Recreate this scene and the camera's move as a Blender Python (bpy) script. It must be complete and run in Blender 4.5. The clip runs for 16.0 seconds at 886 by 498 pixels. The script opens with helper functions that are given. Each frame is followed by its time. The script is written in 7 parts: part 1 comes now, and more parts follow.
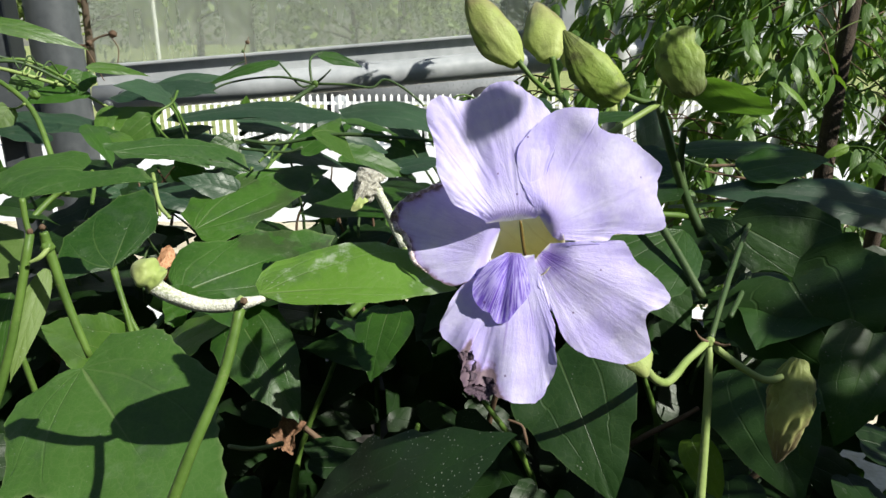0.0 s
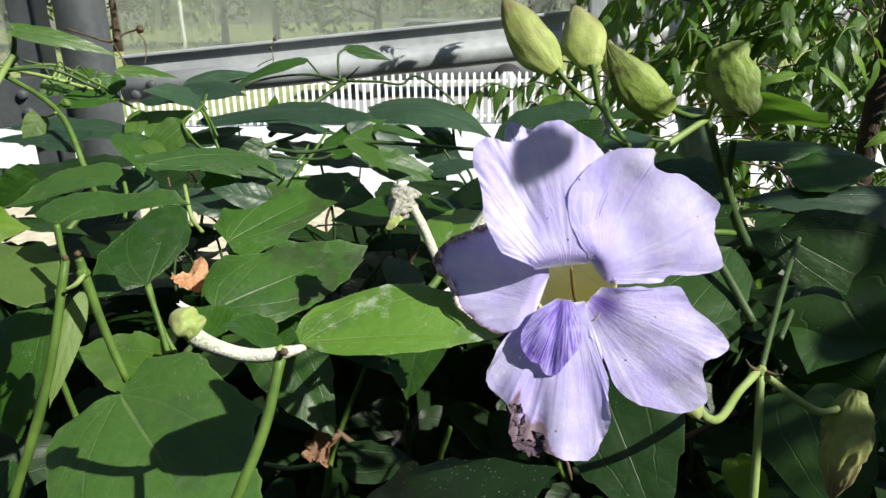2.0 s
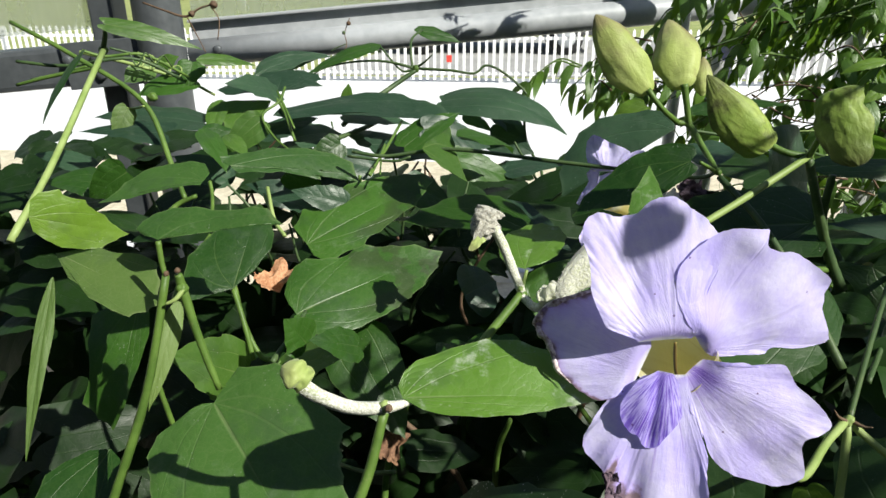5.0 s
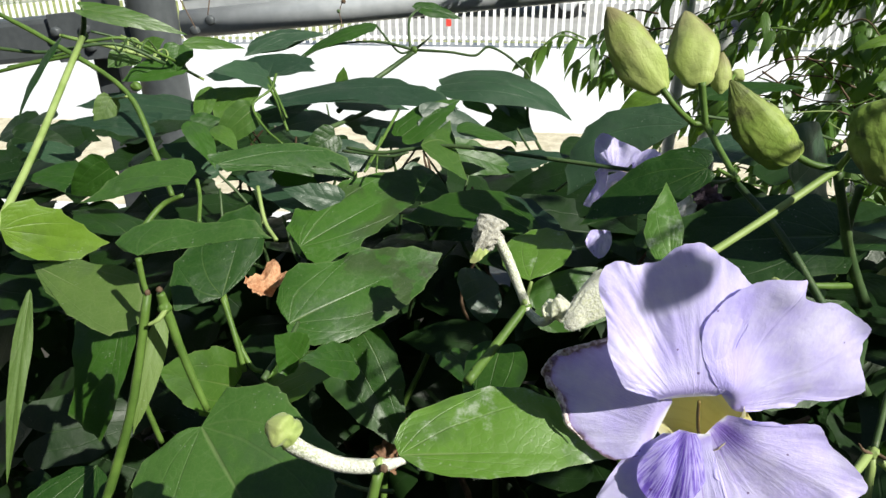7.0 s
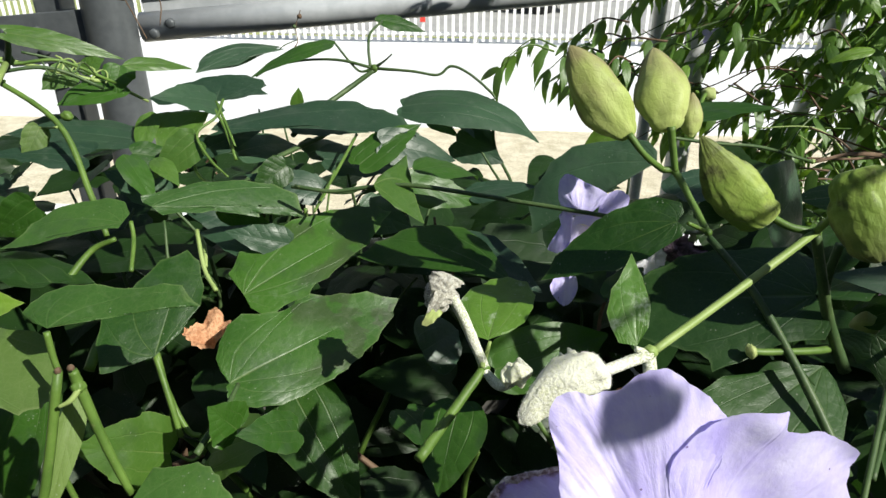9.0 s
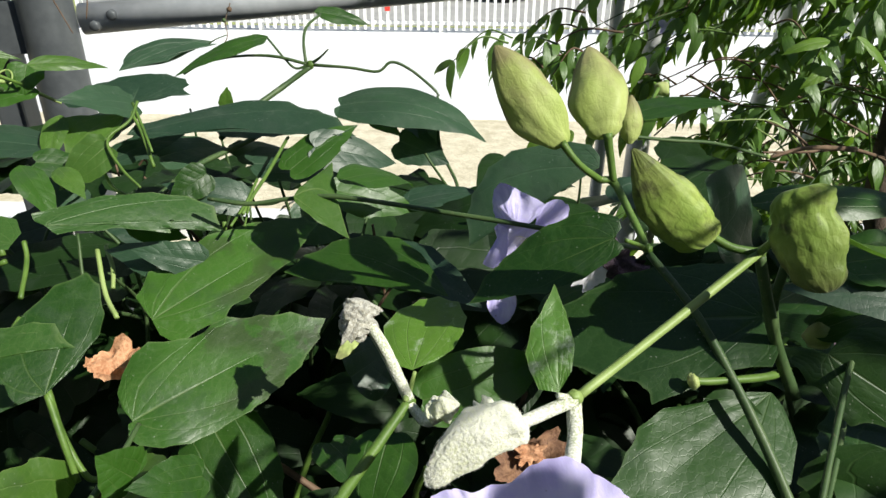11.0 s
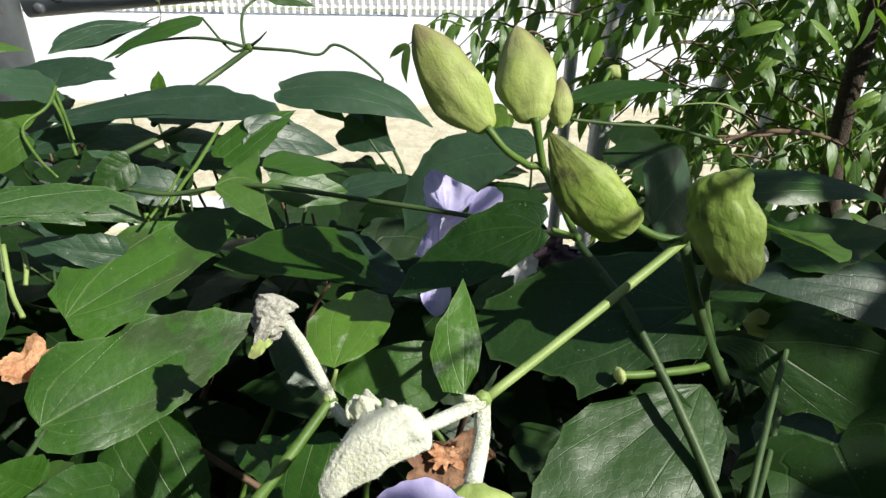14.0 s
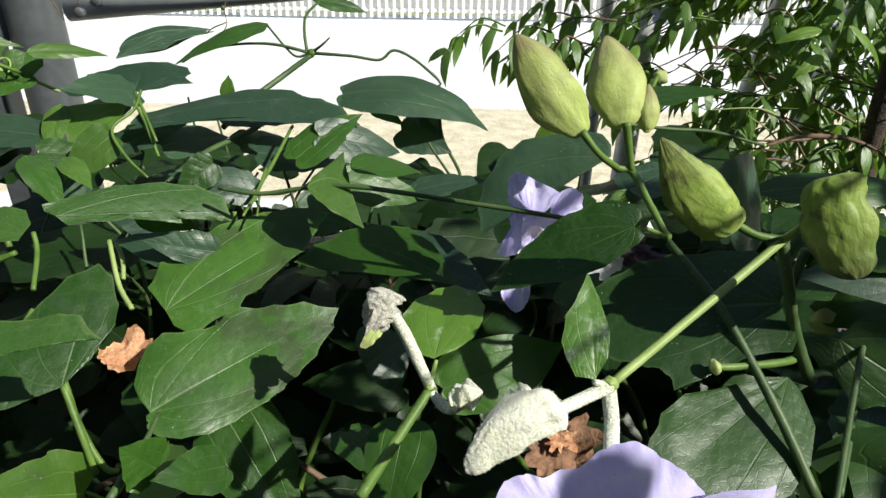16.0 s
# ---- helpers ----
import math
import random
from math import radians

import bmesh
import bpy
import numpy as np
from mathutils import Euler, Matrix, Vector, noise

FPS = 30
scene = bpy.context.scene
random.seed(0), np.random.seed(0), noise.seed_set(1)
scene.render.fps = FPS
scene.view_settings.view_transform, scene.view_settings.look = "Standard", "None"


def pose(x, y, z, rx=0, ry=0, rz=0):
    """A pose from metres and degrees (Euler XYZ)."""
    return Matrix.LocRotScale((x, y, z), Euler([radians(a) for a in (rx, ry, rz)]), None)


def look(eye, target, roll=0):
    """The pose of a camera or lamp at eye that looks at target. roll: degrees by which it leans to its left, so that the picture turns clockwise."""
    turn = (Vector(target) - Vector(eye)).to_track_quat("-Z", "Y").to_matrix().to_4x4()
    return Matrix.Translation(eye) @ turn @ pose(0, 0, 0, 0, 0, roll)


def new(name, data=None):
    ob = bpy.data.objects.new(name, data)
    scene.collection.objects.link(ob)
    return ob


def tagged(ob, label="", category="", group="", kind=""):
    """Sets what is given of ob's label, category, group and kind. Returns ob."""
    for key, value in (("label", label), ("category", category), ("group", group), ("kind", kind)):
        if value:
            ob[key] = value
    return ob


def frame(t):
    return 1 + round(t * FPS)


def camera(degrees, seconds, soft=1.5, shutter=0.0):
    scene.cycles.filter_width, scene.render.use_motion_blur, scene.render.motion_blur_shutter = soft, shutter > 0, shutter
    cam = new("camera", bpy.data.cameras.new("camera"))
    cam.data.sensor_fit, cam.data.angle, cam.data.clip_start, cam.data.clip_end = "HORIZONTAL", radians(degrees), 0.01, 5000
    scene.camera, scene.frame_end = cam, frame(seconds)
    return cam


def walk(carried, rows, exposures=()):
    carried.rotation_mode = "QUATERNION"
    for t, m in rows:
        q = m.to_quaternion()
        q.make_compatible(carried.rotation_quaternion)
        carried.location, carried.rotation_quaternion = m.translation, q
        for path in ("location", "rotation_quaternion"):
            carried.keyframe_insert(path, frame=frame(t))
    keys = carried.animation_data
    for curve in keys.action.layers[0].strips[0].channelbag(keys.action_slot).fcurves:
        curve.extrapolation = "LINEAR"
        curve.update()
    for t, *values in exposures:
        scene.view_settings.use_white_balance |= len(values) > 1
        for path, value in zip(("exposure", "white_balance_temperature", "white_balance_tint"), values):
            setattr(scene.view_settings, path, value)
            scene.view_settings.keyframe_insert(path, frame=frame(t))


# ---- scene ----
cam = camera(66.9, 16.0)
METRES, EYE, TILT, LEAN, TURN = 0.23, 1.35, -17.0, 0.0, 0.0
ROWS = [
    (0.0, 0.0, 0.0, 0.0, 0.0, 0.0, -0.0),
    (0.5, -0.0026, -0.0091, 0.0197, 0.04, -0.28, 0.44),
    (1.0, -0.0046, 0.0108, 0.035, 0.6, -1.29, 0.63),
    (1.5, -0.0105, 0.0371, 0.0589, 1.33, -1.7, 0.62),
    (2.0, -0.0256, 0.035, 0.0805, 2.07, -1.86, 0.28),
    (2.5, -0.0414, 0.0167, 0.0919, 2.92, -3.65, -0.97),
    (3.0, -0.0654, -0.0004, 0.112, 3.89, -3.93, -1.02),
    (3.5, -0.0853, -0.0061, 0.1275, 4.9, -3.87, -1.18),
    (4.0, -0.0951, 0.0108, 0.1375, 5.68, -5.35, -1.6),
    (4.5, -0.0928, 0.0174, 0.175, 6.27, -5.23, -1.66),
    (7.0, -0.1066, 0.1143, 0.2857, 6.26, -8.45, -1.67),
    (7.5, -0.1022, 0.1421, 0.3179, 6.2, -8.01, -1.68),
    (8.0, -0.09, 0.1891, 0.3351, 5.36, -8.68, -1.03),
    (8.5, -0.0837, 0.2146, 0.3567, 4.77, -9.05, -1.62),
    (9.0, -0.0761, 0.2385, 0.3848, 4.2, -8.83, -1.6),
    (11.5, 0.0263, 0.3797, 0.4255, 1.03, -10.2, -0.92),
    (12.0, 0.0499, 0.3908, 0.4175, 0.54, -10.71, -0.97),
    (12.5, 0.0708, 0.396, 0.4162, -0.1, -10.76, -1.11),
    (13.0, 0.0798, 0.4083, 0.4148, -0.6, -11.0, -0.81),
    (13.5, 0.0749, 0.4157, 0.4204, -0.77, -10.84, -0.63),
    (14.0, 0.0819, 0.4161, 0.4207, -0.82, -10.79, -0.66),
    (14.5, 0.07, 0.4006, 0.4192, -0.72, -10.66, -0.55),
    (15.0, 0.0542, 0.3811, 0.4184, -0.61, -10.52, -0.82),
    (15.5, 0.0131, 0.3644, 0.4226, -0.33, -10.6, -0.75),
    (16.0, -0.0591, 0.3567, 0.4216, 0.18, -10.58, -0.92),
]
walk(cam, [(t, pose(0, 0, EYE, TILT, LEAN, TURN) @ pose(METRES * x, METRES * y, METRES * z, 90 + pitch, roll, yaw)) for t, x, y, z, yaw, pitch, roll in ROWS])

# ---- light ----
world = bpy.data.worlds.new("sky")
scene.world = world
world.use_nodes = True
wn = world.node_tree.nodes
sky = wn.new("ShaderNodeTexSky")
sky.sky_type, sky.sun_disc = "NISHITA", False
SUN_WAY = Vector((8.3, -5.1, 8.3)).normalized()  # towards the sun
sky.sun_elevation = math.asin(SUN_WAY.z)
sky.sun_rotation = math.atan2(SUN_WAY.x, SUN_WAY.y)
world.node_tree.links.new(sky.outputs[0], wn["Background"].inputs[0])
wn["Background"].inputs[1].default_value = 0.06
sun = new("sun", bpy.data.lights.new("sun", "SUN"))
sun.data.energy, sun.data.angle, sun.data.color = 5.0, radians(0.5), (0.97, 0.95, 0.85)
sun.matrix_world = look(SUN_WAY * 5, (0, 0, 0))
scene.view_settings.exposure = 0.63


# ---- materials ----
class Nodes:
    """A short way to write node trees."""

    def __init__(self, name):
        self.mat = bpy.data.materials.new(name)
        self.mat.use_nodes = True
        self.tree = self.mat.node_tree
        self.bsdf = self.tree.nodes["Principled BSDF"]
        self.out = self.tree.nodes["Material Output"]

    def put(self, socket, value):
        if isinstance(value, bpy.types.NodeSocket):
            self.tree.links.new(value, socket)
        elif hasattr(socket.default_value, "__len__") and not hasattr(value, "__len__"):
            socket.default_value = [value] * len(socket.default_value)
        elif hasattr(value, "__len__") and len(socket.default_value) == 4 and len(value) == 3:
            socket.default_value = (*value, 1)
        else:
            socket.default_value = value

    def node(self, kind, **values):
        n = self.tree.nodes.new("ShaderNode" + kind)
        for key, value in values.items():
            self.put(n.inputs[key.replace("_", " ")], value)
        return n

    def maths(self, op, a, b=0.0, c=0.0):
        n = self.tree.nodes.new("ShaderNodeMath")
        n.operation = op
        for i, v in enumerate((a, b, c)):
            self.put(n.inputs[i], v)
        return n.outputs[0]

    def mix(self, factor, a, b, blend="MIX"):
        n = self.tree.nodes.new("ShaderNodeMix")
        n.data_type, n.blend_type = "RGBA", blend
        self.put(n.inputs[0], factor), self.put(n.inputs[6], a), self.put(n.inputs[7], b)
        return n.outputs[2]

    def noise(self, scale, detail=4.0, vector=None, rough=0.55):
        """Noise at a real size: scale is in lumps per metre."""
        n = self.node("TexNoise", Scale=scale, Detail=detail, Roughness=rough)
        self.tree.links.new(self.world_place() if vector is None else vector, n.inputs["Vector"])
        return n.outputs[0]

    def cells(self, scale, feature="F1"):
        n = self.node("TexVoronoi", Scale=scale, Vector=self.world_place())
        n.feature = feature
        return n.outputs[0]

    def step(self, value, low, high, a=0.0, b=1.0):
        n = self.tree.nodes.new("ShaderNodeMapRange")
        n.interpolation_type = "SMOOTHSTEP"
        for i, v in enumerate((value, low, high, a, b)):
            self.put(n.inputs[i], v)
        return n.outputs[0]

    def place(self):
        return self.node("TexCoord").outputs["Object"]

    def world_place(self):
        return self.node("NewGeometry").outputs["Position"]

    def luck(self):
        return self.node("ObjectInfo").outputs["Random"]

    def bump(self, height, strength=0.3, distance=0.001):
        n = self.node("Bump", Strength=strength, Distance=distance, Height=height)
        self.tree.links.new(n.outputs[0], self.bsdf.inputs["Normal"])
        return n.outputs[0]

    def set(self, **values):
        for key, value in values.items():
            self.put(self.bsdf.inputs[key.replace("_", " ")], value)

    def thin(self, colour, share, normal=None):
        """Lets light through a thin sheet."""
        t = self.node("BsdfTranslucent", Color=colour)
        if normal is not None:
            self.tree.links.new(normal, t.inputs["Normal"])
        m = self.node("MixShader", Fac=share)
        self.tree.links.new(self.bsdf.outputs[0], m.inputs[1])
        self.tree.links.new(t.outputs[0], m.inputs[2])
        self.tree.links.new(m.outputs[0], self.out.inputs[0])


def leaf_material(name, fresh, deep, vein, rough=0.42, glow=0.26, dust=0.0, shade_rot=0.0, specular=0.5, specks_on=0.35, ribs=0.5, fan=False):
    """Leaf blade. UV runs along the midrib (u) and from edge to edge (v); with fan it runs
    from the stalk outwards (u) and round the edge with the tip at the half (v)."""
    k = Nodes(name)
    uv = k.node("SeparateXYZ", Vector=k.node("UVMap").outputs[0])
    u = uv.outputs[0]
    warp = k.noise(60.0, 2.0)
    v = k.maths("ABSOLUTE", k.maths("MULTIPLY_ADD", uv.outputs[1], 2.0, -1.0))
    vw = k.maths("MULTIPLY_ADD", warp, 0.05 if fan else 0.022, v)
    luck = k.luck()
    if fan:
        bend = k.maths("MULTIPLY", u, u)
        rib = k.step(k.maths("MULTIPLY", k.maths("ADD", v, 0.02), k.maths("ADD", u, 0.05)), 0.007, 0.015, 1.0, 0.0)
        side = None
        for at, turn, keen in ((0.40, 0.42, 1.0), (0.66, 0.30, 0.7), (0.86, 0.12, 0.5)):
            gap = k.maths("ABSOLUTE", k.maths("SUBTRACT", vw, k.maths("MULTIPLY_ADD", bend, -turn * at, at + 0.025)))
            ray = k.maths("MULTIPLY", k.step(k.maths("MULTIPLY", gap, k.maths("ADD", u, 0.06)), 0.0015, 0.0085, 1.0, 0.0), keen)
            side = ray if side is None else k.maths("MAXIMUM", side, ray)
        side = k.maths("MULTIPLY", side, k.step(u, 0.75, 1.0, 1.0, 0.25))
        saw = k.maths("FRACT", k.maths("SUBTRACT", k.maths("MULTIPLY", u, 6.0), k.maths("MULTIPLY", vw, 3.2)))
    else:
        rib = k.step(k.maths("MULTIPLY_ADD", u, 0.03, v), 0.010, 0.036, 1.0, 0.0)
        side = k.step(k.maths("ABSOLUTE", k.maths("SUBTRACT", vw, 0.52)), 0.006, 0.028, 1.0, 0.0)
        side = k.maths("MULTIPLY", side, k.step(u, 0.5, 0.8, 1.0, 0.0))
        saw = k.maths("FRACT", k.maths("SUBTRACT", k.maths("MULTIPLY", u, 6.3), k.maths("MULTIPLY", vw, 1.25)))
    small = k.step(k.maths("ABSOLUTE", k.maths("SUBTRACT", saw, 0.5)), 0.010, 0.048, 1.0, 0.0)
    mesh_veins = k.step(k.cells(420.0, "DISTANCE_TO_EDGE"), 0.0, 0.12, 1.0, 0.0)
    wide_net = k.cells(150.0, "DISTANCE_TO_EDGE")
    net = k.step(wide_net, 0.0, 0.07, 1.0, 0.0)
    fade = k.step(u, 0.0, 0.95, 1.0, 0.35)
    veins = k.maths("MULTIPLY", fade, k.maths("MAXIMUM", rib, k.maths("MAXIMUM", k.maths("MULTIPLY", side, ribs * (1.5 if fan else 1.0)), k.maths("MULTIPLY", small, 0.16))))
    blotch = k.noise(28.0, 5.0)
    fine = k.noise(700.0, 3.0)
    tone = k.maths("ADD", k.maths("MULTIPLY", blotch, 0.8), k.maths("MULTIPLY_ADD", luck, 0.7, -0.25))
    colour = k.mix(k.step(tone, 0.15, 0.85), deep, fresh)
    colour = k.mix(k.maths("MULTIPLY", mesh_veins, 0.10), colour, vein)
    colour = k.mix(k.maths("MULTIPLY", net, 0.09), colour, vein)
    colour = k.mix(k.maths("MULTIPLY", veins, 0.72), colour, vein)
    grime = k.step(k.noise(38.0, 6.0, rough=0.65), 0.52, 0.66, 0.0, 0.40)
    colour = k.mix(grime, colour, k.mix(0.6, deep, (0.045, 0.06, 0.05)))
    colour = k.mix(k.maths("MULTIPLY", fine, 0.25), colour, k.mix(0.5, colour, fresh))
    edge = k.step(u if fan else v, 0.965, 1.0)
    colour = k.mix(k.maths("MULTIPLY", edge, 0.45), colour, vein)
    spot = k.maths("MULTIPLY", k.step(k.cells(520.0), 0.10, 0.20, 1.0, 0.0), k.step(k.noise(90.0, 2.0), 0.56 if specks_on < 0.5 else 0.36, 0.68))
    colour = k.mix(k.maths("MULTIPLY", spot, specks_on), colour, (0.5, 0.52, 0.45))
    if dust:
        bloom = k.maths("MULTIPLY", k.step(k.noise(75.0, 6.0, rough=0.7), 0.55, 0.74), dust)
        colour = k.mix(bloom, colour, (0.62, 0.66, 0.58))
    # dark patches towards the tip: cast shade painted in, with some decay
    if shade_rot:
        patch = k.maths("MULTIPLY", k.step(k.noise(45.0, 4.0), 0.48, 0.52), k.step(u, 0.5, 0.75))
        if fan:
            patch = k.maths("MULTIPLY", patch, k.step(v, 0.55, 0.30))
        colour = k.mix(k.maths("MULTIPLY", patch, shade_rot), colour, (0.035, 0.032, 0.022))
    saw_edge = k.maths("ABSOLUTE", k.maths("MULTIPLY_ADD", saw, 2.0, -1.0))
    pillow = k.maths("SUBTRACT", 1.0, k.maths("MULTIPLY", k.maths("SUBTRACT", 1.0, saw_edge), k.maths("SUBTRACT", 1.0, saw_edge)))
    swell = k.maths("MULTIPLY", k.maths("MINIMUM", k.maths("MULTIPLY", v, 4.0), 1.0), pillow)
    quilt = k.maths("ADD", k.maths("MULTIPLY", k.noise(60.0, 2.0), 0.34 if fan else 0.24), k.maths("MULTIPLY", swell, 0.09 if fan else 0.16))
    quilt = k.maths("SUBTRACT", quilt, k.maths("ADD", k.maths("MULTIPLY", rib, 0.30), k.maths("MULTIPLY", side, 0.20)))
    quilt = k.maths("ADD", quilt, k.maths("MULTIPLY", k.step(wide_net, 0.0, 0.45), 0.14 if fan else 0.05))
    quilt = k.maths("SUBTRACT", quilt, k.maths("MULTIPLY", mesh_veins, 0.03))
    n = k.bump(quilt, 0.40, 0.0018)
    k.set(Base_Color=colour, Roughness=k.maths("MULTIPLY_ADD", fine, 0.2, rough - 0.1), Specular_IOR_Level=specular)
    lit = k.mix(0.5, colour, (fresh[0] * 2.2, fresh[1] * 2.2, fresh[2] * 0.8))
    k.thin(lit, glow, n)
    return k.mat


def stem_material(name, a, b, rough=0.5, fuzz=0.0):
    k = Nodes(name)
    tone = k.noise(70.0, 5.0)
    colour = k.mix(k.step(tone, 0.3, 0.7), a, b)
    spots = k.step(k.noise(600.0, 2.0), 0.6, 0.75)
    colour = k.mix(k.maths("MULTIPLY", spots, 0.25), colour, (0.25, 0.22, 0.13))
    if fuzz:
        colour = k.mix(k.step(k.noise(1500.0, 3.0), 0.4, 0.6, 0.0, fuzz), colour, (0.78, 0.78, 0.72))
    k.bump(k.noise(1300.0 if fuzz else 700.0, 4.0), 0.6 if fuzz else 0.25, 0.0008 if fuzz else 0.0005)
    k.set(Base_Color=colour, Roughness=rough, Specular_IOR_Level=0.35)
    return k.mat


def petal_material(name, patch=0.0, burnt=0.0, one_side=False, mark=None, spread=0.62, wash=0.0, deep=(0.16, 0.06, 0.56)):
    """Thin petal skin: UV runs from the throat outwards (u) and from side to side (v)."""
    k = Nodes(name)
    uv = k.node("SeparateXYZ", Vector=k.node("UVMap").outputs[0])
    u, w = uv.outputs[0], uv.outputs[1]
    v = k.maths("ABSOLUTE", k.maths("MULTIPLY_ADD", w, 2.0, -1.0))
    stretched = k.node("CombineXYZ", X=k.maths("MULTIPLY", u, 1.6), Y=k.maths("MULTIPLY", w, 30.0))
    rays = k.noise(1.6, 4.0, stretched.outputs[0])
    cloud = k.noise(75.0, 6.0, rough=0.65)
    colour = k.mix(k.step(cloud, 0.3, 0.7), (0.55, 0.48, 0.95), (0.72, 0.68, 0.99))
    colour = k.mix(k.maths("MULTIPLY", k.step(rays, 0.50, 0.75), 0.06), colour, (0.40, 0.30, 0.82))
    colour = k.mix(k.step(u, 0.22, 0.0, 0.0, 0.75), colour, (0.48, 0.38, 0.88))
    colour = k.mix(k.step(u, 0.06, 0.0), colour, (0.85, 0.84, 0.90))
    if wash:
        colour = k.mix(wash, colour, (0.82, 0.80, 0.84))
    if patch:
        ray = k.step(rays, 0.40, 0.62)
        zone = k.maths("MULTIPLY", k.step(u, patch, 0.05), k.step(v, spread, 0.15))
        colour = k.mix(k.maths("MULTIPLY", zone, k.maths("MULTIPLY_ADD", ray, 0.55, 0.45)), colour, deep)
    if mark:
        for at, reach in mark:
            vein = k.step(k.maths("ABSOLUTE", k.maths("SUBTRACT", k.maths("MULTIPLY_ADD", rays, 0.02, w), at + 0.01)), 0.002, 0.010, 1.0, 0.0)
            colour = k.mix(k.maths("MULTIPLY", k.maths("MULTIPLY", vein, k.step(u, reach, reach * 0.4)), 0.55), colour, (0.20, 0.08, 0.55))
    if burnt:
        reach = k.maths("MULTIPLY_ADD", k.noise(190.0, 5.0), 0.35, u)
        if one_side:
            side = k.maths("MULTIPLY", k.step(w, 0.24, 0.30), k.step(w, 0.60, 0.52))
            reach = k.maths("ADD", reach, k.maths("MULTIPLY_ADD", side, 0.25, -0.14))
        worn = k.step(reach, 1.08, 1.15)
        dry = k.mix(k.noise(420.0, 4.0), (0.05, 0.025, 0.03), (0.34, 0.24, 0.23))
        colour = k.mix(k.maths("MULTIPLY", k.step(reach, 1.00, 1.14), 0.5), colour, (0.36, 0.20, 0.62))
        colour = k.mix(k.maths("MULTIPLY", worn, burnt), colour, dry)
    colour = k.mix(k.step(k.cells(150.0), 0.06, 0.04, 0.0, 0.75), colour, (0.10, 0.04, 0.20))
    lines = k.noise(1.3, 3.0, stretched.outputs[0])
    crease = k.node("CombineXYZ", X=k.maths("MULTIPLY", u, 6.0), Y=k.maths("MULTIPLY_ADD", w, 26.0, k.maths("MULTIPLY", u, 3.0)))
    folds = k.maths("ABSOLUTE", k.maths("MULTIPLY_ADD", k.noise(1.0, 5.0, crease.outputs[0], 0.6), 2.0, -1.0))
    relief = k.maths("ADD", k.maths("MULTIPLY", lines, 0.16), k.maths("MULTIPLY", k.noise(420.0, 4.0), 0.26))
    n = k.bump(k.maths("ADD", relief, k.maths("MULTIPLY", folds, 0.26)), 0.45, 0.0012)
    k.set(Base_Color=colour, Roughness=0.62, Specular_IOR_Level=0.22, Sheen_Weight=0.12)
    k.thin(colour, 0.30, n)
    return k.mat


def plain(name, a, b, scale=40.0, rough=0.6, metal=0.0, bump=0.2, depth=0.001, fine=8.0, specular=0.5):
    k = Nodes(name)
    tone = k.noise(scale, 5.0)
    grain = k.noise(scale * fine, 4.0)
    both = k.maths("MULTIPLY_ADD", grain, 0.4, k.maths("MULTIPLY", tone, 0.6))
    k.set(Base_Color=k.mix(k.step(both, 0.32, 0.68), a, b), Metallic=metal, Specular_IOR_Level=specular,
          Roughness=k.maths("MULTIPLY_ADD", grain, 0.25, rough - 0.12))
    k.bump(both, bump, depth)
    return k.mat


SKIN = {
    "dark": dict(fresh=(0.034, 0.098, 0.010), deep=(0.012, 0.046, 0.006), vein=(0.085, 0.140, 0.040), dust=0.03, specular=0.38),
    "aged": dict(fresh=(0.046, 0.124, 0.014), deep=(0.018, 0.062, 0.009), vein=(0.130, 0.190, 0.070), dust=0.08, shade_rot=0.45, specular=0.40),
    # bluish base colour stands in for sky reflected by the leaves
    "blue": dict(fresh=(0.036, 0.082, 0.040), deep=(0.015, 0.042, 0.023), vein=(0.075, 0.120, 0.070), rough=0.42, dust=0.05),
    # lighter green, the soft sheen of these leaves put into the colour
    "sheen_tone": dict(fresh=(0.052, 0.124, 0.023), deep=(0.028, 0.078, 0.015), vein=(0.150, 0.215, 0.080), dust=0.05, ribs=0.25, specular=0.38),
    "mid": dict(fresh=(0.078, 0.168, 0.023), deep=(0.046, 0.110, 0.016), vein=(0.160, 0.225, 0.065), glow=0.34, dust=0.05),
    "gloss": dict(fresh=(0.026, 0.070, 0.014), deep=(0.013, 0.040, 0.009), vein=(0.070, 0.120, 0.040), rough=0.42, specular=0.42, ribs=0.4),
    "light": dict(fresh=(0.170, 0.290, 0.028), deep=(0.095, 0.195, 0.020), vein=(0.25, 0.33, 0.09), glow=0.38, dust=0.12),
    "milk": dict(fresh=(0.105, 0.225, 0.024), deep=(0.060, 0.155, 0.018), vein=(0.200, 0.270, 0.100), glow=0.3, dust=0.7, specular=0.6),
    "pale": dict(fresh=(0.125, 0.200, 0.044), deep=(0.075, 0.140, 0.028), vein=(0.210, 0.260, 0.110), rough=0.6, glow=0.3),
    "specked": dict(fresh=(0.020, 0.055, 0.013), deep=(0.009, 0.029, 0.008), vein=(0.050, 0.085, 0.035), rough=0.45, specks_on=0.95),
    # near-black green: the deep shade within the vine is put into the colour
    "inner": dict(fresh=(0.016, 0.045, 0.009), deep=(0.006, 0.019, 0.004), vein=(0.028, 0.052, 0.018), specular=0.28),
    "shrub": dict(fresh=(0.150, 0.275, 0.035), deep=(0.055, 0.125, 0.022), vein=(0.120, 0.205, 0.046), glow=0.34, rough=0.42),
}
LEAF = {key: leaf_material("leaf_" + key, **skin) for key, skin in SKIN.items()}
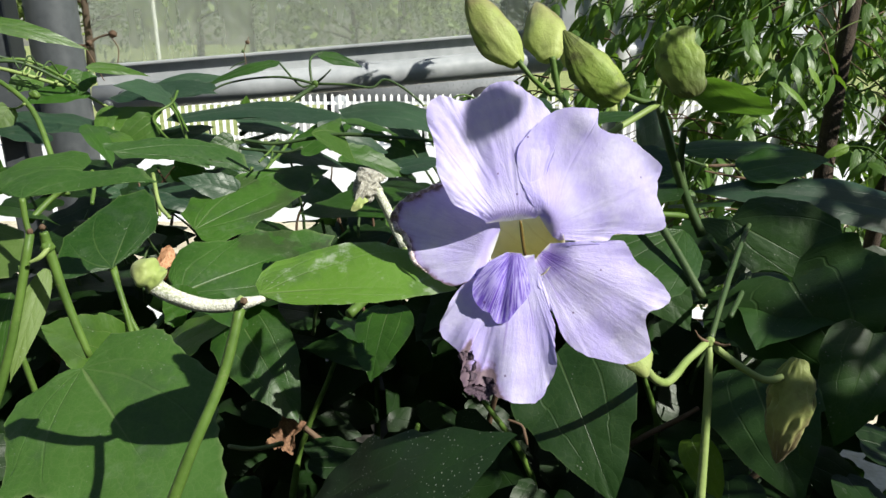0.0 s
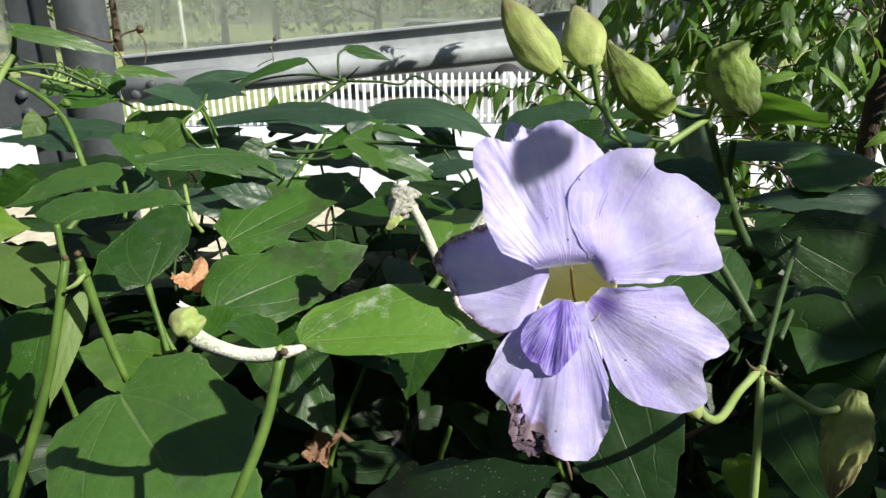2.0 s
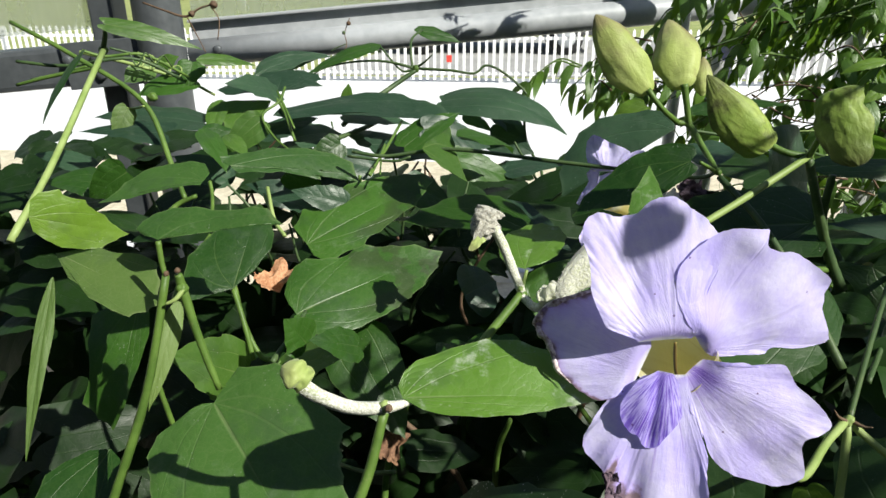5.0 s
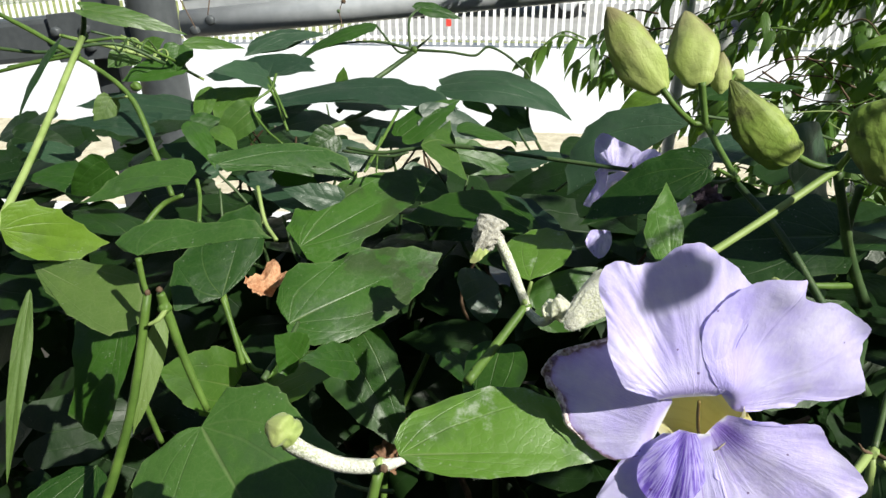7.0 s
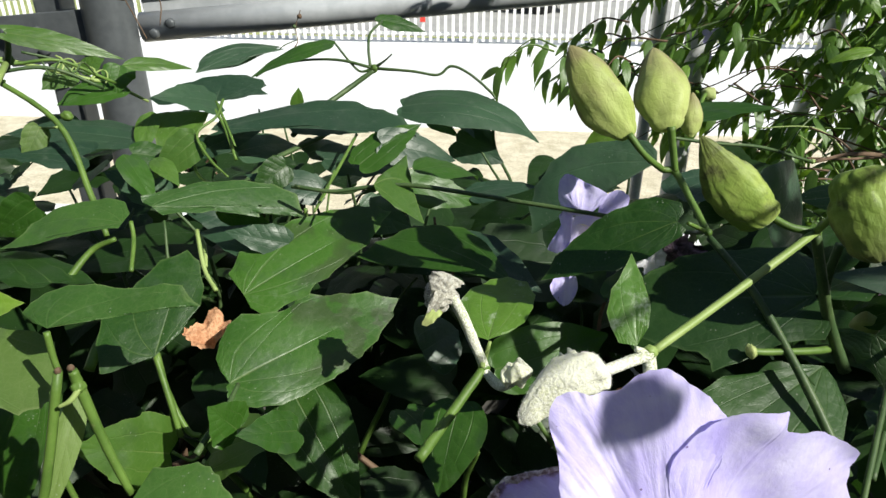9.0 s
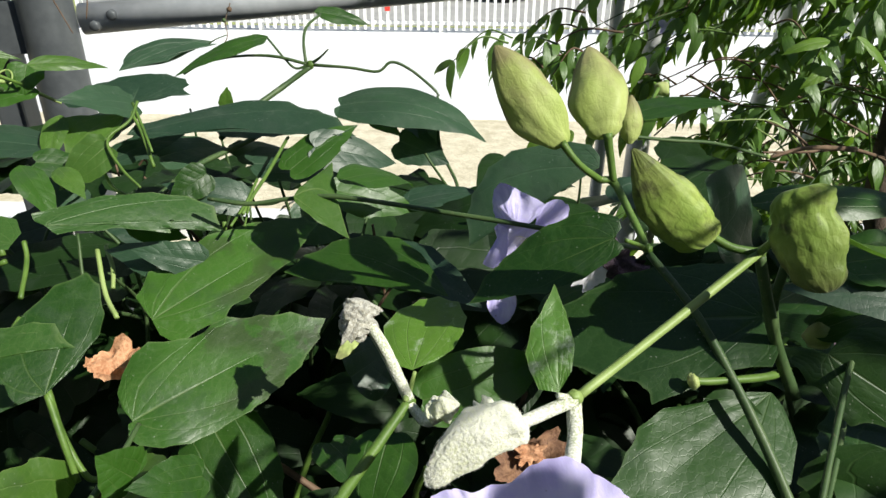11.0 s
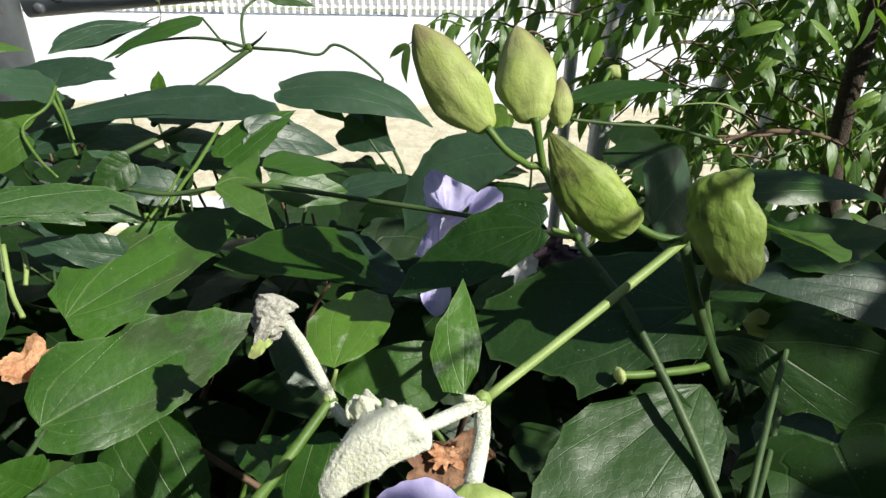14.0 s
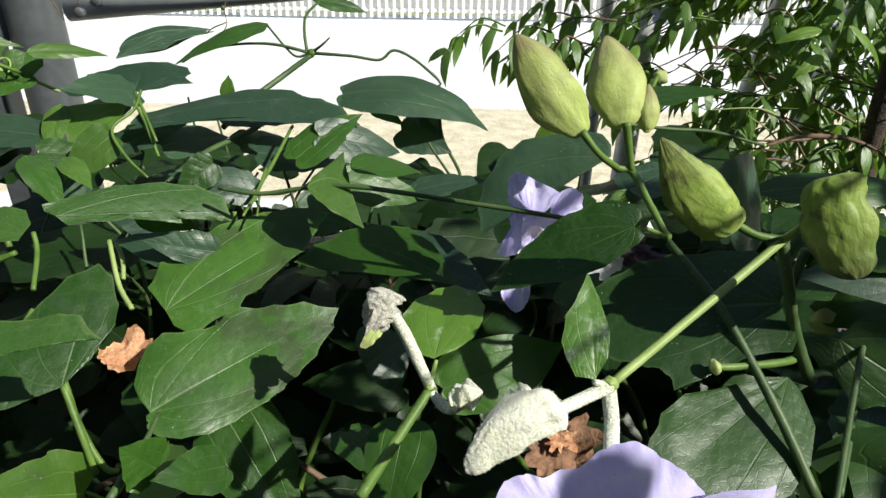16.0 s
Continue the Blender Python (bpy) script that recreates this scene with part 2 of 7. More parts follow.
FAN = {key: leaf_material("leaf_broad_" + key, fan=True, **SKIN[key]) for key in ("dark", "aged", "blue", "sheen_tone", "mid", "gloss", "light", "milk", "pale")}
STEM = {
    "green": stem_material("stem_green", (0.054, 0.108, 0.018), (0.100, 0.175, 0.032)),
    "dark": stem_material("stem_dark", (0.035, 0.070, 0.023), (0.062, 0.101, 0.035)),
    "pale": stem_material("stem_pale", (0.185, 0.265, 0.070), (0.265, 0.345, 0.120)),
    "fuzz": stem_material("stem_fuzzy", (0.30, 0.34, 0.20), (0.56, 0.57, 0.46), rough=0.9, fuzz=0.75),
    "hair": stem_material("pale_hair", (0.66, 0.67, 0.58), (0.78, 0.78, 0.72), rough=0.9),
    "brown": stem_material("stem_brown", (0.078, 0.047, 0.027), (0.133, 0.086, 0.055), rough=0.75),
}
PETAL = petal_material("petal")
PETAL_BURNT = petal_material("petal_withered_edge", burnt=0.9)
PETAL_LIP = petal_material("petal_lip", patch=0.30, burnt=0.9, one_side=True, mark=((0.55, 0.9), (0.68, 0.7)))
PETAL_PALE_SOFT = petal_material("petal_pale_inner", wash=0.2)
PETAL_SIDE = petal_material("petal_side", patch=0.34, mark=((0.72, 0.6), (0.82, 0.5)))
PALATE = petal_material("palate_violet", patch=6.0, spread=2.2, deep=(0.10, 0.04, 0.42), mark=((0.40, 1.6), (0.52, 1.8), (0.62, 1.6), (0.72, 1.4)))
STYLE = stem_material("style_olive", (0.10, 0.07, 0.015), (0.18, 0.13, 0.03))


# ---- building blocks ----
def part(name, bm, material, parent=None, label=""):
    """Links a bmesh as one smooth mesh object under a thing or a part."""
    data = bpy.data.meshes.new(name)
    for f in bm.faces:
        f.smooth = True
    bm.to_mesh(data)
    bm.free()
    data.materials.append(material)
    ob = new(name, data)
    if parent is not None:
        ob.parent = parent
    return tagged(ob, label)


def thing(name, place, label, category, group="", kind=""):
    """An empty at the base of a thing, for its parts."""
    ob = new(name)
    ob.empty_display_size = 0.02
    ob.location = place
    bpy.context.view_layer.update()
    return tagged(ob, label, category, group, kind)


def keep(ob, parent):
    """Hangs a part whose mesh is written in world metres under its thing."""
    ob.parent = parent
    ob.matrix_parent_inverse = parent.matrix_world.inverted()
    return ob


def smooth_line(points, radii, steps=6):
    """A Catmull-Rom line through the points, with a radius at each place."""
    pts = [Vector(p) for p in points]
    ends = [pts[0] * 2 - pts[1]] + pts + [pts[-1] * 2 - pts[-2]]
    out = []
    for i in range(len(pts) - 1):
        a, b, c, d = ends[i:i + 4]
        for j in range(steps):
            s = j / steps
            p = 0.5 * (2 * b + (c - a) * s + (2 * a - 5 * b + 4 * c - d) * s * s + (3 * b - a - 3 * c + d) * s ** 3)
            out.append((p, radii[i] * (1 - s) + radii[i + 1] * s))
    out.append((pts[-1], radii[-1]))
    return out


def tube(bm, points, radii, sides=8, steps=6, lump=0.0):
    """A round, tapering, slightly uneven stem along the points."""
    if not hasattr(radii, "__len__"):
        radii = [radii] * len(points)
    line = smooth_line(points, radii, steps)
    rings, up = [], Vector((0.31, 0.2, 0.93))
    for i, (p, r) in enumerate(line):
        way = (line[min(i + 1, len(line) - 1)][0] - line[max(i - 1, 0)][0]).normalized()
        x = way.cross(up)
        x = x.normalized() if x.length > 1e-6 else Vector((1, 0, 0))
        y = x.cross(way)
        ring = []
        for j in range(sides):
            a = 2 * math.pi * j / sides
            rr = r * (1 + lump * noise.noise(p * 160 + Vector((j, 0, 0))))
            ring.append(bm.verts.new(p + (x * math.cos(a) + y * math.sin(a)) * rr))
        rings.append(ring)
    for a, b in zip(rings, rings[1:]):
        for j in range(sides):
            bm.faces.new((a[j], a[(j + 1) % sides], b[(j + 1) % sides], b[j]))
    bm.faces.new(rings[0][::-1]), bm.faces.new(rings[-1])


OUTLINE = {
    "ovate": ((0, 0), (-0.04, 0.3), (-0.01, 0.6), (0.1, 0.88), (0.22, 1), (0.4, 0.97), (0.6, 0.78), (0.78, 0.5), (0.9, 0.22), (0.97, 0.07), (1, 0)),
    "broad": ((0, 0), (-0.05, 0.32), (-0.02, 0.66), (0.08, 0.9), (0.22, 1.0), (0.4, 1.0), (0.54, 0.93), (0.57, 0.89), (0.72, 0.7), (0.84, 0.46), (0.93, 0.22), (0.98, 0.06), (1, 0)),
    "toothed": ((0, 0), (-0.06, 0.3), (-0.05, 0.6), (0.04, 0.84), (0.1, 0.96), (0.16, 0.94), (0.3, 1.0), (0.4, 0.93), (0.43, 0.86), (0.58, 0.74), (0.61, 0.66), (0.76, 0.44), (0.88, 0.22), (0.96, 0.07), (1, 0)),
    "lobed": ((0, 0), (-0.1, 0.3), (-0.13, 0.7), (-0.06, 1.0), (0.05, 0.94), (0.14, 0.84), (0.25, 0.93), (0.33, 0.78), (0.46, 0.6), (0.55, 0.6), (0.61, 0.44), (0.76, 0.28), (0.9, 0.09), (1, 0)),
    "heart": ((0, 0), (-0.14, 0.2), (-0.2, 0.5), (-0.16, 0.82), (-0.08, 0.96), (0.03, 0.9), (0.14, 1.0), (0.24, 0.93), (0.35, 0.94), (0.42, 0.8), (0.6, 0.64), (0.66, 0.54), (0.82, 0.28), (0.93, 0.1), (1, 0)),
    "lance": ((0, 0), (0.03, 0.3), (0.12, 0.75), (0.28, 1), (0.48, 0.93), (0.68, 0.66), (0.84, 0.34), (0.94, 0.12), (1, 0)),
    "husk": ((0, 0), (-0.02, 0.5), (-0.03, 0.85), (0.15, 0.98), (0.35, 0.9), (0.55, 1.0), (0.75, 0.72), (0.88, 0.55), (0.97, 0.3), (1.0, 0)),
    "petal": ((0, 0), (0.0, 0.26), (0.1, 0.46), (0.28, 0.72), (0.48, 0.93), (0.66, 1.0), (0.82, 0.9), (0.93, 0.68), (1.0, 0.42), (0.99, 0.2), (1.0, 0)),
}


def blade(bm, base, tip, width, normal, kind="ovate", fold=0.12, arch=0.10, wave=0.10, curl=0.0, across=5, along=30, seed=0, jag=0.04, sides=None, frill=0.0):
    """A leaf or petal: a bent, folded, uneven sheet from base to tip, with UV along and across."""
    rnd = random.Random(seed)
    base, tip, n = Vector(base), Vector(tip), Vector(normal)
    axis = tip - base
    length = axis.length
    x = axis.normalized()
    n = (n - x * n.dot(x)).normalized()
    y = n.cross(x)
    half = width / 2
    uvl = bm.loops.layers.uv.verify()
    off = Vector((rnd.uniform(-50, 50), rnd.uniform(-50, 50), 0))
    lean, twist, sag = rnd.uniform(-0.06, 0.06), rnd.uniform(-0.28, 0.28), rnd.uniform(-0.03, 0.05)
    if sides:
        lean, twist, sag = 0, 0, 0
    grid = {}
    coords = {}
    for s in (-1, 1):
        pts = sides[(s + 1) // 2] if sides else OUTLINE[kind]
        jit = [rnd.uniform(-jag, jag) for _ in pts]
        line = smooth_line([Vector((p[0] + (jit[i] * 0.5 if 0 < i < len(pts) - 1 else 0), p[1] * (1 + jit[i]), 0)) for i, p in enumerate(pts)], [0] * len(pts), 1 if kind in ("toothed", "lobed", "heart", "broad") else 3)
        flat = [p for p, _ in line]
        dist = [0.0]
        for a, b in zip(flat, flat[1:]):
            dist.append(dist[-1] + (b - a).length)
        for i in range(along + 1):
            d = dist[-1] * i / along
            q = max(j for j in range(len(dist)) if dist[j] <= d + 1e-9)
            q = min(q, len(flat) - 2)
            f = (d - dist[q]) / max(1e-9, dist[q + 1] - dist[q])
            edge = flat[q].lerp(flat[q + 1], f)
            mid = min(max(0.0, edge.x - 0.16 * edge.y), 1.0)
            for c in range(across + 1):
                k = c / across
                u = mid + (edge.x - mid) * k
                v = edge.y * k
                lx, ly = u * length, s * v * half
                rip = noise.noise(Vector((u * 4.2, s * v * 2.2, 0)) + off)
                lz = fold * abs(ly) * (1 - 0.4 * v) + arch * length * (4 * u * (1 - u) if u > 0 else 0) * 0.5
                lz += wave * half * rip * (0.25 + v * v) - curl * length * v * v * 0.3
                lz += wave * 0.5 * half * v * v * math.sin(u * 17 + s + off.x)
                lz -= 0.18 * arch * length * v * v
                lz += twist * ly * (u - 0.4) - sag * length * u * u
                if frill:
                    near = v * v * v * min(1.0, u * 3)
                    lz += frill * half * near * noise.noise(Vector((u * 13, s * 3.0, 7)) + off)
                    ly *= 1 + 0.25 * frill * near * noise.noise(Vector((u * 22, s * 5.0, 3)) + off)
                if c == 0 and s == 1:
                    continue
                key = (s if c else 0, i, c)
                grid[key] = bm.verts.new(base + x * lx + y * (ly + lean * length * u * (1 - u)) + n * lz)
                coords[grid[key]] = (u, 0.5 + 0.5 * s * k if edge.y > 0.01 else 0.5)
    for s in (-1, 1):
        for i in range(along):
            for c in range(across):
                quad = [grid[(s if a else 0, b, a)] for a, b in ((c, i), (c + 1, i), (c + 1, i + 1), (c, i + 1))]
                if s == 1:
                    quad.reverse()
                f = bm.faces.new(quad)
                for loop in f.loops:
                    loop[uvl].uv = coords[loop.vert]


def template(kind, width, skin, seed, across=2, along=14, length=0.07, **shape):
    """A leaf along x, to be shared by many alike leaves."""
    bm = bmesh.new()
    blade(bm, (0, 0, 0), (length, 0, 0), width * length, (0, 0, 1), kind, across=across, along=along, seed=seed, **shape)
    bmesh.ops.remove_doubles(bm, verts=bm.verts, dist=1e-6)
    for f in bm.faces:
        f.smooth = True
    data = bpy.data.meshes.new("leaf")
    bm.to_mesh(data), bm.free()
    data.materials.append(LEAF[skin])
    return data


def lay(base, way, face, size):
    """The pose of a shared leaf: from base along way, facing face."""
    x = Vector(way).normalized()
    z = Vector(face)
    z = (z - x * z.dot(x)).normalized()
    return Matrix.Translation(base) @ Matrix((x, z.cross(x), z)).transposed().to_4x4() @ Matrix.Scale(size, 4)


def shared_leaf(parent, data, m):
    ob = new("leaf", data)
    ob.parent = parent
    ob.matrix_parent_inverse = parent.matrix_world.inverted()
    ob.matrix_basis = m
    return ob


def joined_leaves(name, parent, picks, skin):
    """Many leaves too far in to pick apart, as one mesh."""
    verts, faces, uvs, count = [], [], [], 0
    cache = {}
    for data, m in picks:
        if data not in cache:
            co = np.array([v.co[:] for v in data.vertices])
            cache[data] = (co, [tuple(p.vertices) for p in data.polygons], [tuple(d.uv) for d in data.uv_layers[0].data])
        co, polys, uv = cache[data]
        mm = np.array(m)
        verts.append(co @ mm[:3, :3].T + mm[:3, 3])
        faces += [tuple(i + count for i in p) for p in polys]
        uvs += uv
        count += len(co)
    mesh = bpy.data.meshes.new(name)
    mesh.from_pydata(np.concatenate(verts).tolist(), [], faces)
    layer = mesh.uv_layers.new(name="UVMap")
    layer.data.foreach_set("uv", [c for p in uvs for c in p])
    mesh.polygons.foreach_set("use_smooth", [True] * len(mesh.polygons))
    mesh.materials.append(LEAF[skin])
    return keep(tagged(new(name, mesh), kind="stuff"), parent)


LEAF_COUNT = [0]


def leaf(parent, base, tip, width, normal, kind="ovate", skin="dark", label="", name="leaf", **shape):
    """One leaf blade of a vine."""
    LEAF_COUNT[0] += 1
    bm = bmesh.new()
    blade(bm, base, tip, width, normal, kind, seed=LEAF_COUNT[0], **shape)
    bmesh.ops.remove_doubles(bm, verts=bm.verts, dist=1e-5)
    return keep(part(name, bm, LEAF[skin], None, label), parent)


def broad_leaf(parent, base, tip, normal, skin, outline, tip_at, label="", fold=0.08, arch=0.04, wave=0.035, rings=16):
    """A large vine leaf with its own lobed outline, in millimetres along the midrib and across it.
    UV runs from the stalk to the edge (u) and round the edge, with the tip at the half (v)."""
    LEAF_COUNT[0] += 1
    off = Vector((LEAF_COUNT[0] * 3.1, LEAF_COUNT[0] * 1.7, 0))
    base, n = Vector(base), Vector(normal)
    x = Vector(tip) - base
    size = x.length * 1000
    x.normalize()
    n = (n - x * n.dot(x)).normalized()
    y = n.cross(x)
    steps = 4
    line = [p for p, r in smooth_line([Vector((p[0], p[1], 0)) for p in outline], [0] * len(outline), steps)]
    for i in range(len(line)):
        j, f = divmod(i, steps)
        if f:
            line[i] = line[i].lerp(Vector((*outline[j], 0)).lerp(Vector((*outline[j + 1], 0)), f / steps), 0.6)
        if 0 < i < len(line) - 1:
            line[i] = line[i] * (1.014, 1.002, 0.990, 0.994)[f]  # shallow teeth
    peak, count = tip_at * steps, len(line) - 1
    bm = bmesh.new()
    uvl = bm.loops.layers.uv.verify()
    rows, coords = [], {}
    for i, e in enumerate(line):
        w = 0.5 * i / peak if i <= peak else 0.5 + 0.5 * (i - peak) / (count - peak)
        row = []
        for k in range(rings + 1):
            q = k / rings
            p = e * q
            s = p / size
            h = fold * abs(p.y) * (1 - 0.5 * q) + arch * size * 2.0 * s.x * (1 - s.x) - arch * 2.2 * p.y * p.y / size
            h += wave * size * q * noise.noise(s * 2.6 + off) + 0.5 * wave * size * q ** 3 * noise.noise(s * 7.0 + off)
            h += 0.003 * size * q * (1 - q) * math.cos(w * 2 * math.pi * 5)
            v = bm.verts.new(base + (x * p.x + y * p.y + n * h) * 0.001)
            coords[v] = (q, w)
            row.append(v)
        rows.append(row)
    for r0, r1 in zip(rows, rows[1:]):
        for k in range(rings):
            f = bm.faces.new((r0[k], r1[k], r1[k + 1], r0[k + 1]))
            for loop in f.loops:
                loop[uvl].uv = coords[loop.vert]
    bmesh.ops.remove_doubles(bm, verts=bm.verts, dist=1e-6)
    bmesh.ops.recalc_face_normals(bm, faces=bm.faces)
    return keep(part("leaf", bm, FAN[skin], None, label), parent)


def knob(parent, place, size, skin="green", label="", seed=1):
    """A swollen, uneven stem joint."""
    bm = bmesh.new()
    bmesh.ops.create_icosphere(bm, subdivisions=3, radius=size)
    for v in bm.verts:
        v.co *= 1 + 0.28 * noise.noise(v.co.normalized() * 1.7 + Vector((seed, 0, 0)))
        v.co = v.co + Vector(place)
    return keep(part("joint", bm, STEM[skin], None, label), parent)


def stem(parent, points, radii, skin="green", name="stem", label="", lump=0.12, sides=8):
    """One stem, tendril or leaf stalk."""
    bm = bmesh.new()
    tube(bm, points, radii, sides, 6, lump)
    ob = keep(part(name, bm, STEM[skin], None, label), parent)
    if skin == "fuzz":
        fur(ob, ob, 1300, 0.0008, len(points))
    return ob


def fur(parent, source, count, length, seed=1):
    """Short pale hairs standing on a furry stalk or bract."""
    rnd = random.Random(seed)
    data = source.data
    faces = list(data.polygons)
    verts, tris = [], []
    for i in range(count):
        f = faces[rnd.randrange(len(faces))]
        w = [rnd.random() for _ in f.vertices]
        p = sum((data.vertices[j].co * k for j, k in zip(f.vertices, w)), Vector()) / sum(w)
        d = (f.normal + Vector((rnd.gauss(0, 0.5), rnd.gauss(0, 0.5), rnd.gauss(0, 0.5)))).normalized()
        side = d.orthogonal().normalized() * 0.00004
        k = len(verts)
        verts += [p - side, p + side, p + d * length * rnd.uniform(0.4, 1.2)]
        tris.append((k, k + 1, k + 2))
    mesh = bpy.data.meshes.new("fur")
    mesh.from_pydata([tuple(v) for v in verts], [], tris)
    mesh.materials.append(STEM["hair"])
    return keep(tagged(new("fur", mesh), kind="stuff"), parent)


# ---- ground and far things ----
def slab(name, corners, low, high, material, bevel=0.004, parent=None, label=""):
    """A flat-topped block over a polygon of (x, y)."""
    bm = bmesh.new()
    bottom = [bm.verts.new((x, y, low)) for x, y in corners]
    top = [bm.verts.new((x, y, high)) for x, y in corners]
    n = len(corners)
    bm.faces.new(top), bm.faces.new(bottom[::-1])
    for i in range(n):
        bm.faces.new((bottom[i], bottom[(i + 1) % n], top[(i + 1) % n], top[i]))
    if bevel:
        bmesh.ops.bevel(bm, geom=bm.edges[:], offset=bevel, segments=2, affect="EDGES", profile=0.6)
    ob = part(name, bm, material, None, label)
    for f in ob.data.polygons:
        f.use_smooth = False
    if parent is not None:
        keep(ob, parent)
    return ob


def bar(name, a, b, wide, deep, material, parent=None, label="", bevel=0.002, side=(0, 0, 1)):
    """A square bar with eased edges from a to b."""
    a, b = Vector(a), Vector(b)
    way = (b - a).normalized()
    x = way.cross(Vector(side))
    x = x.normalized() if x.length > 1e-4 else Vector((1, 0, 0))
    y = way.cross(x)
    bm = bmesh.new()
    rings = [[bm.verts.new(p + x * sx * wide / 2 + y * sy * deep / 2) for sx, sy in ((-1, -1), (1, -1), (1, 1), (-1, 1))] for p in (a, b)]
    bm.faces.new(rings[0][::-1]), bm.faces.new(rings[1])
    for i in range(4):
        bm.faces.new((rings[0][i], rings[0][(i + 1) % 4], rings[1][(i + 1) % 4], rings[1][i]))
    bmesh.ops.recalc_face_normals(bm, faces=bm.faces)
    if bevel:
        bmesh.ops.bevel(bm, geom=bm.edges[:], offset=bevel, segments=2, affect="EDGES", profile=0.6)
    ob = part(name, bm, material, None, label)
    for f in ob.data.polygons:
        f.use_smooth = False
    if parent is not None:
        keep(ob, parent)
    return ob


def pipe(name, points, radius, material, parent=None, label="", sides=20):
    bm = bmesh.new()
    tube(bm, points, radius, sides, 2)
    ob = part(name, bm, material, None, label)
    if parent is not None:
        keep(ob, parent)
    return ob


CONCRETE = plain("concrete", (0.60, 0.61, 0.62), (0.76, 0.77, 0.78), 1.4, 0.85, bump=0.3, depth=0.004, fine=30.0)
LITTER = plain("dry_ground", (0.45, 0.40, 0.28), (0.68, 0.62, 0.48), 9.0, 0.9, bump=0.8, depth=0.02, fine=6.0)
# colour set dark to cut the light bounced up into the leaves
FLOOR = plain("dark_floor", (0.060, 0.058, 0.052), (0.110, 0.105, 0.095), 6.0, 0.6, bump=0.3, depth=0.003)
GRASS = plain("lawn", (0.20, 0.25, 0.07), (0.36, 0.39, 0.16), 1.2, 0.9, bump=0.8, depth=0.05, fine=40.0)
SOIL = plain("soil", (0.020, 0.015, 0.010), (0.055, 0.040, 0.026), 30.0, 0.95, bump=0.9, depth=0.01)
STEEL = plain("galvanised_steel", (0.34, 0.36, 0.38), (0.44, 0.46, 0.48), 7.0, 0.36, metal=0.1, bump=0.05)
BRIGHTSTEEL = plain("bright_steel", (0.46, 0.47, 0.48), (0.62, 0.63, 0.64), 18.0, 0.4, metal=0.25, bump=0.15)
# darkened colour stands in for shade on post, beam, bracket and bolts
SHADESTEEL = plain("shaded_steel", (0.070, 0.078, 0.085), (0.100, 0.110, 0.118), 9.0, 0.42, metal=0.2, bump=0.06)
PAINT = plain("white_paint", (0.74, 0.74, 0.72), (0.84, 0.84, 0.82), 14.0, 0.55, bump=0.1)
DARKPAINT = plain("car_paint", (0.20, 0.21, 0.22), (0.26, 0.27, 0.28), 3.0, 0.3, bump=0.02)
RUBBER = plain("rubber", (0.015, 0.015, 0.016), (0.035, 0.035, 0.035), 30.0, 0.8)
BARK = plain("bark", (0.034, 0.023, 0.016), (0.085, 0.060, 0.042), 60.0, 0.9, bump=0.9, depth=0.006)
CROWN = plain("tree_foliage", (0.085, 0.140, 0.030), (0.230, 0.300, 0.080), 0.8, 0.6, bump=0.1)

ground = tagged(slab("ground", [(-300, -60), (300, -60), (300, 600), (-300, 600)], -0.5, -0.02, GRASS, 0), "sunlit short green and yellowish grass", "ground", kind="structure")
tagged(slab("pavement", [(-40, 5.4), (40, 5.0), (40, 9.6), (-40, 9.9)], -0.3, 0.0, CONCRETE, 0.01), "bright sunlit pale concrete yard", "pavement", kind="structure")
ROAD = plain("worn_asphalt", (0.26, 0.26, 0.255), (0.36, 0.36, 0.35), 2.0, 0.85, bump=0.3, depth=0.004, fine=30.0)
tagged(slab("road", [(-3.2, 10.0), (40, 10.0), (40, 15.6), (-2.2, 15.6)], -0.3, -0.004, ROAD, 0), "worn grey asphalt drive beyond the fence", "road", kind="structure")
tagged(slab("floor", [(-3.05, -1.3), (2.45, -1.3), (2.45, 1.6), (-3.05, 1.05)], -0.3, -0.008, FLOOR, 0), "dark concrete greenhouse floor, toned down to cut bounced light", "floor", kind="structure")
tagged(slab("path", [(-40, -10), (40, -10), (40, 5.0), (-40, 5.4)], -0.3, -0.012, LITTER, 0), "dry sandy ground with leaf litter", "ground", kind="structure")
tagged(slab("kerb", [(-3.0, 3.05), (3.2, 2.95), (3.2, 3.2), (-3.0, 3.3)], -0.2, 0.05, CONCRETE, 0.01), "pale concrete kerb stone beside the greenhouse", "kerb", kind="structure")

# white picket fence across the yard
fence = thing("fence", (0, 9.3, 0), "white painted metal picket fence in sun", "fence")
PICKET = bpy.data.meshes.new("picket")
pk = bmesh.new()
for z0, z1, w0, w1 in ((0.03, 0.67, 0.036, 0.036), (0.67, 0.70, 0.036, 0.010)):
    lo = [pk.verts.new((sx * w0 / 2, sy * 0.011, z0)) for sx, sy in ((-1, -1), (1, -1), (1, 1), (-1, 1))]
    hi = [pk.verts.new((sx * w1 / 2, sy * 0.011 * w1 / w0, z1)) for sx, sy in ((-1, -1), (1, -1), (1, 1), (-1, 1))]
    for i in range(4):
        pk.faces.new((lo[i], lo[(i + 1) % 4], hi[(i + 1) % 4], hi[i]))
    pk.faces.new(hi), pk.faces.new(lo[::-1])
pk.to_mesh(PICKET), pk.free()
PICKET.materials.append(PAINT)
for i in range(132):
    p = new("picket", PICKET)
    p.parent = fence
    p.location = (-7.4 + 0.10 * i, 0, 0)
for z in (0.12, 0.58):
    bar("fence_rail", (-7.5, 9.33, z), (5.9, 9.33, z), 0.035, 0.04, PAINT, fence)
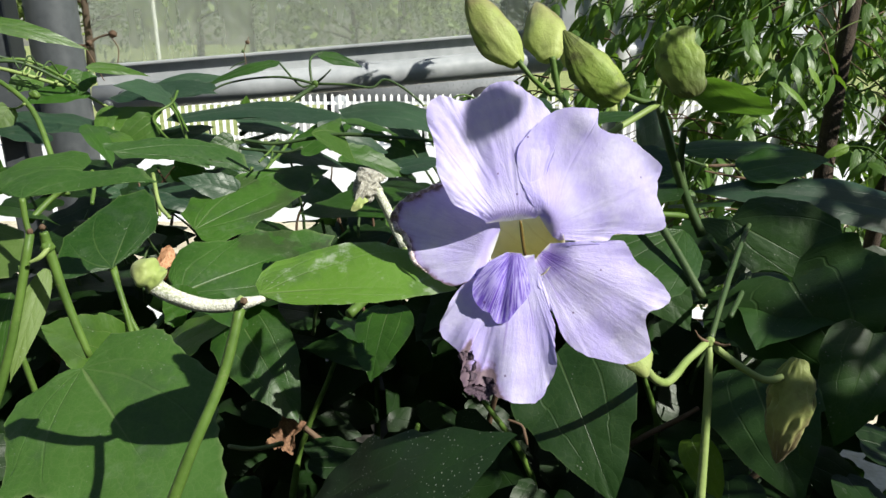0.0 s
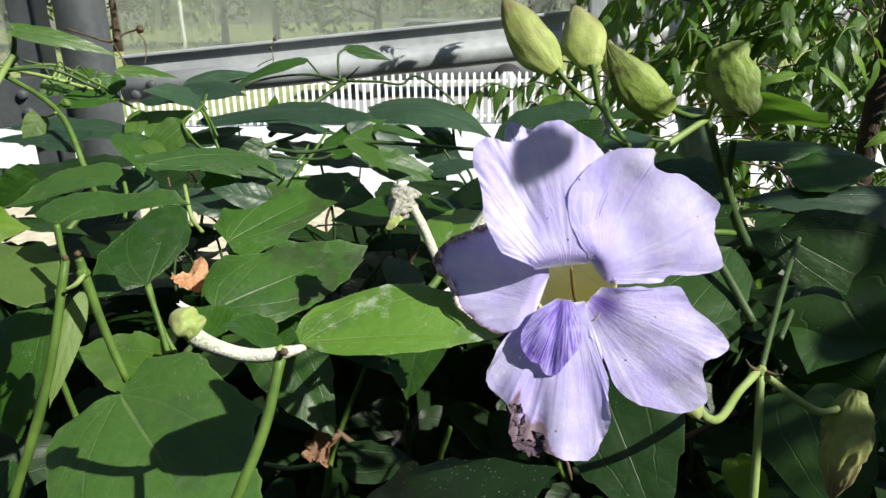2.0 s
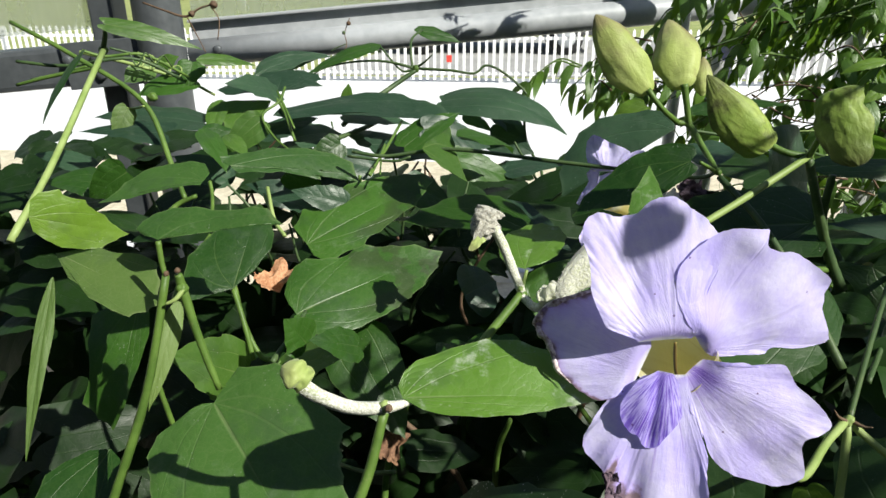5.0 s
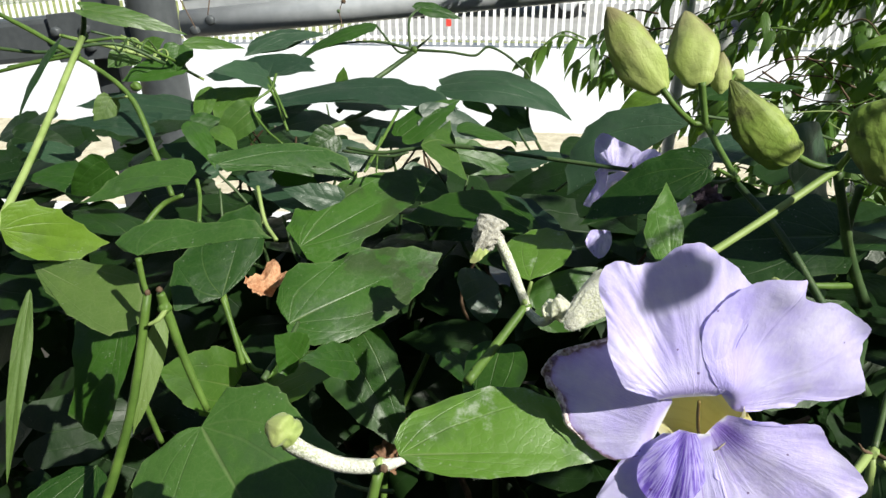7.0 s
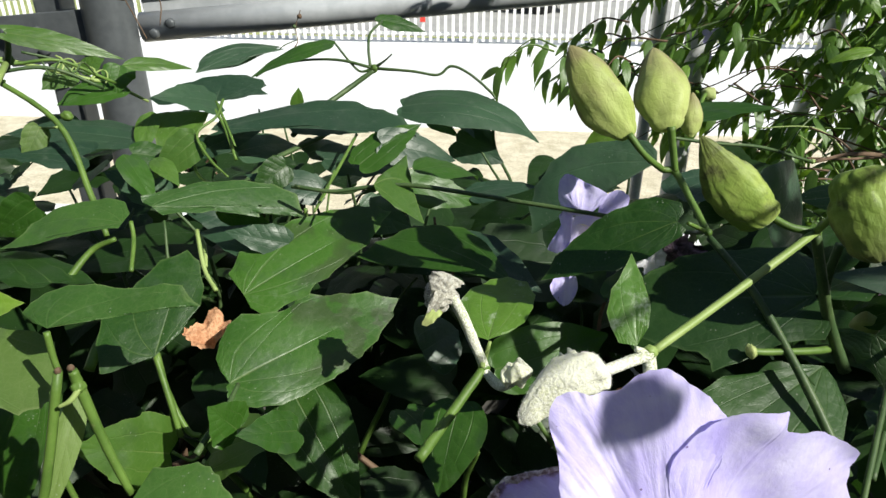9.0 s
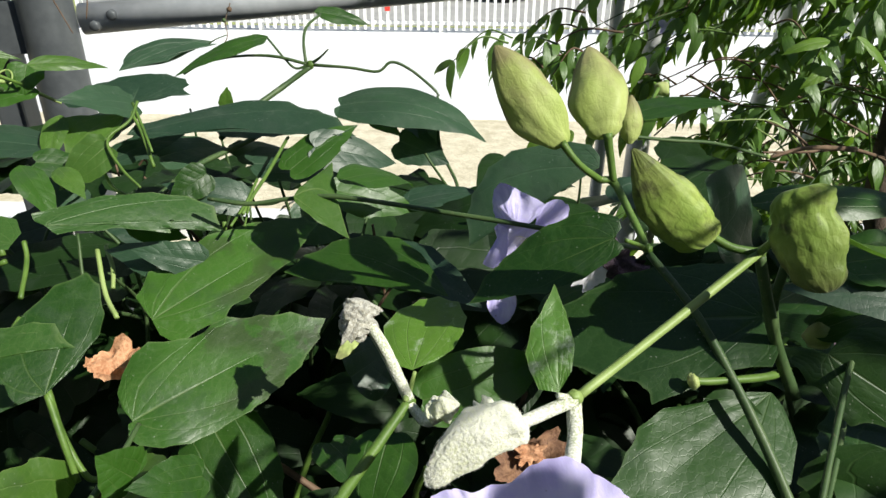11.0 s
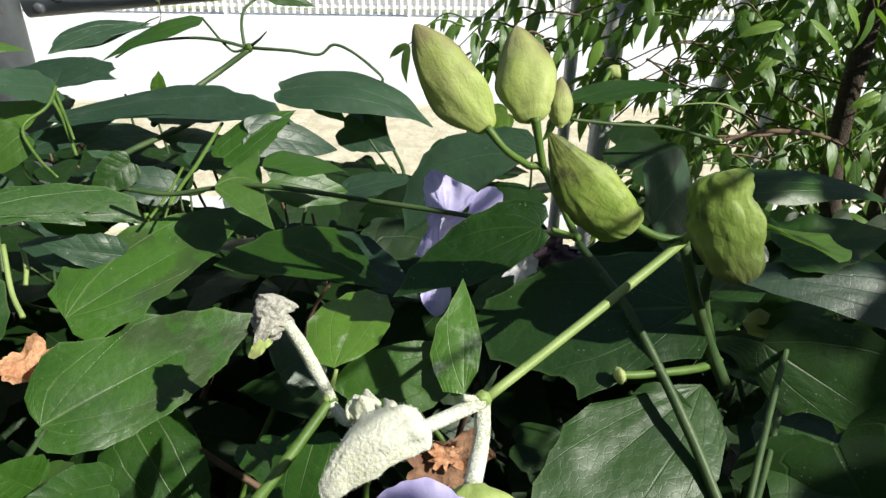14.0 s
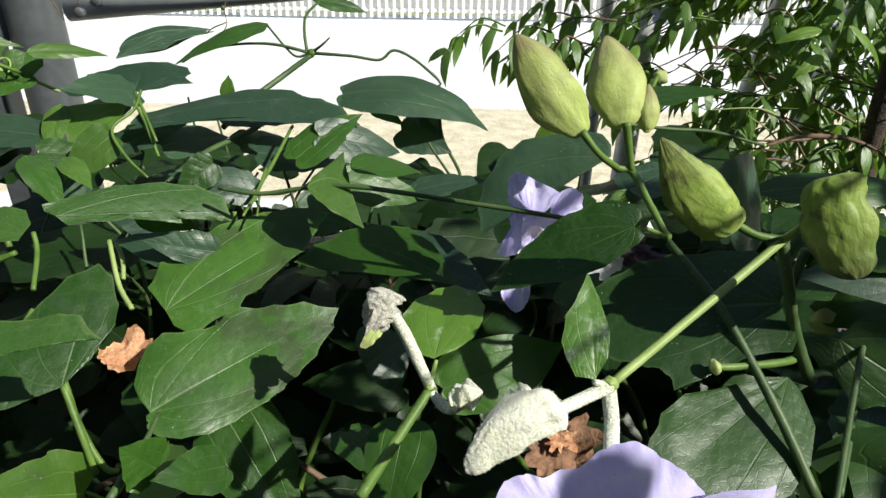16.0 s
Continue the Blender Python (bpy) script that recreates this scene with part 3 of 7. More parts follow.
for x in (-7.5, -5.1, -2.7, -0.3, 2.1, 4.5):
    bar("fence_post", (x, 9.37, 0), (x, 9.37, 0.68), 0.06, 0.06, PAINT, fence)

REFLECTOR = plain("red_plastic", (0.55, 0.03, 0.02), (0.68, 0.06, 0.04), 60.0, 0.35, bump=0.1)
bar("reflector", (-1.0, 9.27, 0.27), (-1.0, 9.27, 0.36), 0.07, 0.012, REFLECTOR, fence, "small red reflector plate")


def parked_car(x, y, turn, paint, label):
    """A small saloon car, side on, with wheels, panes and lamps."""
    root = thing("car", (x, y, -0.02), label, "car")
    side = ((-2.1, 0.35), (-2.12, 0.72), (-1.95, 0.93), (-1.25, 0.98), (-0.75, 1.38), (0.55, 1.42), (1.15, 1.05), (1.95, 0.92), (2.15, 0.62), (2.1, 0.33))
    bm = bmesh.new()
    rings = []
    for w, k in ((-0.82, 0.94), (-0.76, 1.0), (0.76, 1.0), (0.82, 0.94)):
        rings.append([bm.verts.new((px * k, w * (1 - 0.25 * max(0, pz - 0.95)), 0.3 + (pz - 0.3) * k)) for px, pz in side])
    for a, b in zip(rings, rings[1:]):
        for i in range(len(side)):
            j = (i + 1) % len(side)
            bm.faces.new((a[i], a[j], b[j], b[i]))
    bm.faces.new(rings[0][::-1]), bm.faces.new(rings[-1])
    bmesh.ops.recalc_face_normals(bm, faces=bm.faces)
    bmesh.ops.bevel(bm, geom=bm.edges[:], offset=0.03, segments=2, affect="EDGES")
    body = part("body", bm, paint, root)
    for i, wx in enumerate((-1.3, 1.32)):
        for wy in (-0.78, 0.78):
            bm = bmesh.new()
            bmesh.ops.create_cone(bm, cap_ends=True, segments=28, radius1=0.31, radius2=0.31, depth=0.2, matrix=pose(wx, wy, 0.31, 90))
            bmesh.ops.bevel(bm, geom=[e for e in bm.edges], offset=0.025, segments=2, affect="EDGES")
            tyre = part("tyre", bm, RUBBER, root)
            bm = bmesh.new()
            bmesh.ops.create_cone(bm, cap_ends=True, segments=20, radius1=0.20, radius2=0.14, depth=0.05, matrix=pose(wx, wy + (0.1 if wy > 0 else -0.1), 0.31, 90 if wy < 0 else -90))
            part("rim", bm, STEEL, tyre)
    glassy = plain("car_glass", (0.03, 0.035, 0.04), (0.05, 0.055, 0.06), 3.0, 0.15, bump=0.0)
    red = plain("red_lamp", (0.55, 0.02, 0.02), (0.7, 0.04, 0.03), 20.0, 0.25, bump=0.05)
    for ys in (-1, 1):
        for pts in (((-0.68, 1.0), (-0.55, 1.32), (-0.1, 1.35), (-0.1, 1.0)), ((-0.02, 1.0), (-0.02, 1.35), (0.5, 1.35), (0.95, 1.03))):
            bm = bmesh.new()
            bm.faces.new([bm.verts.new((px, ys * (0.835 - 0.25 * max(0, pz - 0.95)), pz)) for px, pz in pts])
            bmesh.ops.solidify(bm, geom=bm.faces[:], thickness=0.01)
            part("window", bm, glassy, root)
    for ys in (-0.62, 0.62):
        bm = bmesh.new()
        bmesh.ops.create_cube(bm, size=1, matrix=pose(2.06, ys, 0.74) @ Matrix.Diagonal((0.14, 0.34, 0.14, 1)))
        bmesh.ops.bevel(bm, geom=bm.edges[:], offset=0.03, segments=2, affect="EDGES")
        part("tail_lamp", bm, red, root, "red tail lamp")
    root.rotation_euler = (0, 0, radians(turn))
    return root


parked_car(-0.6, 13.5, 183, DARKPAINT, "grey parked saloon car behind the picket fence")


def far_tree(x, y, high, wide, seed):
    """A broadleaved tree: tapered trunk, limbs and a ragged crown of many leaf clumps."""
    rnd = random.Random(seed)
    root = thing("tree", (x, y, -0.02), "leafy green tree at the far edge of the lawn", "tree", "trees beyond the lawn")
    bm = bmesh.new()
    tube(bm, [(x, y, -0.02), (x + 0.1, y, high * 0.3), (x - 0.1, y, high * 0.62)], [0.28, 0.2, 0.1], 8, 3, 0.1)
    ends = []
    for i in range(9):
        a = rnd.uniform(0, 6.28)
        z = high * rnd.uniform(0.16, 0.6)
        e = Vector((x + math.cos(a) * wide * rnd.uniform(0.3, 0.5), y + math.sin(a) * wide * 0.4, z + high * rnd.uniform(0.05, 0.3)))
        tube(bm, [(x, y, z), tuple((Vector((x, y, z)) + e) / 2 + Vector((0, 0, 0.2))), tuple(e)], [0.1, 0.06, 0.02], 5, 2, 0.1)
        ends.append(e)
    keep(part("trunk", bm, BARK), root)
    verts, faces = [], []
    for i in range(3000):
        c = rnd.choice(ends) + Vector((rnd.gauss(0, wide * 0.16), rnd.gauss(0, wide * 0.14), rnd.gauss(0, high * 0.13)))
        c.z = max(0.15, c.z)
        a, b = Vector((rnd.gauss(0, 1), rnd.gauss(0, 1), rnd.gauss(0, 1))).normalized(), Vector((rnd.gauss(0, 1), rnd.gauss(0, 1), rnd.gauss(0, 1))).normalized()
        s = rnd.uniform(0.12, 0.34)
        k = len(verts)
        verts += [tuple(c - a * s), tuple(c + b * s * 0.6), tuple(c + a * s), tuple(c - b * s * 0.6)]
        faces.append((k, k + 1, k + 2, k + 3))
    data = bpy.data.meshes.new("crown")
    data.from_pydata(verts, [], faces)
    data.materials.append(CROWN)
    keep(new("crown", data), root)


for i in range(15):
    far_tree(-34 + 4.6 * i + 1.5 * math.sin(i * 2.3), 42 + 4 * math.sin(i * 1.7), 9 + 2.5 * math.sin(i * 3.1), 7.5, 100 + i)

white_pole = thing("marker_pole", (-11.2, 27.5, -0.02), "thin white painted pole standing on the lawn", "pole")
pipe("shaft", [(-11.2, 27.5, -0.02), (-11.2, 27.5, 2.2), (-11.2, 27.5, 5.5)], 0.08, PAINT, white_pole)

# ---- the greenhouse wall ----
PANE = Nodes("dirty_pane")
haze = PANE.noise(5.0, 6.0)
runs = PANE.node("Mapping", Vector=PANE.world_place())
runs.inputs["Scale"].default_value = (26.0, 26.0, 1.4)
streak = PANE.noise(1.0, 4.0, runs.outputs[0])
amount = PANE.step(PANE.maths("MULTIPLY_ADD", streak, 0.5, PANE.maths("MULTIPLY", haze, 0.5)), 0.3, 0.75, 0.24, 0.38)
film_dirt = PANE.node("BsdfDiffuse", Color=(0.70, 0.72, 0.66))
film_glow = PANE.node("BsdfTranslucent", Color=(0.62, 0.64, 0.58))
film_both = PANE.node("MixShader", Fac=0.4)
clear = PANE.node("BsdfRefraction", Color=(0.9, 0.93, 0.9), Roughness=0.20, IOR=1.001)
pane_mix = PANE.node("MixShader", Fac=amount)
PANE.tree.links.new(film_dirt.outputs[0], film_both.inputs[1]), PANE.tree.links.new(film_glow.outputs[0], film_both.inputs[2])
PANE.tree.links.new(clear.outputs[0], pane_mix.inputs[1]), PANE.tree.links.new(film_both.outputs[0], pane_mix.inputs[2])
PANE.tree.links.new(pane_mix.outputs[0], PANE.out.inputs[0])

RAIL_A, RAIL_B = Vector((-1.9, 1.067, 1.150)), Vector((0.95, 1.613, 1.376))


def on_rail(x, up=0.0, back=0.0):
    """A place along the rail's line, raised and set back."""
    p = RAIL_A.lerp(RAIL_B, (x - RAIL_A.x) / (RAIL_B.x - RAIL_A.x))
    return p + Vector((0, back, up))


greenhouse = thing("greenhouse_frame", (-0.7, 1.3, 0), "galvanised steel greenhouse wall frame with bolted pipe rail", "frame")
pipe("rail", [on_rail(-0.66), on_rail(0.0), on_rail(0.9)], 0.026, STEEL, greenhouse, sides=28)
bar("rail_beam", on_rail(-1.8), on_rail(-0.75), 0.075, 0.075, SHADESTEEL, greenhouse, bevel=0.01)
bar("flange", on_rail(-0.66, 0.040, 0.012), on_rail(0.9, 0.040, 0.012), 0.006, 0.045, STEEL, greenhouse)
bar("flange_lip", on_rail(-0.66, 0.060, 0.0), on_rail(0.9, 0.060, 0.0), 0.012, 0.006, STEEL, greenhouse)
pipe("post", [(-0.695, 1.262, -0.05), (-0.695, 1.262, 1.2), (-0.695, 1.262, 2.6)], 0.043, SHADESTEEL, greenhouse, sides=28)
bar("post_channel", (-0.815, 1.30, -0.05), (-0.815, 1.30, 2.6), 0.05, 0.05, SHADESTEEL, greenhouse, bevel=0.006)
bar("bracket", on_rail(-0.87, 0.0, -0.045), on_rail(-0.72, 0.0, -0.045), 0.005, 0.085, SHADESTEEL, greenhouse)
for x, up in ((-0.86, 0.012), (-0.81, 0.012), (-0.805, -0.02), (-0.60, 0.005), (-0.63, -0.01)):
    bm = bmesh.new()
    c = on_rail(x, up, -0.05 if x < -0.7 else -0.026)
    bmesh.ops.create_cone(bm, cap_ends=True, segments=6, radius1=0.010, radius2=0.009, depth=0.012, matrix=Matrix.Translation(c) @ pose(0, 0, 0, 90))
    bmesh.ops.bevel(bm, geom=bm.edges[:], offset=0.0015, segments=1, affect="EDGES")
    keep(part("bolt", bm, SHADESTEEL), greenhouse)
bar("mullion", (0.262, 1.492, 1.36), (0.262, 1.492, 2.6), 0.035, 0.05, STEEL, greenhouse, bevel=0.004)
bar("mullion_edge", (0.312, 1.50, 1.36), (0.312, 1.50, 2.6), 0.018, 0.05, STEEL, greenhouse, bevel=0.003)
for x0, x1 in ((-0.66, 0.24), (-1.8, -0.84)):
    a, b = on_rail(x0, 0.062, 0.02), on_rail(x1, 0.062, 0.02)
    bm = bmesh.new()
    lo = [bm.verts.new(a), bm.verts.new(b)]
    hi = [bm.verts.new((b.x, b.y, 2.6)), bm.verts.new((a.x, a.y, 2.6))]
    bm.faces.new(lo + hi)
    bmesh.ops.solidify(bm, geom=bm.faces[:], thickness=0.004)
    pane = keep(part("pane", bm, PANE.mat, None, "dirty streaked translucent glazing pane"), greenhouse)
    pane.visible_shadow = False
for a, b, r, label in (((0.331, 1.36, -0.01), (0.352, 1.36, 2.6), 0.021, "upright grey steel pole among the shrub"),
                       ((0.272, 1.40, -0.01), (0.285, 1.40, 2.6), 0.012, "thin grey steel pole"),
                       ((0.40, 1.39, -0.01), (0.757, 1.40, 2.4), 0.015, "leaning grey steel pole"),
                       ((0.385, 1.29, -0.01), (0.92, 1.29, 2.4), 0.017, "leaning grey steel pole among leaves")):
    pole = thing("support_pole", a, label, "pole", "poles behind the shrub")
    pipe("shaft", [a, tuple((Vector(a) + Vector(b)) / 2), b], r, BRIGHTSTEEL, pole)

# plain walls added out of view behind and beside, to cut sky light
WALL = plain("screen_wall", (0.13, 0.14, 0.11), (0.22, 0.23, 0.19), 3.0, 0.85, bump=0.3, depth=0.004)
for name, corners, label in (("wall_south", [(-3.2, -1.45), (2.6, -1.45), (2.6, -1.3), (-3.2, -1.3)], "unseen grey-green wall added behind to cut sky light"),
                             ("wall_west", [(-3.2, -1.3), (-3.05, -1.3), (-3.05, 1.0), (-3.2, 1.0)], "unseen grey-green side wall added to cut sky light"),
                             ("wall_east", [(2.45, -1.3), (2.6, -1.3), (2.6, 1.5), (2.45, 1.5)], "unseen grey-green side wall added to cut sky light")):
    tagged(slab(name, corners, -0.02, 2.6, WALL, 0), label, "wall", kind="structure")

# added dark wall hides bright ground, in place of shade in the gaps
a, b = on_rail(-1.9, 0, 0.05), on_rail(0.95, 0, 0.05)
tagged(slab("wall_north", [(a.x, a.y), (b.x, b.y), (b.x, b.y + 0.1), (a.x, a.y + 0.1)], -0.02, 0.62, FLOOR, 0.006), "low dark wall added to keep the gaps below the vine black", "wall", kind="structure")

# dark planting bed below the vine
bed = slab("planting_bed", [(-1.4, 0.2), (1.3, 0.2), (1.3, 1.15), (-1.4, 1.15)], -0.02, 0.42, SOIL, 0.01)
tagged(bed, "dark brown soil bed below the climbing plants", "planting bed", kind="structure")

vine = thing("vine", (-0.02, 0.45, 0.42), "climbing vine with large dark green toothed leaves and twining stems", "vine")

# ---- the climbing vine: blades ----
broad_leaf(vine, (-0.0513, 0.1754, 1.2832), (0.0037, 0.1824, 1.2828), (0.06, -0.42, 0.90), "milk",
           ((-1.4, 3.9), (0.1, 7.9), (3.7, 11.6), (13.5, 15.8), (23.9, 18.7), (33.2, 17.8), (42.3, 14.6), (49.2, 9.5), (55.4, -0.0), (48.3, -2.0), (40.0, -4.2), (31.9, -5.8), (22.4, -6.8), (13.0, -6.0), (5.9, -3.9)), 8, label='bright green smooth leaf with whitish mildew spots')
broad_leaf(vine, (-0.1401, 0.3647, 1.2498), (-0.0743, 0.4243, 1.2723), (0.15, -0.49, 0.86), "aged",
           ((0, 7), (-0, 15), (5, 18), (11, 23), (21, 20), (29, 24), (43, 24), (65, 19), (78, 14), (88, 7), (92, -0), (80, -6), (68, -12), (52, -14), (39, -17), (31, -16), (25, -21), (17, -18), (8, -18), (2, -16), (-1, -9)), 10, label='dark green toothed leaf, tip darkened by painted shade and decay')
broad_leaf(vine, (-0.1343, 0.3216, 1.2276), (-0.0655, 0.3822, 1.2402), (0.26, -0.47, 0.84), "aged",
           ((-1, 7), (-0, 14), (5, 21), (12, 27), (20, 29), (32, 23), (41, 21), (47, 23), (54, 23), (68, 17), (80, 11), (93, 0), (86, -7), (71, -15), (59, -19), (50, -21), (42, -22), (26, -22), (15, -21), (5, -17), (-2, -11), (-4, -6), (-2, -1)), 11, label='dark green dusty leaf with patches of painted shade and decay')
broad_leaf(vine, (-0.1844, 0.3738, 1.2925), (-0.1184, 0.4105, 1.2734), (0.46, -0.42, 0.78), "sheen_tone",
           ((-4, 3), (-5, 6), (4, 10), (24, 17), (45, 20), (61, 19), (73, 14), (78, -0), (70, 5), (60, 4), (54, 5), (52, -2), (45, -1), (36, 1), (23, -3), (13, -3), (5, -5)), 7)
broad_leaf(vine, (-0.2013, 0.3740, 1.2832), (-0.2626, 0.3632, 1.2721), (-0.06, -0.53, 0.85), "sheen_tone",
           ((-3, -5), (-0, -13), (9, -17), (22, -18), (36, -16), (47, -10), (54, -3), (63, -0), (53, 3), (42, 4), (41, 1), (27, 3), (10, 3), (2, 3)), 7)
broad_leaf(vine, (-0.1719, 0.2678, 1.2896), (-0.1216, 0.2807, 1.2938), (0.05, -0.48, 0.87), "sheen_tone",
           ((-6.0, 4.0), (-10.3, 9.1), (-7.5, 12.1), (-3.1, 14.8), (5.2, 16.9), (15.0, 15.2), (29.8, 10.8), (39.5, 10.9), (45.6, 9.5), (52.1, 0.0), (46.8, 5.1), (42.5, 6.9), (37.1, 7.4), (29.8, 8.0), (23.2, 5.4), (21.7, 2.2), (13.4, 1.6), (6.5, 0.2)), 9)
broad_leaf(vine, (-0.2351, 0.2755, 1.2947), (-0.2093, 0.3050, 1.2766), (0.78, -0.62, 0.09), "light",
           ((-0.8, 7.5), (1.7, 11.4), (9.0, 14.6), (12.6, 12.1), (20.3, 12.2), (23.4, 9.4), (30.3, 6.9), (36.4, 2.8), (43.2, 0.0), (37.9, -3.9), (32.4, -8.6), (25.2, -10.5), (15.6, -11.0), (8.1, -8.6), (3.0, -5.8)), 8, label='bright yellow-green toothed young leaf')
broad_leaf(vine, (-0.1661, 0.3194, 1.2423), (-0.1670, 0.3671, 1.2716), (0.29, -0.50, 0.82), "dark",
           ((-2.3, 6.6), (-9.7, 14.5), (-11.6, 19.5), (1.2, 25.3), (13.7, 26.9), (22.2, 23.5), (33.7, 17.7), (47.9, 10.6), (56.0, 0.0), (50.7, -6.9), (37.6, -12.4), (27.8, -13.3), (20.3, -9.9), (12.0, -7.3), (7.2, -2.6)), 8)
broad_leaf(vine, (-0.2377, 0.2898, 1.2714), (-0.1764, 0.2676, 1.2585), (0.03, -0.44, 0.90), "pale",
           ((7, 4), (17, 11), (27, 13), (38, 17), (48, 17), (57, 10), (66, -0), (64, -5), (59, -11), (50, -12), (36, -12), (27, -9), (18, -8), (10, -4)), 6, label='pale underside of a lobed leaf with raised veins')
broad_leaf(vine, (-0.2077, 0.5095, 1.3051), (-0.2239, 0.4740, 1.2818), (0.12, -0.58, 0.80), "mid",
           ((8.6, -14.2), (18.6, -29.8), (27.6, -25.9), (39.4, -12.6), (45.5, 0.0), (34.9, 1.3), (20.8, 3.9), (8.3, 3.0)), 4)
broad_leaf(vine, (-0.2054, 0.5156, 1.3102), (-0.2067, 0.5433, 1.3225), (0.05, -0.40, 0.91), "blue",
           ((-1.5, 10.1), (-2.1, 22.6), (-1.2, 38.7), (7.4, 48.2), (14.4, 37.8), (19.4, 26.5), (25.6, 15.3), (30.4, 0.0), (31.1, -13.3), (27.7, -26.0), (22.2, -29.8), (17.5, -26.9), (12.3, -33.2), (10.8, -25.3), (3.8, -14.1)), 7)
broad_leaf(vine, (-0.2704, 0.6344, 1.3048), (-0.2073, 0.6851, 1.3179), (0.24, -0.51, 0.82), "blue",
           ((6, 7), (25, 13), (47, 12), (67, 8), (82, 0), (62, 2), (47, -1), (37, -5), (29, 1), (13, -0)), 4)
broad_leaf(vine, (-0.2031, 0.4969, 1.2963), (-0.0697, 0.5270, 1.2881), (0.13, -0.32, 0.94), "blue",
           ((5, 8), (15, 12), (30, 20), (48, 27), (75, 34), (95, 33), (113, 25), (126, 16), (137, 0), (123, 0), (102, 2), (79, 2), (57, 1), (42, -0), (27, -3), (12, -5)), 8, label='long narrow green leaf with bluish sky sheen in its colour')
leaf(vine, (-0.0883, 0.5889, 1.2924), (0.0189, 0.5957, 1.2635), 0.0467, (0.26, -0.38, 0.89), "ovate", "blue", arch=0.3)
broad_leaf(vine, (-0.0767, 0.3935, 1.3005), (-0.0503, 0.3834, 1.2845), (0.38, -0.36, 0.85), "mid",
           ((-2.0, 6.9), (-1.7, 18.2), (-1.0, 27.5), (-2.5, 34.5), (9.3, 20.8), (18.6, 10.9), (32.5, 0.0), (23.8, -1.7), (16.4, -4.0), (8.3, -3.6), (2.9, -2.6)), 6)
broad_leaf(vine, (-0.0044, 0.3984, 1.2458), (-0.0922, 0.4220, 1.2435), (-0.11, -0.32, 0.94), "dark",
           ((14, -1), (37, 0), (61, 2), (74, 2), (91, -0), (85, -14), (74, -26), (57, -33), (37, -34), (21, -24), (8, -10)), 4)
broad_leaf(vine, (-0.0164, 0.3157, 1.2620), (-0.0080, 0.3562, 1.2702), (-0.13, -0.17, 0.98), "milk",
           ((1.7, 9.1), (9.3, 14.6), (21.4, 18.2), (31.6, 15.1), (39.1, 7.7), (42.1, -0.0), (39.6, -9.2), (30.6, -14.7), (21.1, -15.4), (11.8, -13.4), (5.5, -7.5)), 5, label='rounded mid-green leaf with whitish mildew')
broad_leaf(vine, (0.0269, 0.2469, 1.3078), (0.0269, 0.2696, 1.3270), (-0.06, -0.64, 0.76), "milk",
           ((0.7, 5.1), (5.6, 7.3), (9.9, 8.3), (17.2, 6.7), (23.2, 3.1), (29.7, 0.0), (21.7, -2.7), (12.7, -4.5), (5.6, -3.5)), 5, label='small upright light green leaf dusted with mildew')
broad_leaf(vine, (0.0563, 0.3282, 1.3137), (0.0054, 0.3277, 1.2853), (-0.39, -0.58, 0.71), "dark",
           ((-3.9, -2.8), (-4.5, -6.9), (2.9, -13.5), (10.1, -15.5), (19.4, -15.0), (29.0, -14.2), (39.5, -10.8), (49.0, -7.0), (58.3, 0.0), (46.7, 4.4), (38.1, 6.4), (30.2, 9.5), (23.5, 9.3), (16.0, 9.6), (7.8, 7.9), (1.3, 6.5), (-1.7, 4.5)), 8)
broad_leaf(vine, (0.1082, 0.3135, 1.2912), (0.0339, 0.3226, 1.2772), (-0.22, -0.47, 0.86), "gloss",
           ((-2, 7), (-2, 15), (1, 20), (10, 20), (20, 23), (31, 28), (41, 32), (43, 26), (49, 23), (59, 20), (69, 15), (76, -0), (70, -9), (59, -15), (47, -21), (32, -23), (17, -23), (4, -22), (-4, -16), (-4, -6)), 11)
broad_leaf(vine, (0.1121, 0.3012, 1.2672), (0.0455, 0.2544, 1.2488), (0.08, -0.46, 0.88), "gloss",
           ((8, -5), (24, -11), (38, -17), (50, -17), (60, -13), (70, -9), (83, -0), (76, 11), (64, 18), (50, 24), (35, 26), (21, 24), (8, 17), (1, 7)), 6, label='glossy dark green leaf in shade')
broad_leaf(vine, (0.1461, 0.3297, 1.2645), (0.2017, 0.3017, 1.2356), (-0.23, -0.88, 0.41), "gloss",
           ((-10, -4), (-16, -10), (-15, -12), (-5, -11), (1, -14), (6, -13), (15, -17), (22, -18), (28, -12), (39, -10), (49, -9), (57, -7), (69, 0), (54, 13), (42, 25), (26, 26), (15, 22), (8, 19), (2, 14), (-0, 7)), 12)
broad_leaf(vine, (0.0672, 0.4169, 1.3090), (0.0054, 0.4130, 1.2678), (-0.31, -0.78, 0.54), "blue",
           ((-3, -5), (-2, -12), (6, -19), (19, -25), (32, -30), (46, -29), (60, -22), (68, -14), (74, 0), (61, -0), (49, 1), (33, 1), (23, 0), (20, -4), (8, -1)), 8)
broad_leaf(vine, (-0.1473, 0.2476, 1.2234), (-0.0830, 0.1874, 1.1888), (0.01, -0.49, 0.87), "sheen_tone",
           ((-5, 10), (-9, 16), (-5, 21), (-0, 30), (5, 33), (10, 34), (18, 34), (29, 36), (39, 38), (46, 40), (47, 35), (54, 31), (61, 27), (69, 24), (78, 20), (88, 15), (94, 7), (95, -0), (83, -11), (68, -19), (56, -27), (44, -33), (40, -37), (39, -42), (35, -44), (29, -40), (19, -36), (11, -34), (5, -32), (-1, -25), (-2, -18), (-3, -9), (-2, -4)), 17, label='broad green heart-shaped lobed leaf')
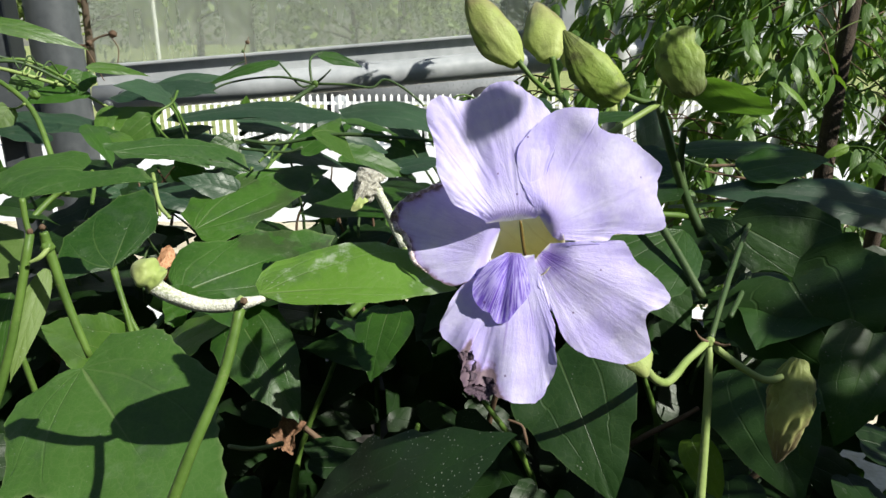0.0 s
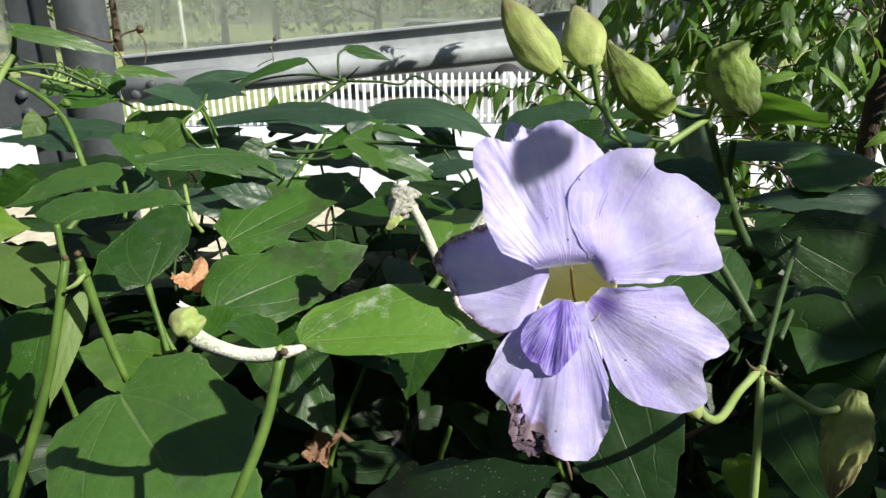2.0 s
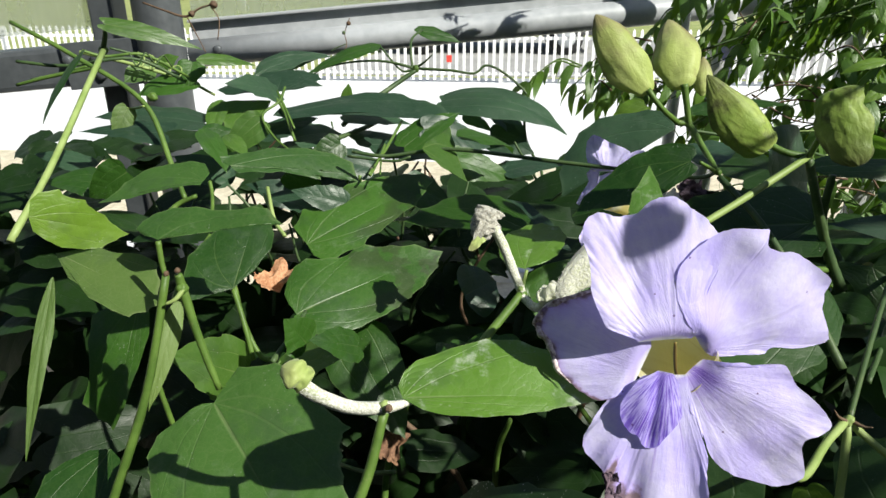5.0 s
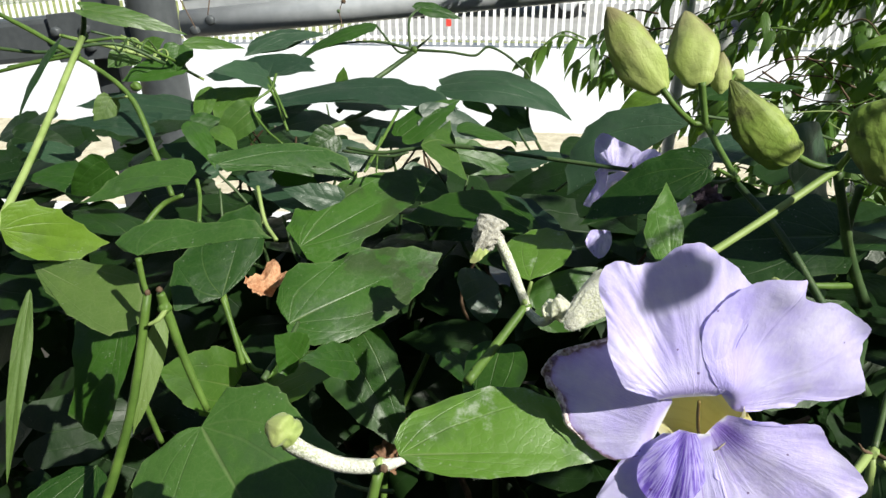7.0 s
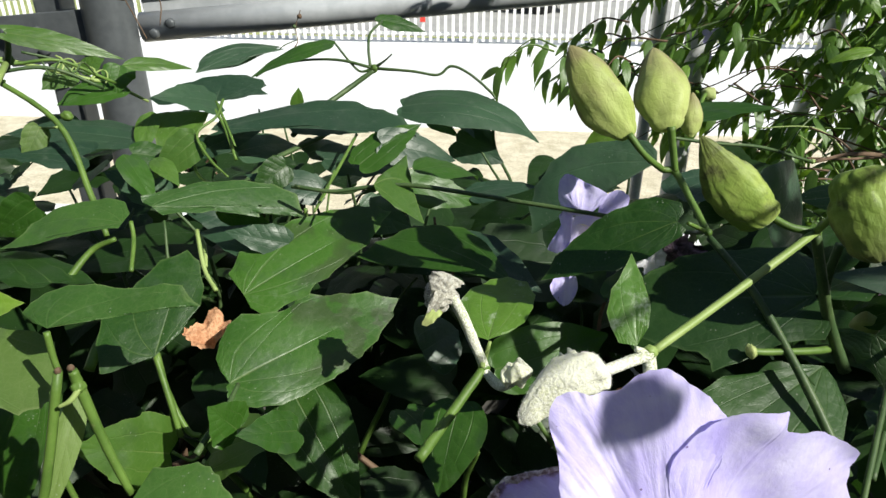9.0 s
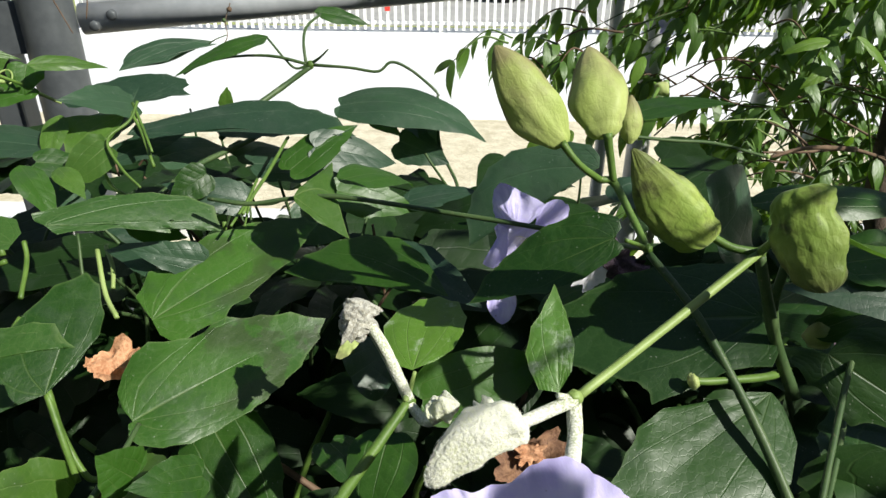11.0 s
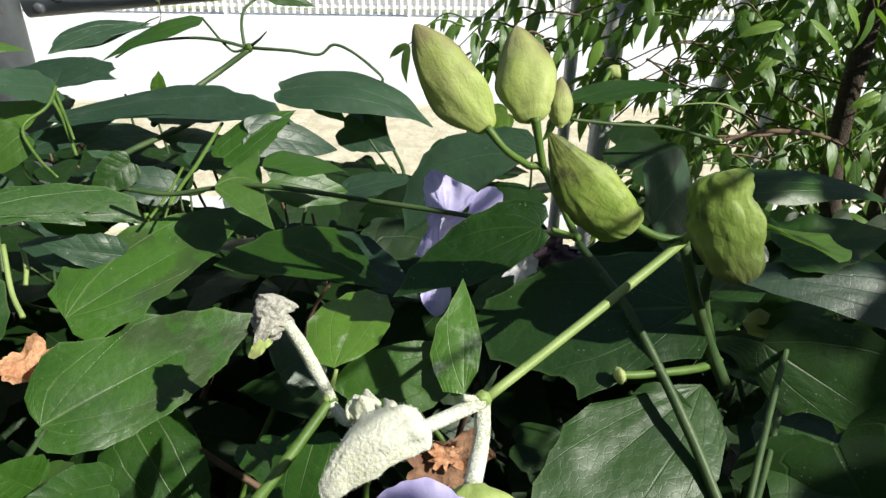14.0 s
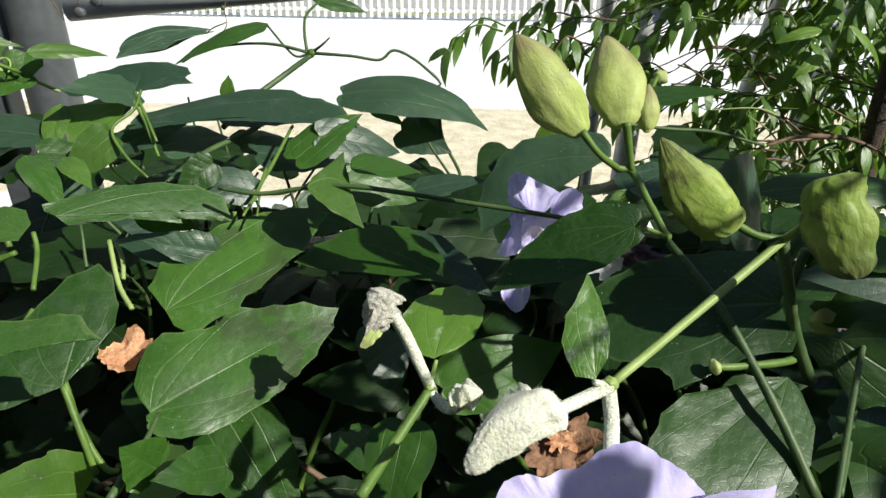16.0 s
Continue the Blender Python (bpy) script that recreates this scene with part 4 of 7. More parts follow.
leaf(vine, (-0.2290, 0.3493, 1.2611), (-0.2881, 0.3900, 1.2575), 0.0431, (0.11, 0.24, 0.96), "lobed", "dark")
leaf(vine, (-0.1590, 0.3027, 1.2010), (-0.1825, 0.2719, 1.2303), 0.0337, (0.87, -0.40, 0.28), "toothed", "mid")
leaf(vine, (-0.1403, 0.3046, 1.2004), (-0.0958, 0.2960, 1.2238), 0.0306, (-0.49, -0.40, 0.78), "toothed", "mid")
leaf(vine, (-0.1152, 0.3515, 1.2000), (-0.0782, 0.3212, 1.1522), 0.0443, (0.19, -0.75, 0.63), "toothed", "dark")
leaf(vine, (-0.2393, 0.2863, 1.2605), (-0.2407, 0.2429, 1.1867), 0.0080, (0.29, -0.83, 0.48), "lance", "pale", fold=0.5, wave=0.3)
broad_leaf(vine, (-0.2290, 0.3335, 1.2240), (-0.2314, 0.2918, 1.1686), (0.05, -0.80, 0.60), "dark",
           ((3, -15), (10, -25), (25, -23), (43, -18), (57, -19), (64, -9), (69, -0), (57, 5), (36, 8), (17, 10), (5, 7)), 6)
broad_leaf(vine, (-0.2178, 0.2700, 1.1748), (-0.2273, 0.2278, 1.1548), (0.15, -0.45, 0.88), "dark",
           ((4.2, -9.0), (12.7, -15.4), (21.8, -19.5), (32.7, -17.0), (41.3, -9.2), (47.6, 0.0), (43.0, 9.6), (37.3, 18.6), (25.8, 19.6), (12.5, 15.8), (3.1, 7.4)), 5)
leaf(vine, (-0.1713, 0.2748, 1.2571), (-0.1777, 0.2468, 1.2167), 0.0100, (0.47, -0.76, 0.45), "lance", "pale")
leaf(vine, (-0.2046, 0.5159, 1.3103), (-0.2257, 0.4729, 1.3236), 0.0249, (0.73, -0.15, 0.67), "toothed", "blue")
leaf(vine, (-0.1455, 0.6228, 1.3348), (-0.2031, 0.5751, 1.3158), 0.0193, (0.03, -0.40, 0.92), "lance", "dark", arch=0.1)
leaf(vine, (-0.2715, 0.6461, 1.3084), (-0.2157, 0.7009, 1.3166), 0.0236, (0.37, -0.49, 0.79), "lance", "blue")
leaf(vine, (-0.0446, 0.6166, 1.2803), (-0.0148, 0.5991, 1.2574), 0.0249, (0.25, -0.58, 0.77), "toothed", "blue")
leaf(vine, (-0.0469, 0.6006, 1.2623), (-0.0083, 0.5865, 1.2504), 0.0321, (-0.07, -0.75, 0.65), "toothed", "blue")
leaf(vine, (-0.0736, 0.6251, 1.2739), (-0.0446, 0.6112, 1.2626), 0.0136, (-0.03, -0.66, 0.75), "lance", "dark")
leaf(vine, (-0.0927, 0.5134, 1.2850), (-0.0432, 0.5390, 1.2662), 0.0294, (0.54, -0.62, 0.58), "toothed", "blue")
leaf(vine, (-0.0573, 0.4043, 1.3044), (-0.0241, 0.4510, 1.2859), 0.0241, (0.37, 0.10, 0.92), "lance", "dark", arch=0.2)
leaf(vine, (-0.0689, 0.4588, 1.2774), (-0.0246, 0.4743, 1.2595), 0.0251, (0.47, -0.65, 0.60), "toothed", "dark")
leaf(vine, (-0.0368, 0.4299, 1.2511), (0.0131, 0.4046, 1.2369), 0.0346, (0.06, -0.40, 0.91), "toothed", "blue")
leaf(vine, (-0.0127, 0.3183, 1.2455), (0.0376, 0.3368, 1.2545), 0.0283, (0.16, -0.75, 0.65), "broad", "dark")
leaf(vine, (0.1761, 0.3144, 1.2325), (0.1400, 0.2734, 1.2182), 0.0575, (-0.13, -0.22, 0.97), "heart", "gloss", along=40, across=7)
leaf(vine, (0.2597, 0.3486, 1.2590), (0.1411, 0.3763, 1.2674), 0.0342, (-0.08, -0.61, 0.79), "toothed", "blue", arch=0.12)
leaf(vine, (0.1971, 0.3430, 1.2236), (0.2395, 0.3234, 1.2448), 0.0308, (-0.56, -0.45, 0.69), "heart", "dark")
leaf(vine, (0.1090, 0.2886, 1.3363), (0.1481, 0.3144, 1.3181), 0.0427, (-0.28, -0.23, -0.93), "ovate", "mid")
leaf(vine, (0.1524, 0.4393, 1.2820), (0.2795, 0.4568, 1.2707), 0.0258, (0.13, -0.37, 0.92), "lance", "dark", arch=0.14)
leaf(vine, (0.1139, 0.3790, 1.2900), (0.1422, 0.4248, 1.3031), 0.0499, (0.74, -0.56, 0.36), "ovate", "blue")
leaf(vine, (0.1191, 0.6066, 1.2820), (0.2213, 0.6489, 1.2834), 0.0332, (0.04, -0.14, 0.99), "lance", "dark")
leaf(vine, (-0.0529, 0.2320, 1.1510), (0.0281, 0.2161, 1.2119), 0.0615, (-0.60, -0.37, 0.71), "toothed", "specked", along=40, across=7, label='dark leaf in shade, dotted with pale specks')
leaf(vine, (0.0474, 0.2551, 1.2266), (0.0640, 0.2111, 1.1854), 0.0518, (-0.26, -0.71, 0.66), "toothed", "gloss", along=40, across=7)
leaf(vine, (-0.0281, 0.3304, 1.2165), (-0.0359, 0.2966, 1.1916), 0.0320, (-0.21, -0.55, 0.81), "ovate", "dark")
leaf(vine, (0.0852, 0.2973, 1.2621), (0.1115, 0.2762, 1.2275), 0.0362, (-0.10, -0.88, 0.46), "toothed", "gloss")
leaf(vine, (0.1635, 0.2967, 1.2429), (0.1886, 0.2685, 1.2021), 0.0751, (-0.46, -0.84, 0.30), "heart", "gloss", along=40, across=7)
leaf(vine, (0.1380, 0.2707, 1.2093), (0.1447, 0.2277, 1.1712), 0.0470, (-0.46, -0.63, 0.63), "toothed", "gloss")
leaf(vine, (0.1860, 0.2667, 1.2304), (0.1642, 0.2437, 1.1894), 0.0363, (-0.15, -0.82, 0.54), "toothed", "dark")
leaf(vine, (-0.2879, 0.4434, 1.3639), (-0.2370, 0.4690, 1.3450), 0.0132, (0.53, -0.67, 0.52), "toothed", "mid")
leaf(vine, (-0.2669, 0.5177, 1.3331), (-0.2310, 0.5470, 1.3264), 0.0117, (0.52, -0.47, 0.72), "lance", "mid")
leaf(vine, (-0.1327, 0.7287, 1.3393), (-0.0855, 0.7455, 1.3258), 0.0182, (0.41, -0.58, 0.71), "lance", "dark")
leaf(vine, (-0.2885, 0.4186, 1.3509), (-0.2947, 0.3756, 1.3129), 0.0115, (-0.41, -0.57, 0.71), "lance", "dark")
leaf(vine, (-0.2504, 0.4844, 1.2927), (-0.3236, 0.4656, 1.2995), 0.0379, (0.15, -0.23, 0.96), "toothed", "blue")
leaf(vine, (-0.2603, 0.4430, 1.2941), (-0.3145, 0.4327, 1.2947), 0.0276, (0.08, -0.38, 0.92), "lobed", "blue")
leaf(vine, (-0.3273, 0.5439, 1.2821), (-0.3651, 0.5443, 1.2833), 0.0227, (0.03, -0.44, 0.90), "ovate", "dark")
leaf(vine, (-0.2404, 0.4626, 1.2899), (-0.2142, 0.4799, 1.2778), 0.0202, (0.59, -0.41, 0.70), "toothed", "dark")
leaf(vine, (-0.1634, 0.5457, 1.2878), (-0.1116, 0.5730, 1.2747), 0.0300, (0.34, -0.20, 0.92), "toothed", "blue")
leaf(vine, (-0.1963, 0.5205, 1.2741), (-0.1642, 0.5609, 1.2692), 0.0311, (0.46, -0.26, 0.85), "toothed", "blue")
leaf(vine, (-0.1057, 0.4997, 1.2744), (-0.0676, 0.5366, 1.2923), 0.0280, (0.10, -0.52, 0.85), "toothed", "dark")
leaf(vine, (-0.2426, 0.4993, 1.3071), (-0.2396, 0.4707, 1.2821), 0.0152, (0.13, -0.64, 0.75), "lance", "mid")
leaf(vine, (-0.2236, 0.4245, 1.3020), (-0.2011, 0.4069, 1.2787), 0.0184, (0.61, -0.23, 0.76), "lance", "dark")
leaf(vine, (-0.2867, 0.4135, 1.2659), (-0.3274, 0.4042, 1.2696), 0.0252, (0.19, -0.50, 0.85), "toothed", "dark")
leaf(vine, (-0.3254, 0.4551, 1.2652), (-0.3623, 0.4480, 1.2762), 0.0235, (0.32, -0.27, 0.91), "toothed", "blue")
leaf(vine, (-0.2623, 0.3969, 1.2800), (-0.2878, 0.3920, 1.2640), 0.0263, (0.16, -0.99, 0.05), "toothed", "dark")
leaf(vine, (-0.1679, 0.4167, 1.2764), (-0.1432, 0.4232, 1.2634), 0.0175, (0.39, -0.87, 0.30), "toothed", "dark")
leaf(vine, (-0.1342, 0.3916, 1.2629), (-0.1779, 0.4031, 1.2662), 0.0227, (-0.03, -0.38, 0.93), "toothed", "blue")
leaf(vine, (-0.0295, 0.4760, 1.2651), (0.0129, 0.4873, 1.2678), 0.0198, (0.03, -0.34, 0.94), "toothed", "blue")
leaf(vine, (-0.2153, 0.5015, 1.2800), (-0.1802, 0.5348, 1.2865), 0.0220, (0.24, -0.42, 0.87), "toothed", "blue")
leaf(vine, (-0.1240, 0.4662, 1.2672), (-0.1693, 0.4593, 1.2790), 0.0236, (0.29, -0.62, 0.73), "toothed", "blue")
leaf(vine, (-0.1522, 0.5397, 1.2684), (-0.1303, 0.5799, 1.2629), 0.0276, (0.41, -0.10, 0.91), "toothed", "blue")
leaf(vine, (-0.1234, 0.3926, 1.2661), (-0.1542, 0.3850, 1.2753), 0.0175, (0.34, -0.82, 0.45), "toothed", "blue")
leaf(vine, (0.0407, 0.3502, 1.2641), (0.0841, 0.3657, 1.2806), 0.0293, (-0.27, -0.24, 0.93), "toothed", "dark")
leaf(vine, (0.0801, 0.4209, 1.2901), (0.1126, 0.4430, 1.2942), 0.0277, (0.05, -0.25, 0.97), "toothed", "blue")
leaf(vine, (0.1743, 0.3846, 1.2400), (0.2282, 0.3898, 1.2569), 0.0284, (-0.30, -0.03, 0.95), "toothed", "dark")
leaf(vine, (0.1403, 0.3701, 1.2609), (0.1930, 0.4099, 1.2542), 0.0398, (-0.11, 0.31, 0.94), "toothed", "dark")
leaf(vine, (0.1706, 0.3763, 1.2810), (0.2195, 0.3780, 1.2867), 0.0296, (-0.08, -0.52, 0.85), "toothed", "dark")
leaf(vine, (-0.1180, 0.2877, 1.2308), (-0.1263, 0.2822, 1.2469), 0.0213, (0.81, -0.53, 0.24), "toothed", "dark")
leaf(vine, (-0.0944, 0.2921, 1.2282), (-0.1116, 0.2705, 1.2428), 0.0188, (0.75, -0.16, 0.64), "toothed", "dark")
leaf(vine, (-0.0547, 0.3331, 1.2082), (-0.0318, 0.3090, 1.1979), 0.0278, (0.37, -0.04, 0.93), "toothed", "dark")
leaf(vine, (-0.0487, 0.3590, 1.2246), (-0.0312, 0.3802, 1.2255), 0.0326, (0.54, -0.48, 0.69), "ovate", "blue")

leaf(vine, (-0.1658, 0.5685, 1.2941), (-0.1625, 0.5680, 1.3095), 0.0101, (0.29, -0.95, -0.09), "ovate", "mid", arch=0.05)
leaf(vine, (-0.1781, 0.4687, 1.2412), (-0.2151, 0.4623, 1.2547), 0.0239, (0.37, -0.56, 0.74), "toothed", "blue")
leaf(vine, (-0.1345, 0.5195, 1.2708), (-0.0780, 0.5556, 1.2519), 0.0348, (0.44, -0.24, 0.86), "toothed", "blue")
leaf(vine, (-0.2506, 0.5108, 1.2423), (-0.2958, 0.5155, 1.2577), 0.0288, (0.21, -0.58, 0.79), "toothed", "blue")
leaf(vine, (-0.1003, 0.4725, 1.2539), (-0.0702, 0.4879, 1.2356), 0.0269, (0.60, -0.69, 0.40), "toothed", "blue")
leaf(vine, (-0.1991, 0.4656, 1.2994), (-0.2235, 0.4488, 1.2788), 0.0253, (0.04, -0.80, 0.60), "toothed", "mid")
leaf(vine, (-0.2161, 0.4430, 1.2941), (-0.1965, 0.4290, 1.2825), 0.0133, (0.30, -0.33, 0.90), "lance", "mid")
leaf(vine, (-0.1431, 0.4613, 1.2854), (-0.1617, 0.4473, 1.2739), 0.0203, (0.41, -0.84, 0.36), "toothed", "dark")
# ---- the climbing vine: stems, leaf stalks and tendrils ----
stem(vine, [(-0.1662, 0.2600, 1.2770), (-0.1770, 0.2465, 1.2261), (-0.1983, 0.2317, 1.1673), (-0.2306, 0.2107, 1.0815)], [0.00169, 0.00191, 0.00225, 0.00281], "green", "stem")
stem(vine, [(-0.1608, 0.2602, 1.2776), (-0.1601, 0.2603, 1.2711), (-0.1549, 0.2587, 1.2453), (-0.1491, 0.2573, 1.2238)], [0.00181, 0.00208, 0.00173, 0.00149], "green", "stem")
stem(vine, [(-0.1677, 0.3223, 1.2415), (-0.1595, 0.3124, 1.2261), (-0.1543, 0.3068, 1.2077)], [0.00142, 0.00140, 0.00140], "green", "leaf_stalk")
stem(vine, [(-0.3610, 0.4540, 1.3641), (-0.3175, 0.4478, 1.3439), (-0.2685, 0.4392, 1.3157), (-0.2440, 0.4177, 1.2799), (-0.2295, 0.4018, 1.2618)], [0.00142, 0.00157, 0.00169, 0.00181, 0.00156], "green", "stem")
stem(vine, [(-0.2892, 0.4385, 1.3478), (-0.2658, 0.3413, 1.3034), (-0.2607, 0.2911, 1.2760)], [0.00193, 0.00178, 0.00195], "pale", "stem")
stem(vine, [(-0.3655, 0.4565, 1.3383), (-0.3321, 0.4608, 1.3353), (-0.2939, 0.4775, 1.3385), (-0.2690, 0.4937, 1.3232)], [0.00120, 0.00116, 0.00115, 0.00116], "dark", "stem")
stem(vine, [(-0.3580, 0.4420, 1.3248), (-0.3337, 0.4436, 1.3303), (-0.2978, 0.4456, 1.3368)], [0.00117, 0.00114, 0.00088], "green", "tendril")
stem(vine, [(-0.0562, 0.1731, 1.2800), (-0.0603, 0.1647, 1.2627), (-0.0684, 0.1545, 1.2430), (-0.0821, 0.1434, 1.2070), (-0.0981, 0.1367, 1.1644)], [0.00149, 0.00151, 0.00165, 0.00192, 0.00221], "green", "stem", label='mid-green stem carrying a shed flower stalk')
stem(vine, [(-0.0832, 0.1748, 1.2890), (-0.0765, 0.1743, 1.2840), (-0.0665, 0.1733, 1.2807), (-0.0566, 0.1734, 1.2810), (-0.0487, 0.1758, 1.2821)], [0.00219, 0.00219, 0.00201, 0.00182, 0.00083], "fuzz", "stalk", lump=0.25, sides=14, label='whitish furry withered flower stalk')
stem(vine, [(0.1070, 0.2463, 1.2356), (0.1041, 0.2339, 1.2087), (0.0995, 0.2192, 1.1778)], [0.00155, 0.00165, 0.00185], "pale", "stem")
stem(vine, [(0.1070, 0.2463, 1.2356), (0.1245, 0.2771, 1.2473), (0.1485, 0.3177, 1.2604), (0.1634, 0.3404, 1.2663)], [0.00123, 0.00122, 0.00122, 0.00114], "dark", "stem")
stem(vine, [(0.1056, 0.2462, 1.2354), (0.0926, 0.2314, 1.2346), (0.0811, 0.2157, 1.2346), (0.0729, 0.2069, 1.2399), (0.0672, 0.2027, 1.2468)], [0.00160, 0.00158, 0.00150, 0.00152, 0.00170], "pale", "flower_stalk")
stem(vine, [(0.1083, 0.2459, 1.2343), (0.1159, 0.2392, 1.2294), (0.1244, 0.2338, 1.2256), (0.1317, 0.2341, 1.2264)], [0.00150, 0.00140, 0.00145, 0.00150], "pale", "flower_stalk")
stem(vine, [(0.0935, 0.2958, 1.3255), (0.0615, 0.2738, 1.3118), (0.0319, 0.2510, 1.3024)], [0.00146, 0.00139, 0.00134], "pale", "stem", label='straight pale green stem')
stem(vine, [(0.0324, 0.2495, 1.3040), (0.0273, 0.2471, 1.3032), (0.0153, 0.2413, 1.3013)], [0.00162, 0.00175, 0.00186], "fuzz", "stalk", lump=0.2, sides=12)
stem(vine, [(0.0319, 0.2510, 1.3024), (0.0312, 0.2414, 1.2982), (0.0283, 0.2284, 1.2968)], [0.00194, 0.00204, 0.00207], "fuzz", "stalk", lump=0.15, sides=12)
stem(vine, [(0.0268, 0.2471, 1.3067), (0.0305, 0.2495, 1.3040)], [0.00086, 0.00103], "fuzz", "leaf_stalk")
stem(vine, [(-0.0175, 0.3108, 1.2516), (-0.0297, 0.2914, 1.2427), (-0.0406, 0.2691, 1.2383)], [0.00195, 0.00211, 0.00224], "green", "stem")
stem(vine, [(-0.0175, 0.3109, 1.2520), (-0.0245, 0.3128, 1.2685), (-0.0299, 0.3133, 1.2804), (-0.0352, 0.3137, 1.2883)], [0.00217, 0.00231, 0.00226, 0.00264], "fuzz", "stalk", lump=0.25, sides=12)
stem(vine, [(-0.0179, 0.3109, 1.2520), (-0.0155, 0.3150, 1.2620)], [0.00108, 0.00075], "pale", "leaf_stalk")
stem(vine, [(-0.0183, 0.3106, 1.2510), (-0.0109, 0.3034, 1.2480), (-0.0053, 0.2998, 1.2533)], [0.00195, 0.00213, 0.00166], "fuzz", "stalk", lump=0.2)
stem(vine, [(0.0380, 0.3510, 1.3419), (0.0451, 0.3505, 1.3336), (0.0549, 0.3564, 1.3254)], [0.00146, 0.00137, 0.00143], "green", "flower_stalk")
stem(vine, [(0.0560, 0.3578, 1.3438), (0.0580, 0.3570, 1.3343), (0.0603, 0.3561, 1.3245)], [0.00183, 0.00163, 0.00154], "green", "flower_stalk")
stem(vine, [(0.0549, 0.3564, 1.3254), (0.0604, 0.3560, 1.3243), (0.0659, 0.3450, 1.3154), (0.0701, 0.3322, 1.3078)], [0.00143, 0.00165, 0.00151, 0.00146], "green", "stem")
stem(vine, [(0.0709, 0.3316, 1.3058), (0.0854, 0.3114, 1.2912), (0.0994, 0.2834, 1.2681), (0.1083, 0.2618, 1.2488)], [0.00147, 0.00163, 0.00181, 0.00182], "dark", "stem")
stem(vine, [(0.0781, 0.2990, 1.3293), (0.0845, 0.2961, 1.3266), (0.0932, 0.2957, 1.3251)], [0.00134, 0.00134, 0.00145], "green", "flower_stalk")
stem(vine, [(0.0599, 0.3257, 1.3141), (0.0687, 0.3323, 1.3083)], [0.00080, 0.00094], "green", "leaf_stalk")
stem(vine, [(0.0932, 0.2957, 1.3251), (0.0909, 0.2835, 1.3368), (0.0885, 0.2761, 1.3500)], [0.00136, 0.00110, 0.00111], "green", "flower_stalk")
stem(vine, [(0.0932, 0.2957, 1.3251), (0.0990, 0.2961, 1.3096), (0.1112, 0.3043, 1.2849), (0.1216, 0.3031, 1.2641)], [0.00182, 0.00180, 0.00209, 0.00244], "dark", "stem")
stem(vine, [(0.1116, 0.3129, 1.3130), (0.1135, 0.3171, 1.2928), (0.1215, 0.3209, 1.2710)], [0.00163, 0.00172, 0.00184], "dark", "stem")
stem(vine, [(-0.1201, 0.4016, 1.2953), (-0.1008, 0.4009, 1.2932), (-0.0799, 0.4018, 1.2960), (-0.0553, 0.3975, 1.2991), (-0.0034, 0.3863, 1.2967), (0.0403, 0.3706, 1.2967), (0.0653, 0.3506, 1.2997), (0.0697, 0.3322, 1.3078)], [0.00100, 0.00112, 0.00110, 0.00119, 0.00112, 0.00107, 0.00101, 0.00094], "dark", "stem")
stem(vine, [(-0.1124, 0.6127, 1.3155), (-0.1316, 0.6025, 1.3028), (-0.1539, 0.5773, 1.2885), (-0.1626, 0.5434, 1.2805)], [0.00199, 0.00220, 0.00214, 0.00204], "dark", "stem")
stem(vine, [(-0.1144, 0.6129, 1.3162), (-0.1408, 0.6146, 1.3217), (-0.1708, 0.6184, 1.3204), (-0.1958, 0.6168, 1.3154), (-0.2107, 0.6144, 1.3075)], [0.00132, 0.00112, 0.00092, 0.00093, 0.00071], "dark", "tendril")
stem(vine, [(-0.1157, 0.6127, 1.3154), (-0.1247, 0.6121, 1.3137), (-0.1333, 0.6161, 1.3200), (-0.1464, 0.6224, 1.3337)], [0.00110, 0.00089, 0.00090, 0.00091], "dark", "tendril")
stem(vine, [(-0.1165, 0.6129, 1.3162), (-0.1191, 0.6217, 1.3312), (-0.1210, 0.6449, 1.3388), (-0.1184, 0.6878, 1.3424)], [0.00133, 0.00112, 0.00116, 0.00100], "dark", "tendril")
stem(vine, [(-0.1124, 0.6131, 1.3170), (-0.1046, 0.6086, 1.3227), (-0.0977, 0.6053, 1.3289)], [0.00132, 0.00087, 0.00043], "dark", "tendril")
stem(vine, [(-0.1124, 0.6129, 1.3162), (-0.0826, 0.6065, 1.3157), (-0.0624, 0.6058, 1.3135), (-0.0522, 0.6078, 1.3200), (-0.0381, 0.6063, 1.3150), (-0.0218, 0.6026, 1.3029), (-0.0169, 0.6009, 1.2974)], [0.00132, 0.00108, 0.00107, 0.00107, 0.00106, 0.00106, 0.00084], "dark", "tendril")
stem(vine, [(-0.0184, 0.6106, 1.2950), (-0.0161, 0.5998, 1.2597), (-0.0023, 0.5726, 1.2390), (-0.0033, 0.5492, 1.2311)], [0.00108, 0.00129, 0.00124, 0.00119], "dark", "leaf_stalk")
stem(vine, [(0.0796, 0.2918, 1.2783), (0.0909, 0.2945, 1.2769), (0.1088, 0.3010, 1.2742), (0.1208, 0.3103, 1.2706)], [0.00137, 0.00131, 0.00148, 0.00156], "green", "flower_stalk")
stem(vine, [(0.1207, 0.6028, 1.2694), (0.1646, 0.6209, 1.2603), (0.2068, 0.6395, 1.2526), (0.2616, 0.6650, 1.2336)], [0.00131, 0.00139, 0.00147, 0.00132], "dark", "stem")
stem(vine, [(0.1634, 0.6717, 1.2895), (0.1413, 0.6267, 1.2791), (0.1206, 0.6033, 1.2710)], [0.00174, 0.00137, 0.00131], "green", "flower_stalk")
